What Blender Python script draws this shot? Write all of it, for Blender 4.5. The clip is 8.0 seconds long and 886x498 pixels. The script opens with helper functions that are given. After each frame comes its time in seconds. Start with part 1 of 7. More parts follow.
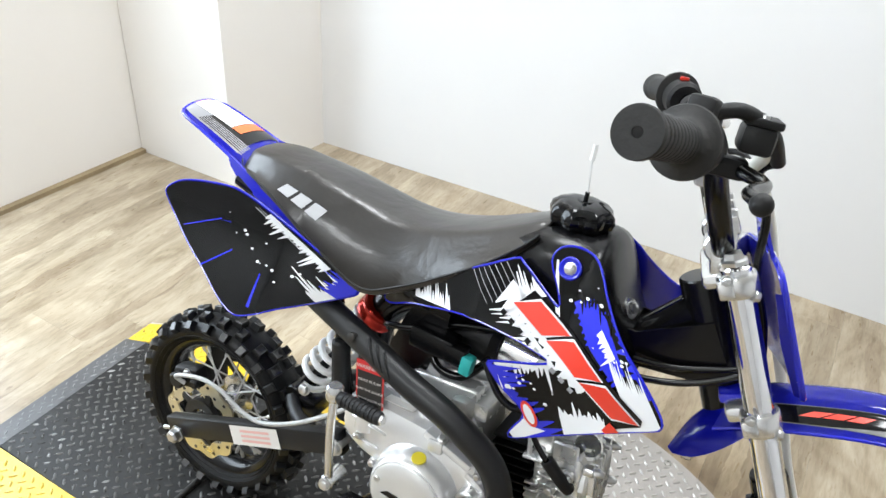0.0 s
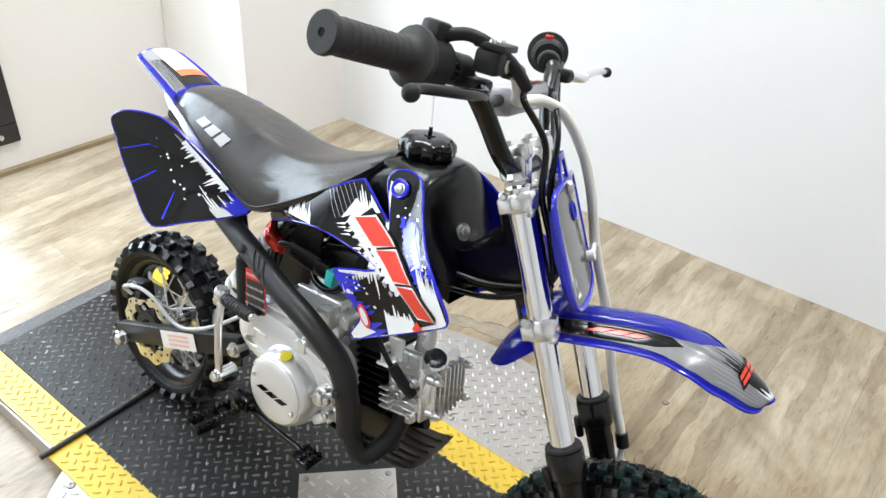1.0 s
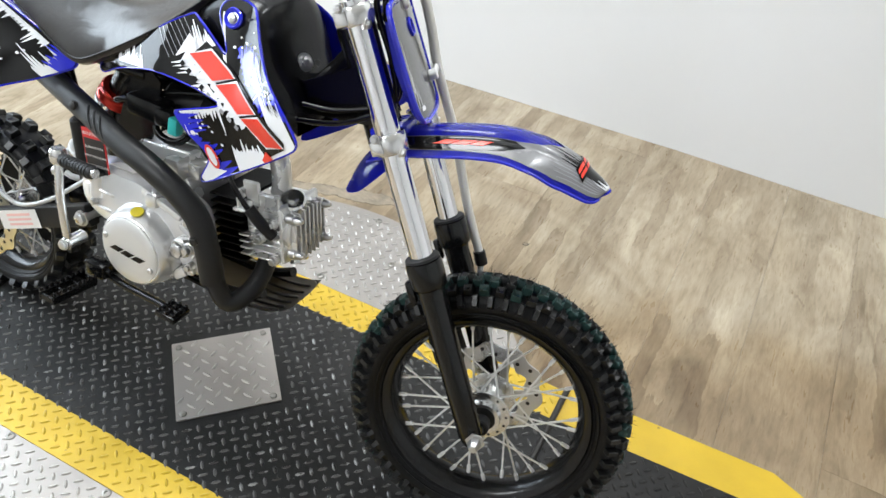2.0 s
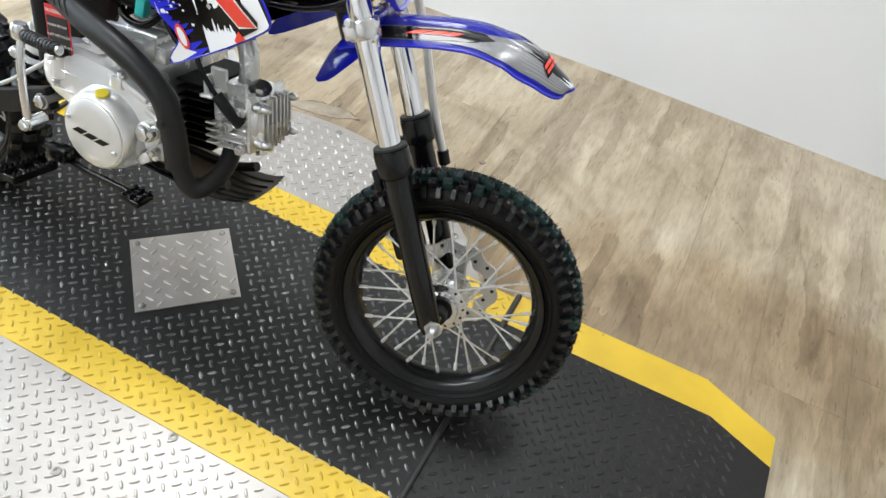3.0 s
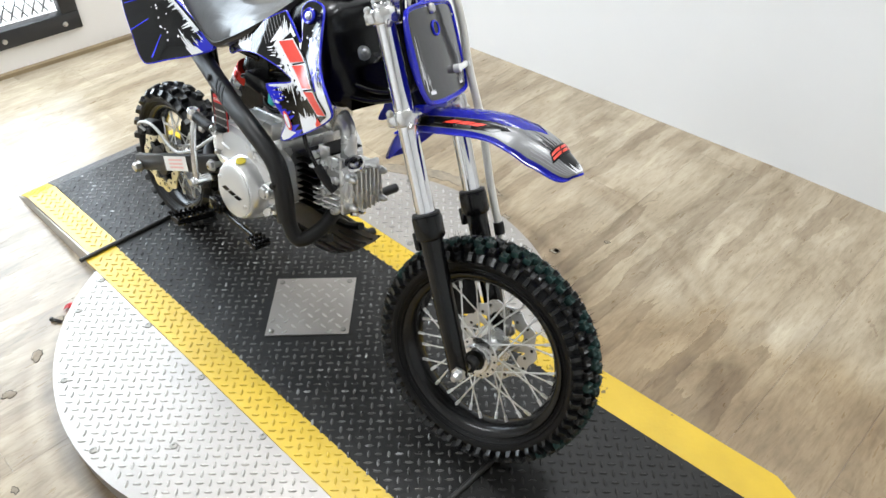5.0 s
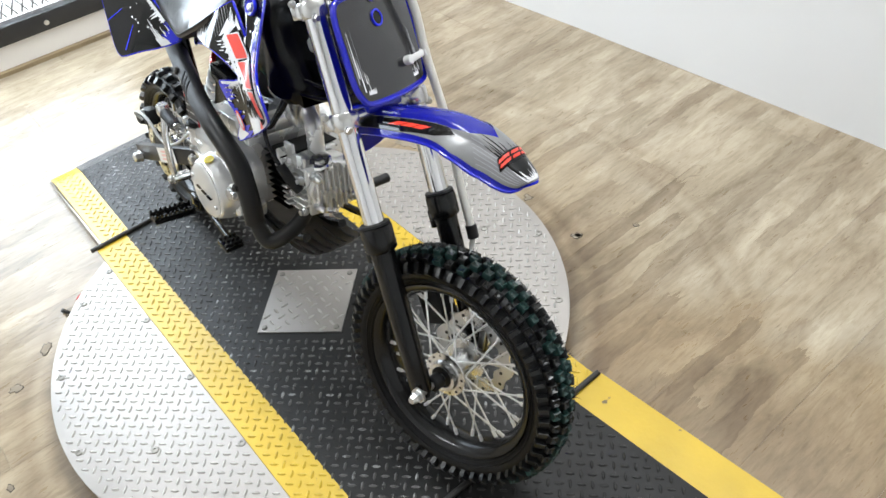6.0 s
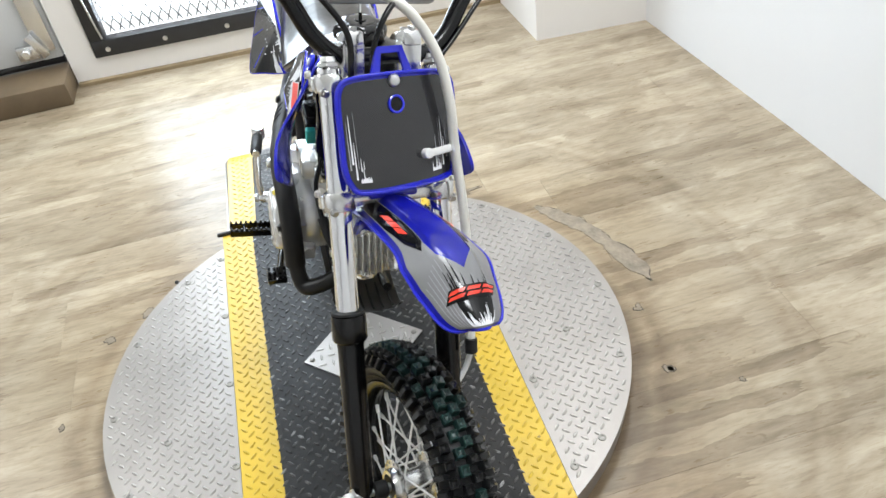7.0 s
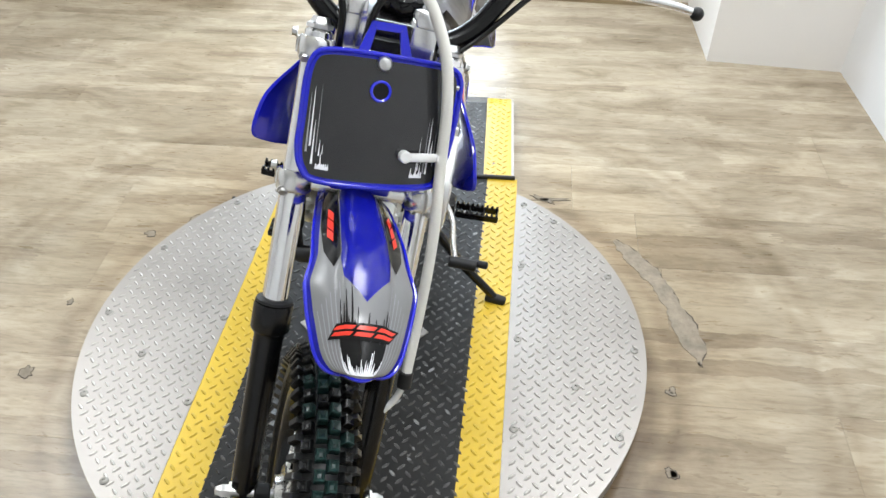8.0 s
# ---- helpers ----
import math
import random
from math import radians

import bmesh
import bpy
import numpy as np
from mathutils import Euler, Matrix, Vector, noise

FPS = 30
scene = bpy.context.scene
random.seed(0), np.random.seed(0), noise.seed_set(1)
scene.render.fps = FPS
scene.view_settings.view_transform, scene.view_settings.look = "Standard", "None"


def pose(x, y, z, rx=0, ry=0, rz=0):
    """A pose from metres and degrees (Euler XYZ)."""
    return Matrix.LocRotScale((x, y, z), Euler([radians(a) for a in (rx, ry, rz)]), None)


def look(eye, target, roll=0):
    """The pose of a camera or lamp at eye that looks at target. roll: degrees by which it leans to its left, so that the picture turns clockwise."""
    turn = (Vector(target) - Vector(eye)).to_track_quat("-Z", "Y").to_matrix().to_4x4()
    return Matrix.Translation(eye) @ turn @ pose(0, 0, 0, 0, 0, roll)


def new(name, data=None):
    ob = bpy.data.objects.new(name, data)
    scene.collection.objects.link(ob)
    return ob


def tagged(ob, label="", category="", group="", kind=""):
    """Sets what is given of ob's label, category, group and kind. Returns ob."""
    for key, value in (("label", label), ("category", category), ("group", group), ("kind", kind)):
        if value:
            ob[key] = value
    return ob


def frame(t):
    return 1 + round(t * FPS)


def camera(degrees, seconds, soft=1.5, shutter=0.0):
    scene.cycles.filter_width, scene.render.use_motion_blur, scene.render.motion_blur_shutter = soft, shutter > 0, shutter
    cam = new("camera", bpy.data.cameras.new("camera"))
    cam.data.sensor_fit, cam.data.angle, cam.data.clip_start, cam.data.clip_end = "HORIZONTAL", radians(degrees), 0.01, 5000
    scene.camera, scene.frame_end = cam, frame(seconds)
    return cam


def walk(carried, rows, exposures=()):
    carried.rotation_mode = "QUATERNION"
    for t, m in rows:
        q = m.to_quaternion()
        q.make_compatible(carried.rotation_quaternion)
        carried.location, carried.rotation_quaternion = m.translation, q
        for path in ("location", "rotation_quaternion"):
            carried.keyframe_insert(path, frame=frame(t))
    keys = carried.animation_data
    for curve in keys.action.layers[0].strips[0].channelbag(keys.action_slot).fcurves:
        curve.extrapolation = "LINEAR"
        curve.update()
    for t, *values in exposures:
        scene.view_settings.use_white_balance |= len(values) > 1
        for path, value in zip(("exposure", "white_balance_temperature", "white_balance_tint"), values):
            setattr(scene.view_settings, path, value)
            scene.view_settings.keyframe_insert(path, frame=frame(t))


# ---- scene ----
cam = camera(59.1, 8.0)
PATH = [
    (0, (0.27, -0.643, 1.158), (-0.499, 0.811, 0.02), 4.6),
    (0.5, (0.442, -0.641, 1.162), (-0.361, 0.755, -0.025), 3.0),
    (1, (0.612, -0.612, 1.163), (-0.355, 0.718, 0.024), 3.9),
    (1.5, (0.678, -0.618, 1.139), (-0.223, 0.733, -0.028), 4.2),
    (2, (0.678, -0.659, 1.093), (0.073, 0.73, -0.213), 6.0),
    (2.2, (0.689, -0.678, 1.076), (0.113, 0.722, -0.23), 6.5),
    (3.3, (0.696, -0.745, 1.059), (0.294, 0.618, -0.348), 13.4),
    (3.5, (0.71, -0.75, 1.068), (0.293, 0.629, -0.319), 11.2),
    (4, (0.757, -0.755, 1.137), (0.145, 0.609, -0.191), 5.3),
    (4.5, (0.893, -0.702, 1.176), (-0.079, 0.516, -0.077), -0.8),
    (4.7, (0.968, -0.686, 1.187), (-0.09, 0.448, -0.077), 1.1),
    (5.8, (1.111, -0.485, 1.172), (-0.025, 0.432, -0.195), -7.4),
    (6, (1.095, -0.395, 1.174), (-0.095, 0.419, -0.212), -8.4),
    (6.5, (1.087, -0.211, 1.165), (-0.194, 0.445, -0.224), -12.1),
    (7, (1.127, 0.009, 1.168), (-0.379, 0.256, -0.125), -8.9),
    (7.5, (1.121, 0.125, 1.153), (-0.405, 0.108, -0.139), -8.8),
    (8, (0.989, 0.267, 1.114), (-0.487, 0.099, -0.225), -0.7),
]
walk(cam, [(t, look(eye, target, roll)) for t, eye, target, roll in PATH],
     [(0, 0.14), (1, 0.18), (2, 0.13), (4.5, 0.13), (6, 0.12), (8, 0.05)])

from mathutils.geometry import delaunay_2d_cdt
# ---------------------------------------------------------------- light
world = bpy.data.worlds.new("world")
scene.world = world
world.use_nodes = True
wn = world.node_tree.nodes
sky = wn.new("ShaderNodeTexSky")
sky.sky_type = "NISHITA"
sky.sun_disc = False
sky.sun_elevation, sky.sun_rotation = radians(35), radians(80)
wn["Background"].inputs["Strength"].default_value = 0.1
world.node_tree.links.new(sky.outputs["Color"], wn["Background"].inputs["Color"])


def area_lamp(name, eye, target, sx, sy, watts, color):
    d = bpy.data.lights.new(name, "AREA")
    d.shape, d.size, d.size_y, d.energy, d.color = "RECTANGLE", sx, sy, watts, color
    ob = new(name, d)
    ob.matrix_world = look(eye, target)
    return ob


# overhead lamps, none of them in view, and the daylight of the glazed door
area_lamp("unseen_ceiling_lamp", (-0.65, 0.62, 2.66), (-0.65, 0.62, 0), 0.8, 0.6, 36, (0.94, 0.975, 1.0))
# fill added from the south, placed for the sheen on the disc
area_lamp("unseen_ceiling_lamp", (-0.95, -2.05, 2.66), (-0.95, -2.05, 0), 1.5, 0.5, 47, (0.94, 0.975, 1.0))
# fill added to brighten the floor north of the disc
area_lamp("unseen_ceiling_lamp", (0.88, 0.86, 2.66), (0.88, 0.86, 0), 0.5, 0.5, 30, (0.94, 0.975, 1.0))
area_lamp("window_lamp", (-1.615, -0.19, 1.06), (0.0, -0.28, 0.9), 0.8, 1.85, 38, (0.76, 0.885, 1.0))
scene.view_settings.exposure = 0.0


# ---------------------------------------------------------------- materials
def mat(name, col, rough=0.5, metal=0.0, var=0.08, scale=12.0, bump=0.0, bscale=150.0, coat=0.0, rvar=0.08, spec=0.5):
    m = bpy.data.materials.new(name)
    m.use_nodes = True
    nt = m.node_tree
    N, L = nt.nodes, nt.links
    b = N["Principled BSDF"]
    b.inputs["Metallic"].default_value = metal
    b.inputs["Coat Weight"].default_value = coat
    b.inputs["Coat Roughness"].default_value = 0.06
    b.inputs["Specular IOR Level"].default_value = spec
    tc = N.new("ShaderNodeTexCoord")
    n1 = N.new("ShaderNodeTexNoise")
    n1.inputs["Scale"].default_value, n1.inputs["Detail"].default_value = scale, 6
    n2 = N.new("ShaderNodeTexNoise")
    n2.inputs["Scale"].default_value, n2.inputs["Detail"].default_value = bscale, 3
    L.new(tc.outputs["Object"], n1.inputs["Vector"])
    L.new(tc.outputs["Object"], n2.inputs["Vector"])
    mix = N.new("ShaderNodeMix")
    mix.data_type = "RGBA"
    mix.inputs[6].default_value = (*[c * (1 - var) for c in col], 1)
    mix.inputs[7].default_value = (*[min(1, c * (1 + var)) for c in col], 1)
    L.new(n1.outputs["Fac"], mix.inputs["Factor"])
    L.new(mix.outputs[2], b.inputs["Base Color"])
    mr = N.new("ShaderNodeMapRange")
    mr.inputs["To Min"].default_value, mr.inputs["To Max"].default_value = max(0.02, rough - rvar), min(1, rough + rvar)
    L.new(n1.outputs["Fac"], mr.inputs["Value"])
    L.new(mr.outputs["Result"], b.inputs["Roughness"])
    if bump:
        bp = N.new("ShaderNodeBump")
        bp.inputs["Strength"].default_value, bp.inputs["Distance"].default_value = bump, 0.002
        L.new(n2.outputs["Fac"], bp.inputs["Height"])
        L.new(bp.outputs["Normal"], b.inputs["Normal"])
    return m


M = {}
M["wall"] = mat("white_wall_paint", (0.74, 0.74, 0.74), 0.6, var=0.03, scale=2.0, bump=0.12, bscale=90)
# white wall paint with the floor's warm bounced light mixed into its colour
M["wall_cream"] = mat("wall_paint_warm_bounce", (0.772, 0.746, 0.712), 0.6, var=0.03, scale=2.0, bump=0.12, bscale=90)
M["edge_strip"] = mat("brown_stained_strip", (0.27, 0.205, 0.120), 0.6, var=0.35, scale=14, bump=0.2)
M["ceiling"] = mat("ceiling_paint", (0.8, 0.8, 0.78), 0.8, var=0.03)
M["silver_plate"] = mat("aluminium_tread_plate", (0.325, 0.303, 0.282), 0.40, 0.66, spec=0.4, var=0.2, scale=6, bump=0.12, bscale=60, rvar=0.12)
M["black_plate"] = mat("black_painted_tread_plate", (0.0115, 0.0110, 0.0104), 0.48, var=0.5, scale=14, bump=0.25, bscale=120, rvar=0.12, spec=0.24)
M["yellow_plate"] = mat("yellow_painted_tread_plate", (0.56, 0.375, 0.018), 0.36, var=0.22, scale=11, bump=0.2, bscale=120)
M["silver_lug"] = mat("worn_aluminium_lug", (0.43, 0.405, 0.38), 0.37, 0.75, var=0.2, scale=30)
M["black_lug"] = mat("worn_black_lug", (0.085, 0.082, 0.079), 0.28, 0.4, var=0.8, scale=22, spec=0.8)
M["yellow_lug"] = mat("worn_yellow_lug", (0.53, 0.36, 0.022), 0.38, var=0.3, scale=18)
M["dull_lug"] = mat("painted_worn_flat_lug", (0.022, 0.021, 0.020), 0.42, 0.1, var=0.6, scale=16, spec=0.35)
M["skirt"] = mat("weathered_grey_steel", (0.44, 0.41, 0.38), 0.55, 0.3, var=0.3, scale=14, bump=0.2, bscale=90)
# rear ramp beyond its fold: a lighter grey than the black plate
M["grey_plate"] = mat("lighter_grey_tread_plate", (0.075, 0.075, 0.078), 0.42, 0.2, var=0.4, scale=16, bump=0.25, bscale=120)
M["grey_lug"] = mat("lighter_grey_lug", (0.16, 0.16, 0.165), 0.35, 0.4, var=0.4, scale=22)
M["skid"] = mat("burnished_dark_metal", (0.22, 0.21, 0.195), 0.30, 0.85, var=0.3, scale=18)
M["hose_grey"] = mat("grey_braided_hose", (0.40, 0.40, 0.39), 0.35, var=0.15, scale=60, bump=0.2, bscale=400)
M["rod"] = mat("blackened_steel", (0.03, 0.028, 0.026), 0.5, 0.4, bump=0.2)
M["bolt"] = mat("zinc_bolt", (0.62, 0.62, 0.62), 0.3, 1.0, scale=60)
M["bolt_dark"] = mat("dull_screw", (0.25, 0.24, 0.22), 0.45, 0.9, scale=60)
M["rubber"] = mat("tyre_rubber", (0.0045, 0.0046, 0.0052), 0.40, var=0.25, scale=30, bump=0.15, bscale=220, spec=0.22)
M["knob"] = mat("tread_rubber", (0.0065, 0.007, 0.0075), 0.30, var=0.4, scale=60, bump=0.3, bscale=260, spec=0.55)
M["knob_green"] = mat("tread_rubber_mould_paint", (0.012, 0.040, 0.036), 0.36, var=0.9, scale=170, bump=0.3, bscale=260)
M["rim"] = mat("black_rim", (0.004, 0.004, 0.0045), 0.2, 0.0, spec=0.4)
M["chrome"] = mat("chrome_tube", (0.86, 0.86, 0.88), 0.09, 1.0, var=0.02, rvar=0.03)
M["spoke"] = mat("zinc_plated_spoke", (0.84, 0.84, 0.84), 0.36, 0.55)
M["cast"] = mat("silver_engine_casting", (0.76, 0.76, 0.75), 0.27, 0.62, var=0.14, scale=20, bump=0.15, bscale=260)
M["cover"] = mat("silver_painted_cover", (0.78, 0.78, 0.78), 0.24, 0.55, var=0.05, scale=18, bump=0.05, bscale=200, coat=0.3)
M["barrel"] = mat("black_barrel_paint", (0.0035, 0.0035, 0.0035), 0.6, var=0.2, bump=0.1, spec=0.12)
M["lid"] = mat("satin_silver_lid", (0.74, 0.74, 0.73), 0.36, 0.5, var=0.04, scale=30, bump=0.04, bscale=400)
M["alloy"] = mat("polished_alloy", (0.74, 0.74, 0.74), 0.24, 0.95, scale=24)
M["plastic"] = mat("black_tank_plastic", (0.0045, 0.0045, 0.005), 0.25, var=0.15, scale=14, bump=0.05, bscale=300, spec=0.27)
M["blue"] = mat("blue_plastic", (0.008, 0.012, 0.46), 0.16, var=0.06, coat=0.45, rvar=0.04)
M["g_black"] = mat("black_decal", (0.0035, 0.0035, 0.004), 0.09, var=0.1, spec=0.32, rvar=0.03)
M["g_white"] = mat("white_decal", (0.78, 0.79, 0.82), 0.2, var=0.03, coat=0.5, rvar=0.03)
M["g_blue"] = mat("blue_decal", (0.015, 0.022, 0.60), 0.18, var=0.05, coat=0.5, rvar=0.03)
M["g_red"] = mat("red_decal", (0.70, 0.040, 0.020), 0.28, var=0.04, coat=0.1, rvar=0.03)
M["g_grey"] = mat("grey_decal", (0.17, 0.17, 0.175), 0.3, var=0.12, scale=20, coat=0.12, rvar=0.05)
M["g_lightgrey"] = mat("light_grey_decal", (0.30, 0.30, 0.32), 0.25, var=0.15, coat=0.2, rvar=0.03)
M["plate_dark"] = mat("dark_number_plate_decal", (0.018, 0.018, 0.020), 0.24, var=0.2, scale=6, coat=0.5)
M["vinyl"] = mat("dark_grey_seat_vinyl", (0.0140, 0.0116, 0.0098), 0.34, var=0.2, scale=9, bump=0.42, bscale=30, coat=0.26, rvar=0.12)
wrinkled = M["vinyl"].node_tree
wrinkled.nodes["Principled BSDF"].inputs["Coat Roughness"].default_value = 0.13
folds = wrinkled.nodes.new("ShaderNodeTexNoise")
folds.inputs["Scale"].default_value, folds.inputs["Detail"].default_value, folds.inputs["Distortion"].default_value = 17.0, 3.0, 1.2
place = wrinkled.nodes.new("ShaderNodeTexCoord")
wrinkled.links.new(place.outputs["Object"], folds.inputs["Vector"])
crease = wrinkled.nodes.new("ShaderNodeBump")
crease.inputs["Strength"].default_value, crease.inputs["Distance"].default_value = 0.16, 0.008
wrinkled.links.new(folds.outputs["Fac"], crease.inputs["Height"])
for nd in wrinkled.nodes:
    if nd.bl_idname == "ShaderNodeBump" and nd != crease:
        wrinkled.links.new(crease.outputs["Normal"], nd.inputs["Normal"])
        wrinkled.links.new(nd.outputs["Normal"], wrinkled.nodes["Principled BSDF"].inputs["Coat Normal"])
M["seatlogo"] = mat("grey_seat_print", (0.36, 0.36, 0.37), 0.4)
M["frame"] = mat("gloss_black_frame", (0.004, 0.004, 0.0045), 0.22, spec=0.35)
M["matt_black"] = mat("satin_black_heat_shield", (0.011, 0.011, 0.0115), 0.42, var=0.12, bump=0.06, bscale=500, spec=0.35)
M["soft_black"] = mat("black_rubber_grip", (0.010, 0.010, 0.0105), 0.5, var=0.12, bump=0.15, bscale=300, spec=0.3)
M["grip"] = mat("dull_grey_rubber_grip", (0.024, 0.0235, 0.023), 0.62, var=0.2, scale=40, bump=0.3, bscale=260, spec=0.35)
M["gold"] = mat("gold_zinc_disc", (0.74, 0.69, 0.52), 0.3, 0.85, var=0.15, scale=30)
M["disc"] = mat("steel_disc", (0.62, 0.62, 0.62), 0.28, 1.0)
M["sleeve"] = mat("white_hose_sleeve", (0.66, 0.65, 0.60), 0.35, var=0.08, scale=20)
M["red"] = mat("red_anodised", (0.55, 0.03, 0.015), 0.2, 0.6)
M["spring"] = mat("white_spring", (0.75, 0.75, 0.74), 0.35)
M["teal"] = mat("teal_connector", (0.03, 0.42, 0.40), 0.4)
M["yellow"] = mat("yellow_sticker", (0.72, 0.58, 0.03), 0.4)
M["paper"] = mat("white_label", (0.72, 0.70, 0.67), 0.5, var=0.04)
M["orange"] = mat("orange_label", (0.75, 0.17, 0.05), 0.45)
M["pink"] = mat("faded_pink_print", (0.75, 0.42, 0.38), 0.5)
M["tag_red"] = mat("red_tag", (0.62, 0.03, 0.03), 0.4)
M["tag_black"] = mat("black_tag", (0.02, 0.018, 0.018), 0.4)
M["clear"] = mat("clear_tube", (0.75, 0.76, 0.76), 0.15)
M["wood_sill"] = mat("stained_wood", (0.125, 0.088, 0.050), 0.55, var=0.5, scale=9, bump=0.25, bscale=60)
M["door_grey"] = mat("grey_door_panel", (0.55, 0.56, 0.56), 0.5, var=0.03, scale=3)
M["win_frame"] = mat("black_window_frame", (0.03, 0.03, 0.032), 0.4, 0.3, var=0.3, scale=20, bump=0.1)
M["mesh_wire"] = mat("grey_window_mesh", (0.35, 0.35, 0.35), 0.5)
M["ground_chip"] = mat("bare_screed", (0.235, 0.195, 0.145), 0.85, var=0.6, scale=45, bump=0.6, bscale=120)
M["dirt"] = mat("dark_grime", (0.045, 0.035, 0.026), 0.85, var=0.5, scale=50)


def chipped(m, col, scale, cut, stretch=(1, 1, 1)):
    """Worn-through specks of another colour over a painted surface."""
    N, L = m.node_tree.nodes, m.node_tree.links
    b = N["Principled BSDF"]
    src = b.inputs["Base Color"].links[0].from_socket
    tc, mp, n = N.new("ShaderNodeTexCoord"), N.new("ShaderNodeMapping"), N.new("ShaderNodeTexNoise")
    mp.inputs["Scale"].default_value = stretch
    n.inputs["Scale"].default_value, n.inputs["Detail"].default_value = scale, 3
    r = N.new("ShaderNodeValToRGB")
    r.color_ramp.elements[0].position, r.color_ramp.elements[1].position = cut, cut + 0.03
    r.color_ramp.elements[0].color, r.color_ramp.elements[1].color = (1, 1, 1, 1), (0, 0, 0, 1)
    x = N.new("ShaderNodeMix")
    x.data_type = "RGBA"
    x.inputs[7].default_value = (*col, 1)
    L.new(tc.outputs["Object"], mp.inputs["Vector"])
    L.new(mp.outputs["Vector"], n.inputs["Vector"])
    L.new(n.outputs["Fac"], r.inputs["Fac"])
    L.new(r.outputs["Color"], x.inputs["Factor"])
    L.new(src, x.inputs[6])
    L.new(x.outputs[2], b.inputs["Base Color"])


chipped(M["yellow_plate"], (0.14, 0.10, 0.03), 26, 0.262)
chipped(M["yellow_lug"], (0.09, 0.07, 0.03), 20, 0.285)
chipped(M["black_plate"], (0.16, 0.155, 0.15), 46, 0.265)
chipped(M["black_lug"], (0.30, 0.30, 0.295), 26, 0.36)
chipped(M["silver_plate"], (0.15, 0.13, 0.11), 16, 0.22)


def glass_material():
    m = bpy.data.materials.new("window_glass")
    m.use_nodes = True
    b = m.node_tree.nodes["Principled BSDF"]
    b.inputs["Transmission Weight"].default_value = 1.0
    b.inputs["Roughness"].default_value = 0.02
    b.inputs["IOR"].default_value = 1.05
    return m


def glow_material(name, col, strength):
    m = bpy.data.materials.new(name)
    m.use_nodes = True
    b = m.node_tree.nodes["Principled BSDF"]
    b.inputs["Base Color"].default_value = (*col, 1)
    b.inputs["Emission Color"].default_value = (*col, 1)
    b.inputs["Emission Strength"].default_value = strength
    return m


M["glass"] = glass_material()
M["daylight"] = glow_material("bright_outdoors", (0.93, 0.97, 1.0), 1.7)


def plank_material():
    # wood-look vinyl: long grain, knots, a tone of its own for each board, a scuffed ring where the table turns
    m = bpy.data.materials.new("wood_look_plank")
    m.use_nodes = True
    nt = m.node_tree
    N, L = nt.nodes, nt.links
    b = N["Principled BSDF"]
    info = N.new("ShaderNodeObjectInfo")
    geo = N.new("ShaderNodeNewGeometry")
    off = N.new("ShaderNodeVectorMath")
    off.operation = "SCALE"
    off.inputs[0].default_value = (37.0, 11.0, 5.0)
    L.new(info.outputs["Random"], off.inputs["Scale"])
    add = N.new("ShaderNodeVectorMath")
    L.new(geo.outputs["Position"], add.inputs[0])
    L.new(off.outputs["Vector"], add.inputs[1])

    def noise_at(vec, sc, detail, dist=0.0):
        mp = N.new("ShaderNodeMapping")
        mp.inputs["Scale"].default_value = sc
        n = N.new("ShaderNodeTexNoise")
        n.inputs["Scale"].default_value, n.inputs["Detail"].default_value, n.inputs["Distortion"].default_value = 1.0, detail, dist
        n.inputs["Roughness"].default_value = 0.62
        L.new(vec, mp.inputs["Vector"])
        L.new(mp.outputs["Vector"], n.inputs["Vector"])
        return n

    def ramp(src, stops):
        r = N.new("ShaderNodeValToRGB")
        while len(r.color_ramp.elements) < len(stops):
            r.color_ramp.elements.new(0.5)
        for e, (p, c) in zip(r.color_ramp.elements, stops):
            e.position, e.color = p, (*c, 1)
        L.new(src, r.inputs["Fac"])
        return r

    def blend(kind, fac, a, c):
        x = N.new("ShaderNodeMix")
        x.data_type, x.blend_type = "RGBA", kind
        if isinstance(fac, float):
            x.inputs["Factor"].default_value = fac
        else:
            L.new(fac, x.inputs["Factor"])
        L.new(a, x.inputs[6])
        L.new(c, x.inputs[7])
        return x.outputs[2]

    broad = noise_at(add.outputs["Vector"], (12, 4.2, 1), 9, 0.8)
    fine = noise_at(add.outputs["Vector"], (110, 16, 1), 8, 0.4)
    knots = noise_at(add.outputs["Vector"], (26, 9, 1), 3, 1.6)
    c1 = ramp(broad.outputs["Fac"], [(0.26, (0.200, 0.163, 0.109)), (0.44, (0.318, 0.272, 0.207)), (0.60, (0.394, 0.346, 0.271)), (0.78, (0.456, 0.408, 0.329))])
    c2 = ramp(fine.outputs["Fac"], [(0.30, (0.66, 0.62, 0.55)), (0.54, (1, 1, 1))])
    c3 = ramp(knots.outputs["Fac"], [(0.24, (0.50, 0.42, 0.33)), (0.34, (1, 1, 1))])
    tone = ramp(info.outputs["Random"], [(0.0, (0.93, 0.92, 0.90)), (0.5, (1.0, 0.985, 0.97)), (1.0, (1.05, 1.045, 1.04))])
    # printed strips: narrow staves with a tone of their own
    warp = noise_at(geo.outputs["Position"], (9, 5, 1), 4)
    sep = N.new("ShaderNodeSeparateXYZ")
    L.new(geo.outputs["Position"], sep.inputs[0])

    def calc(op, a, c, d=None):
        x = N.new("ShaderNodeMath")
        x.operation = op
        for i, v in enumerate((a, c, d)):
            if v is None:
                continue
            if isinstance(v, (int, float)):
                x.inputs[i].default_value = v
            else:
                L.new(v, x.inputs[i])
        return x.outputs[0]
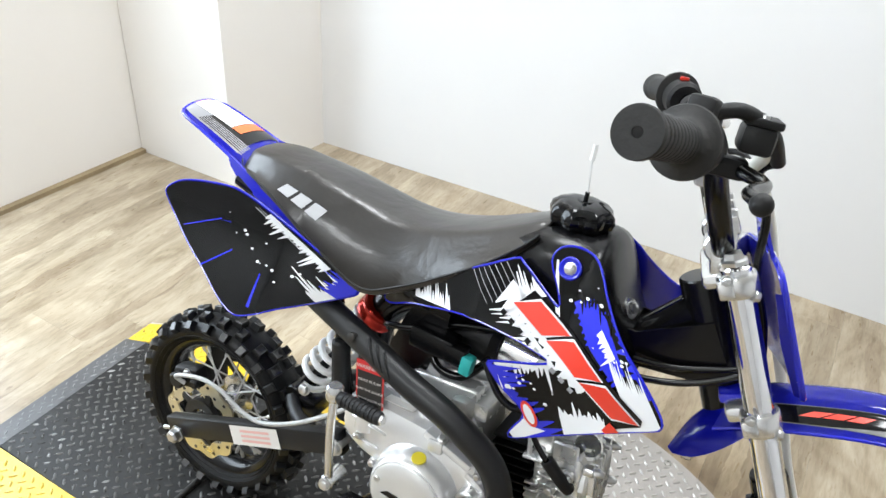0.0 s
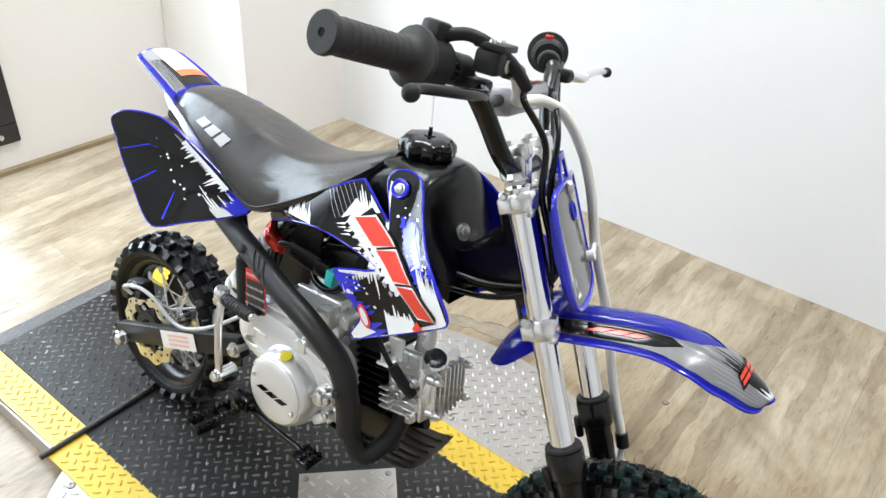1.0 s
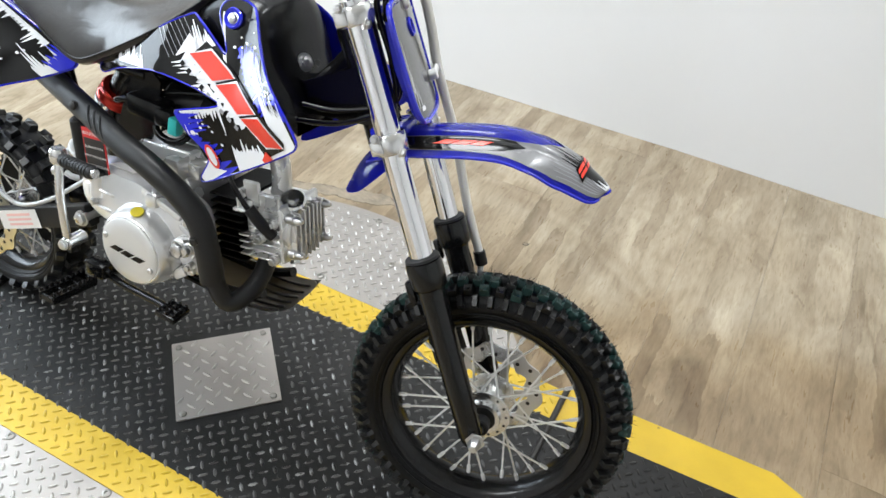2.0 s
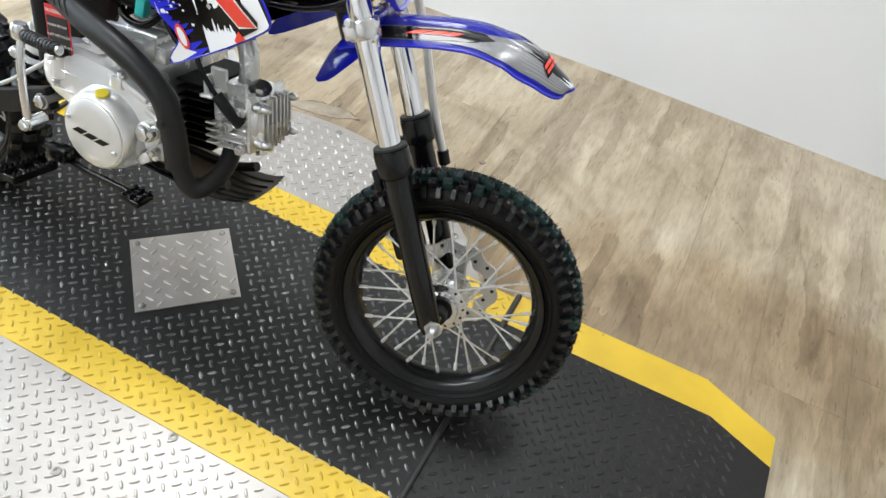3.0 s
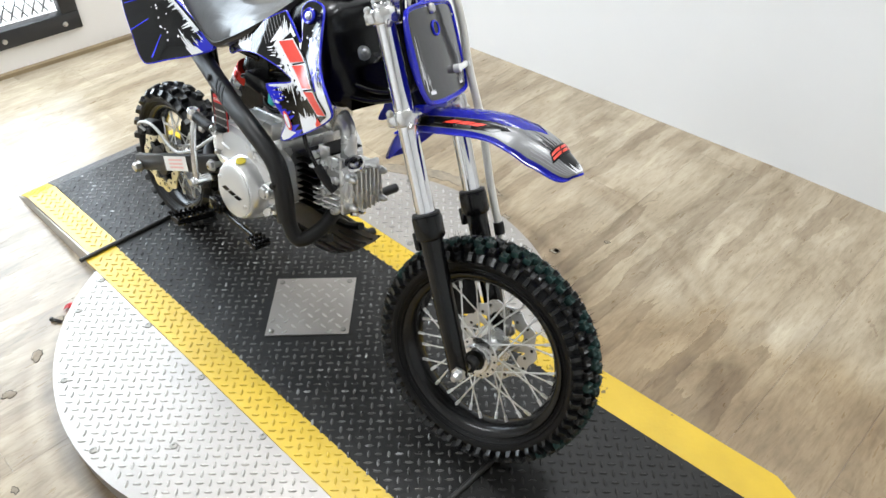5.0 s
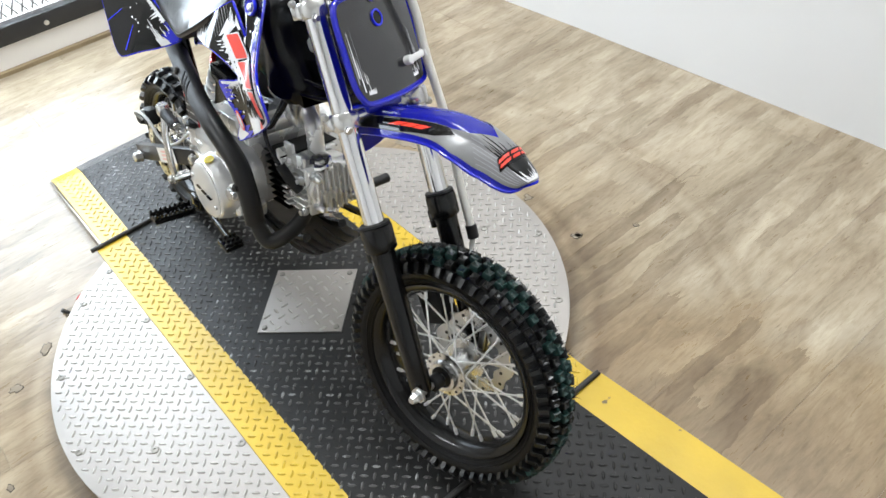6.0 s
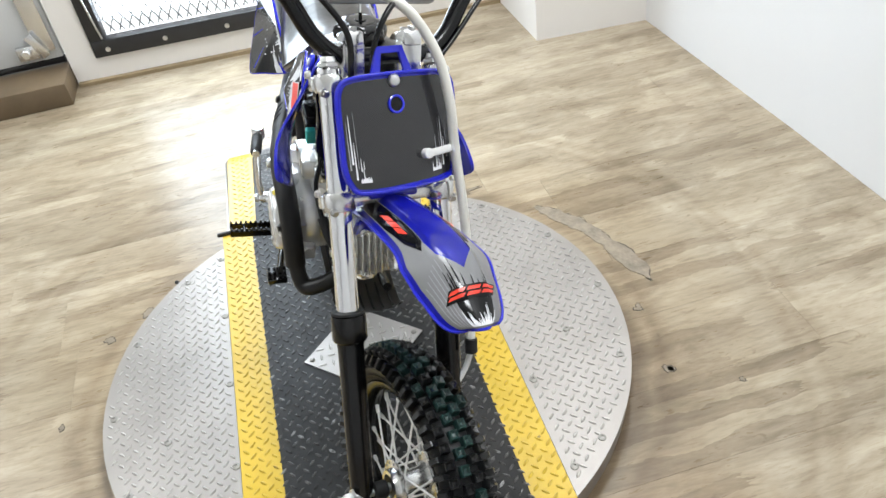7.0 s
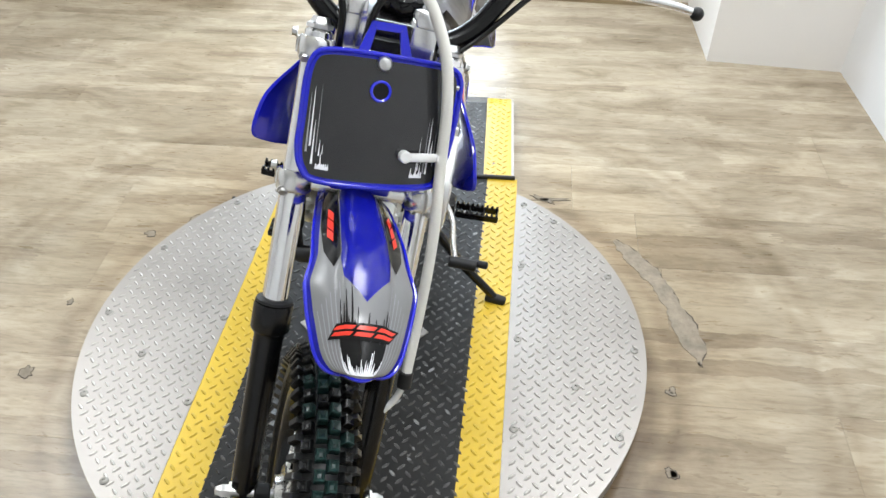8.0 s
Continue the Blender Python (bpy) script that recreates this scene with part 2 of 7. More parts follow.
    sx = calc("FLOOR", calc("MULTIPLY_ADD", sep.outputs[0], 27.5, calc("MULTIPLY", warp.outputs["Fac"], 1.7)), 0)
    wn1 = N.new("ShaderNodeTexWhiteNoise")
    wn1.noise_dimensions = "1D"
    L.new(sx, wn1.inputs["W"])
    sy = calc("FLOOR", calc("ADD", calc("MULTIPLY_ADD", sep.outputs[1], 2.6, calc("MULTIPLY", fine.outputs["Fac"], 0.35)), calc("MULTIPLY", wn1.outputs["Value"], 7.0)), 0)
    cmb = N.new("ShaderNodeCombineXYZ")
    L.new(sx, cmb.inputs[0])
    L.new(sy, cmb.inputs[1])
    wn2 = N.new("ShaderNodeTexWhiteNoise")
    wn2.noise_dimensions = "2D"
    L.new(cmb.outputs[0], wn2.inputs["Vector"])
    stave = ramp(wn2.outputs["Value"], [(0.0, (0.75, 0.70, 0.635)), (0.35, (0.95, 0.925, 0.88)), (0.7, (1.05, 1.035, 0.995)), (1.0, (1.13, 1.12, 1.085))])
    col = blend("MULTIPLY", 0.75, c1.outputs["Color"], c2.outputs["Color"])
    col = blend("MULTIPLY", 0.95, col, stave.outputs["Color"])
    col = blend("MULTIPLY", 0.7, col, c3.outputs["Color"])
    col = blend("MULTIPLY", 1.0, col, tone.outputs["Color"])
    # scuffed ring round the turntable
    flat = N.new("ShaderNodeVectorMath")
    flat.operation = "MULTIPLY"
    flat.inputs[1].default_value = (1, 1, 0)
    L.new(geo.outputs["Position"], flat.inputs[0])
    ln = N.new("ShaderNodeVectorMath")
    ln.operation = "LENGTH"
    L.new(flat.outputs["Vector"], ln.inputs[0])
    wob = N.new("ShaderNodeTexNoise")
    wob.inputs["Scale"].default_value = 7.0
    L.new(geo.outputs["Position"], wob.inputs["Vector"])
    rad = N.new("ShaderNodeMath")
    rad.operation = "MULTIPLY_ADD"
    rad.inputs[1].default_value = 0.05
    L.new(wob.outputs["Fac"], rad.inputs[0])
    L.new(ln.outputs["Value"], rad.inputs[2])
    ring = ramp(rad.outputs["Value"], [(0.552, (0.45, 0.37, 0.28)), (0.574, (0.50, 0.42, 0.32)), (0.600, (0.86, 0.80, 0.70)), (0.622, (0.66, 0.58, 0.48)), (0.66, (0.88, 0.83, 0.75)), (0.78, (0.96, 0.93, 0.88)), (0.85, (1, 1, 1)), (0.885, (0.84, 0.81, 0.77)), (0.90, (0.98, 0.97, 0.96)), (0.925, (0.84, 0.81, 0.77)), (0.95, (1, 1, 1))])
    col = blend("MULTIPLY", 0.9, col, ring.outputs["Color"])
    # old brown stains
    st = noise_at(geo.outputs["Position"], (1.6, 1.3, 1), 5, 0.8)
    c4 = ramp(st.outputs["Fac"], [(0.36, (0.70, 0.62, 0.52)), (0.56, (1, 1, 1))])
    col = blend("MULTIPLY", 0.5, col, c4.outputs["Color"])
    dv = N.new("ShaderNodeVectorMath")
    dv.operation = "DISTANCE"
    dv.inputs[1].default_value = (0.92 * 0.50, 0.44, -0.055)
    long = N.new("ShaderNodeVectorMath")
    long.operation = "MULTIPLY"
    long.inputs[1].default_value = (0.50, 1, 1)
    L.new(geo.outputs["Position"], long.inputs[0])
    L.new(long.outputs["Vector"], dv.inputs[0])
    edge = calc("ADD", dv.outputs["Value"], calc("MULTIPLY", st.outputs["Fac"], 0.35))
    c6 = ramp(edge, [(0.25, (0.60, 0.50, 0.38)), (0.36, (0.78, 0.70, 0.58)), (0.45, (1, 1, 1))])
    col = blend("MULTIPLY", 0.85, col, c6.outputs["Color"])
    sp = noise_at(geo.outputs["Position"], (38, 30, 1), 3, 0.3)
    c5 = ramp(sp.outputs["Fac"], [(0.20, (0.45, 0.40, 0.34)), (0.26, (1, 1, 1))])
    col = blend("MULTIPLY", 0.6, col, c5.outputs["Color"])
    L.new(col, b.inputs["Base Color"])
    rr = ramp(fine.outputs["Fac"], [(0.2, (0.36, 0.36, 0.36)), (0.8, (0.24, 0.24, 0.24))])
    L.new(rr.outputs["Color"], b.inputs["Roughness"])
    bp = N.new("ShaderNodeBump")
    bp.inputs["Strength"].default_value, bp.inputs["Distance"].default_value = 0.25, 0.001
    L.new(fine.outputs["Fac"], bp.inputs["Height"])
    L.new(bp.outputs["Normal"], b.inputs["Normal"])
    return m


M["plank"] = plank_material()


# ---------------------------------------------------------------- mesh tools
def finish(name, bm, material, smooth=True, angle=40):
    bmesh.ops.recalc_face_normals(bm, faces=bm.faces)
    me = bpy.data.meshes.new(name)
    for f in bm.faces:
        f.smooth = smooth
    if smooth:
        for e in bm.edges:
            if len(e.link_faces) == 2 and e.calc_face_angle(0) > radians(angle):
                e.smooth = False
    bm.to_mesh(me)
    bm.free()
    for mt in material if isinstance(material, (list, tuple)) else [material]:
        me.materials.append(M[mt])
    return me


def islands(bm):
    """Splits a mesh into its separate pieces."""
    left, out = set(bm.faces), []
    while left:
        stack, piece = [left.pop()], []
        while stack:
            f = stack.pop()
            piece.append(f)
            for v in f.verts:
                for g in v.link_faces:
                    if g in left:
                        left.discard(g)
                        stack.append(g)
        nb, seen = bmesh.new(), {}
        for f in piece:
            for v in f.verts:
                if v not in seen:
                    seen[v] = nb.verts.new(v.co)
            nb.faces.new([seen[v] for v in f.verts])
        out.append(nb)
    bm.free()
    return out


def pieces(name, bm, material, parent, label=""):
    """A print made of several blots: one part for each."""
    for b in islands(bm):
        part(name, b, material, parent, label)


def part(name, bm, material, parent, label="", smooth=True):
    ob = new(name, finish(name, bm, material, smooth))
    ob.parent = parent
    if label:
        tagged(ob, label)
    return ob


def empty(name, m=None):
    ob = new(name)
    ob.empty_display_size = 0.05
    if m is not None:
        ob.matrix_world = m
    return ob


def V(*a):
    return Vector(a)


def smooth_path(pts, n=6, closed=False):
    pts = [Vector(p) for p in pts]
    out, k = [], len(pts)
    for i in range(k if closed else k - 1):
        if closed:
            p0, p1, p2, p3 = pts[i - 1], pts[i], pts[(i + 1) % k], pts[(i + 2) % k]
        else:
            p0, p1, p2, p3 = pts[max(i - 1, 0)], pts[i], pts[i + 1], pts[min(i + 2, k - 1)]
        for s in range(n):
            t = s / n
            out.append(0.5 * (2 * p1 + (p2 - p0) * t + (2 * p0 - 5 * p1 + 4 * p2 - p3) * t * t + (3 * p1 - p0 - 3 * p2 + p3) * t ** 3))
    if not closed:
        out.append(pts[-1])
    return out


def ring_faces(bm, a, b):
    k = len(a)
    for i in range(k):
        bm.faces.new((a[i], a[(i + 1) % k], b[(i + 1) % k], b[i]))


def tube(bm, pts, r, seg=12, closed=False, radii=None):
    pts = [Vector(p) for p in pts]
    k = len(pts)
    rings, prev = [], None
    for i, p in enumerate(pts):
        d = (pts[(i + 1) % k] - pts[i - 1]) if closed else (pts[min(i + 1, k - 1)] - pts[max(i - 1, 0)])
        d.normalize()
        if prev is None:
            u = d.orthogonal().normalized()
        else:
            u = (prev - d * prev.dot(d)).normalized()
        prev = u
        w = d.cross(u)
        rr = radii[i] if radii else r
        rings.append([bm.verts.new(p + (u * math.cos(6.28319 * j / seg) + w * math.sin(6.28319 * j / seg)) * rr) for j in range(seg)])
    for a, b in zip(rings, rings[1:]):
        ring_faces(bm, a, b)
    if closed:
        # match the seam
        a, b = rings[-1], rings[0]
        s = min(range(seg), key=lambda q: (a[0].co - b[q].co).length)
        ring_faces(bm, a, b[s:] + b[:s])
    else:
        bm.faces.new(rings[0])
        bm.faces.new(rings[-1])
    return bm


def lathe(bm, profile, m=None, seg=32, closed=False):
    """profile: (radius, height) along the local z of m."""
    m = m or Matrix()
    rings = []
    for r, h in profile:
        if r < 1e-6:
            rings.append([bm.verts.new(m @ V(0, 0, h))])
        else:
            rings.append([bm.verts.new(m @ V(r * math.cos(6.28319 * j / seg), r * math.sin(6.28319 * j / seg), h)) for j in range(seg)])
    pairs = list(zip(rings, rings[1:])) + ([(rings[-1], rings[0])] if closed else [])
    for a, b in pairs:
        if len(a) == 1 and len(b) == 1:
            continue
        if len(a) == 1:
            for j in range(seg):
                bm.faces.new((a[0], b[j], b[(j + 1) % seg]))
        elif len(b) == 1:
            for j in range(seg):
                bm.faces.new((a[j], a[(j + 1) % seg], b[0]))
        else:
            ring_faces(bm, a, b)
    return bm


def box(bm, size, m=None, bevel=0.0, seg=2):
    r = bmesh.ops.create_cube(bm, size=1.0)
    vs = r["verts"]
    for v in vs:
        v.co = Vector((v.co.x * size[0], v.co.y * size[1], v.co.z * size[2]))
    if bevel:
        es = list({e for v in vs for e in v.link_edges})
        rb = bmesh.ops.bevel(bm, geom=es, offset=bevel, segments=seg, affect="EDGES", profile=0.5)
        vs = list({v for f in rb["faces"] for v in f.verts} | {v for v in vs if v.is_valid})
    if m is not None:
        for v in vs:
            v.co = m @ v.co
    return bm


def axis_y(x, y, z):
    """Pose whose local z points along -y (out of the machine's right side)."""
    return Matrix.Translation((x, y, z)) @ Matrix.Rotation(radians(90), 4, "X")


def along(a, b):
    a, b = Vector(a), Vector(b)
    return Matrix.Translation(a) @ (b - a).to_track_quat("Z", "Y").to_matrix().to_4x4()


def cyl(bm, a, b, r, seg=16, bevel=0.0):
    h = (Vector(b) - Vector(a)).length
    c = min(bevel, r * 0.4)
    pr = [(0, 0), (r - c, 0), (r, c), (r, h - c), (r - c, h), (0, h)] if c else [(0, 0), (r, 0), (r, h), (0, h)]
    return lathe(bm, pr, along(a, b), seg)


def hexbolt(bm, a, d, r=0.006, h=0.005):
    a, d = Vector(a), Vector(d).normalized()
    lathe(bm, [(0, 0), (r * 1.25, 0), (r * 1.25, h * 0.25), (r * 1.05, h * 0.3)], along(a, a + d), 14)
    lathe(bm, [(r, h * 0.3), (r, h * 0.85), (r * 0.8, h), (0, h)], along(a, a + d), 6)
    return bm


def inside(p, poly):
    hit, k = False, len(poly)
    for i in range(k):
        (x1, y1), (x2, y2) = poly[i], poly[(i + 1) % k]
        if (y1 > p[1]) != (y2 > p[1]) and p[0] < (x2 - x1) * (p[1] - y1) / (y2 - y1) + x1:
            hit = not hit
    return hit


def sheet(bm, outline, f, step=0.012, keep=None, back=None):
    """A skin over the flat outline (u, v), laid on the surface f(u, v). keep: only what lies inside that outline. back: its rear surface."""
    b = bmesh.new()
    if keep:
        n, m = len(outline), len(keep)
        co = [Vector(p) for p in outline] + [Vector(p) for p in keep]
        ed = [(i, (i + 1) % n) for i in range(n)] + [(n + i, n + (i + 1) % m) for i in range(m)]
        pts, _, tris = delaunay_2d_cdt(co, ed, [], 0, 1e-6)[:3]
        vs = [b.verts.new((p.x, p.y, 0)) for p in pts]
        for t in tris:
            c = sum((pts[i] for i in t), Vector((0, 0))) / len(t)
            if inside(c, outline) and inside(c, keep):
                b.faces.new([vs[i] for i in t])
        bmesh.ops.delete(b, geom=[v for v in b.verts if not v.link_faces], context="VERTS")
    else:
        vs = [b.verts.new((u, v, 0)) for u, v in outline]
        es = [b.edges.new((vs[i], vs[(i + 1) % len(vs)])) for i in range(len(vs))]
        bmesh.ops.triangle_fill(b, use_beauty=True, use_dissolve=False, edges=es)
    us, ws = [p[0] for p in outline], [p[1] for p in outline]
    for lo, hi, n in ((min(us), max(us), (1, 0, 0)), (min(ws), max(ws), (0, 1, 0))):
        k = max(1, int((hi - lo) / step))
        for i in range(1, k):
            c = lo + (hi - lo) * i / k
            bmesh.ops.bisect_plane(b, geom=b.verts[:] + b.edges[:] + b.faces[:], dist=1e-6, plane_co=(c * n[0], c * n[1], 0), plane_no=n)
    if back:
        front = b.faces[:]
        rim_edges = [e for e in b.edges if len(e.link_faces) == 1]
        twin = {v: b.verts.new(back(v.co.x, v.co.y)) for v in b.verts[:]}
        for q in front:
            b.faces.new([twin[v] for v in reversed(q.verts)])
        for e in rim_edges:
            b.faces.new((e.verts[0], e.verts[1], twin[e.verts[1]], twin[e.verts[0]]))
        for v in twin:
            v.co = f(v.co.x, v.co.y)
    else:
        for v in b.verts:
            v.co = f(v.co.x, v.co.y)
    me = bpy.data.meshes.new("tmp")
    b.to_mesh(me)
    b.free()
    bm.from_mesh(me)
    bpy.data.meshes.remove(me)
    return bm


def inset(poly, d):
    """The outline drawn in by d."""
    n = len(poly)
    area = sum(poly[i][0] * poly[(i + 1) % n][1] - poly[(i + 1) % n][0] * poly[i][1] for i in range(n))
    out = []
    for i in range(n):
        t = Vector(poly[(i + 1) % n]) - Vector(poly[i - 1])
        t = t.normalized() if t.length > 1e-9 else Vector((1, 0))
        k = Vector((-t.y, t.x)) * (d if area > 0 else -d)
        out.append((poly[i][0] + k.x, poly[i][1] + k.y))
    return out


def round2(pts, n=5):
    return [(p.x, p.y) for p in smooth_path([(a, b, 0) for a, b in pts], n, True)]


def spikes(p, q, d, n, lo, hi, rng, back=0.0):
    """A brush-stroke outline: from p to q with uneven bristles along d."""
    p, q, d = Vector(p), Vector(q), Vector(d).normalized()
    n = int(n * 1.5)
    pts = [p - d * back]
    for i in range(n):
        w = rng.uniform(0.55, 0.95)
        a = (i + 0.5 - w / 2) / n
        c = (i + 0.5 + rng.uniform(-0.25, 0.25)) / n
        pts.append(p.lerp(q, a) + d * rng.uniform(0, lo))
        tip = p.lerp(q, c) + d * (lo + (hi - lo) * rng.random() ** 1.8 * 1.15)
        e = (q - p) * rng.uniform(0.04, 0.14) / n
        pts += [tip - e, tip + e]
    pts += [q, q - d * back] if back else [q]
    return [(v.x, v.y) for v in pts]


def blocks(a, b, width, slant, n=3, gap=0.12, grow=0.0):
    """n slanted blocks in a row from a to b: the plain shape of a maker's mark."""
    a, b = Vector(a), Vector(b)
    d = b - a
    w = Vector((-d.y, d.x)).normalized() * width / 2
    e = d.normalized() * grow
    wg = w.normalized() * grow
    out = []
    for i in range(n):
        s, t = a + d * ((i + gap / 2) / n), a + d * ((i + 1 - gap / 2) / n)
        k = d * slant / n
        out.append([tuple(s - w - k - e - wg), tuple(t - w - k + e - wg), tuple(t + w + k + e + wg), tuple(s + w + k - e + wg)])
    return out


# ---------------------------------------------------------------- room
FLOOR = -0.055


def slab(bm, poly, z0, z1):
    """Prism over a flat outline; z0 and z1 are heights or functions of x, y."""
    def h(z, x, y):
        return z(x, y) if callable(z) else z
    lo = [bm.verts.new((x, y, h(z0, x, y))) for x, y in poly]
    hi = [bm.verts.new((x, y, h(z1, x, y))) for x, y in poly]
    ring_faces(bm, lo, hi)
    bm.faces.new(lo)
    bm.faces.new(hi)
    return bm


def structure(name, bm, material, label, category, smooth=False):
    ob = new(name, finish(name, bm, material, smooth))
    return tagged(ob, label, category, kind="structure")


def rect(x0, x1, y0, y1):
    return [(x0, y0), (x1, y0), (x1, y1), (x0, y1)]


WX, TURN = -1.6475, 0.057     # the west wall stands a little askew


def wx(y):
    return WX + TURN * y


def west(y0, y1, deep=0.1, front=0.0):
    """Outline of a stretch of the west wall."""
    return [(wx(y0) - deep, y0), (wx(y0) + front, y0), (wx(y1) + front, y1), (wx(y1) - deep, y1)]


floor = structure("floor", slab(bmesh.new(), rect(-1.9, 3.4, -3.4, 1.6), FLOOR - 0.1, FLOOR - 0.0025), "dirt", "worn wood-look plank floor with a scuffed ring", "floor")
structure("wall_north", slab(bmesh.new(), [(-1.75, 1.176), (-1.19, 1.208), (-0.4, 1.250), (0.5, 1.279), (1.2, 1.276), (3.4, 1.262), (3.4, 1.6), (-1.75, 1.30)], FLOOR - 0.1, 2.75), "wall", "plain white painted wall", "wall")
structure("wall_pillar", slab(bmesh.new(), [(wx(0.815) + 0.002, 0.815), (-1.222, 0.826), (-1.186, 1.23), (wx(1.21) + 0.002, 1.21)], FLOOR - 0.1, 2.75), "wall_cream", "white painted boxed-in pillar in the corner, tinted for warm bounced light", "pillar")
bm = bmesh.new()
slab(bm, west(-0.655, 0.298), FLOOR - 0.1, 0.033)
slab(bm, west(-0.655, 0.298), 2.08, 2.75)
slab(bm, west(0.298, 1.17), FLOOR - 0.1, 2.75)
slab(bm, west(-0.748, -0.655), FLOOR - 0.1, 2.75)
structure("wall_west", bm, "wall_cream", "white painted wall with a glazed opening, tinted for warm bounced light", "wall")
structure("baseboard", slab(bmesh.new(), west(-0.744, 0.814, -0.0005, 0.020), FLOOR - 0.001, FLOOR + 0.013), "edge_strip", "thin brown stained strip along the foot of the wall", "baseboard")
structure("wall_south", slab(bmesh.new(), rect(-1.9, 3.4, -3.5, -3.4), FLOOR - 0.1, 2.75), "wall", "plain white painted wall", "wall")
structure("wall_east", slab(bmesh.new(), rect(3.4, 3.5, -3.5, 1.6), FLOOR - 0.1, 2.75), "wall", "plain white painted wall", "wall")
structure("ceiling", slab(bmesh.new(), rect(-1.9, 3.5, -3.5, 1.6), 2.75, 2.85), "ceiling", "plain white ceiling", "ceiling")

# glazed opening with a black frame and a wire mesh before the bright outdoors
win = tagged(empty("window_1", Matrix.Translation((WX, 0, 0)) @ Matrix.Rotation(-TURN, 4, "Z")), "black framed glazed panel with diamond wire mesh, daylight behind", "window", kind="structure")
bm = bmesh.new()
for y0, y1, z0, z1 in ((-0.652, 0.295, 0.036, 0.096), (-0.652, 0.295, 2.02, 2.077), (-0.652, -0.596, 0.096, 2.02), (0.239, 0.295, 0.096, 2.02)):
    box(bm, (0.05, y1 - y0, z1 - z0), Matrix.Translation((-0.01, (y0 + y1) / 2, (z0 + z1) / 2)), 0.004)
wf = part("window_frame", bm, "win_frame", win)
for y in (-0.60, -0.40, -0.18, 0.04, 0.24):
    part("screw", lathe(bmesh.new(), [(0.009, 0), (0.008, 0.003), (0, 0.004)], Matrix.Translation((0.0155, y, 0.062)) @ Matrix.Rotation(radians(90), 4, "Y"), 10), "bolt", wf)
g = part("pane", box(bmesh.new(), (0.006, 0.831, 1.92), Matrix.Translation((-0.03, -0.1785, 1.058))), "glass", win, smooth=False)
g.visible_shadow = False
bm = bmesh.new()
k = 0
c = -2.0
while c < 1.0:
    for sgn in (1, -1):
        y0, y1 = -0.594, 0.237
        # wires y = c + sgn * 0.55 * z, clipped to the opening
        z0, z1 = 0.098, 2.018
        pts = []
        for z in (z0, z1):
            y = (c if sgn > 0 else -0.37 - c) + sgn * 0.55 * z
            pts.append((y, z))
        (ya, za), (yb, zb) = pts
        lo, hi = 0.0, 1.0
        for lim, s in ((y0, 1), (y1, -1)):
            da, db = s * (ya - lim), s * (yb - lim)
            if da < 0 and db < 0:
                lo, hi = 1, 0
            elif da < 0:
                lo = max(lo, da / (da - db))
            elif db < 0:
                hi = min(hi, da / (da - db))
        if hi - lo > 0.01:
            a = (-0.045 - 0.002 * sgn, ya + (yb - ya) * lo, za + (zb - za) * lo)
            b = (-0.045 - 0.002 * sgn, ya + (yb - ya) * hi, za + (zb - za) * hi)
            tube(bm, [a, b], 0.0034, 4)
    c += 0.034
w = part("wire_mesh", bm, "mesh_wire", win)
tagged(w, kind="stuff")
part("sash_post", box(bmesh.new(), (0.03, 0.085, 1.70), Matrix.Translation((-0.075, -0.545, 1.15)), 0.003), "win_frame", win)
part("sash_rail", box(bmesh.new(), (0.03, 0.12, 0.20), Matrix.Translation((-0.075, -0.44, 0.40)), 0.003), "win_frame", win)
part("latch_wire", tube(bmesh.new(), smooth_path([(0.020, -0.604, 0.105), (0.026, -0.612, 0.20), (0.026, -0.618, 0.30), (0.026, -0.60, 0.325), (0.022, -0.55, 0.330)], 5), 0.0035, 8), "bolt", win, "bent steel latch wire")
bd = new("backdrop", finish("backdrop", slab(bmesh.new(), rect(-2.5, -2.48, -2.0, 1.6), -0.3, 2.9), "daylight", False))
tagged(bd, "bright white daylight outside the glazed panel", "backdrop", kind="structure")

# closed overhead door in the recess beside it, with its timber sill
door = tagged(empty("door_1", Matrix.Translation((-1.71, 0, 0))), "light grey closed overhead door with black bottom seal", "door", kind="structure")
bm = bmesh.new()
box(bm, (0.04, 2.64, 0.52), Matrix.Translation((-0.02, -2.08, 0.315)), 0.004)
part("door_panel", bm, "door_grey", door)
part("door_panel", box(bmesh.new(), (0.04, 2.64, 2.17), Matrix.Translation((-0.02, -2.08, 1.664)), 0.004), "door_grey", door)
part("seal", tube(bmesh.new(), [(-0.012, -3.4, 0.044), (-0.012, -0.76, 0.044)], 0.014, 10), "soft_black", door, "black rubber bottom seal")
bm = bmesh.new()
box(bm, (0.012, 0.06, 0.30), Matrix.Translation((0.01, -0.80, 0.24)), 0.002)
part("guide_rail", bm, "alloy", door, "galvanised guide rail")
bm = bmesh.new()
box(bm, (0.02, 0.07, 0.05), Matrix.Translation((0.02, -0.86, 0.10)), 0.004)
cyl(bm, (0.03, -0.86, 0.105), (0.055, -0.86, 0.105), 0.016, 14, 0.003)
box(bm, (0.014, 0.03, 0.09), Matrix.Translation((0.026, -0.82, 0.12)) @ Matrix.Rotation(0.4, 4, "X"), 0.003)
part("roller_bracket", bm, "alloy", door, "steel roller bracket")
structure("sill", box(bmesh.new(), (0.235, 2.64, 0.083), Matrix.Translation((-1.662, -2.072, -0.0135)), 0.006), "wood_sill", "stained timber sill under the overhead door", "sill", True)


# ---------------------------------------------------------------- turntable with ramps
CX, CY, RAD = 0.008, 0.002, 0.529
S0, S1 = -0.268, 0.276       # outer edges of the centre strip
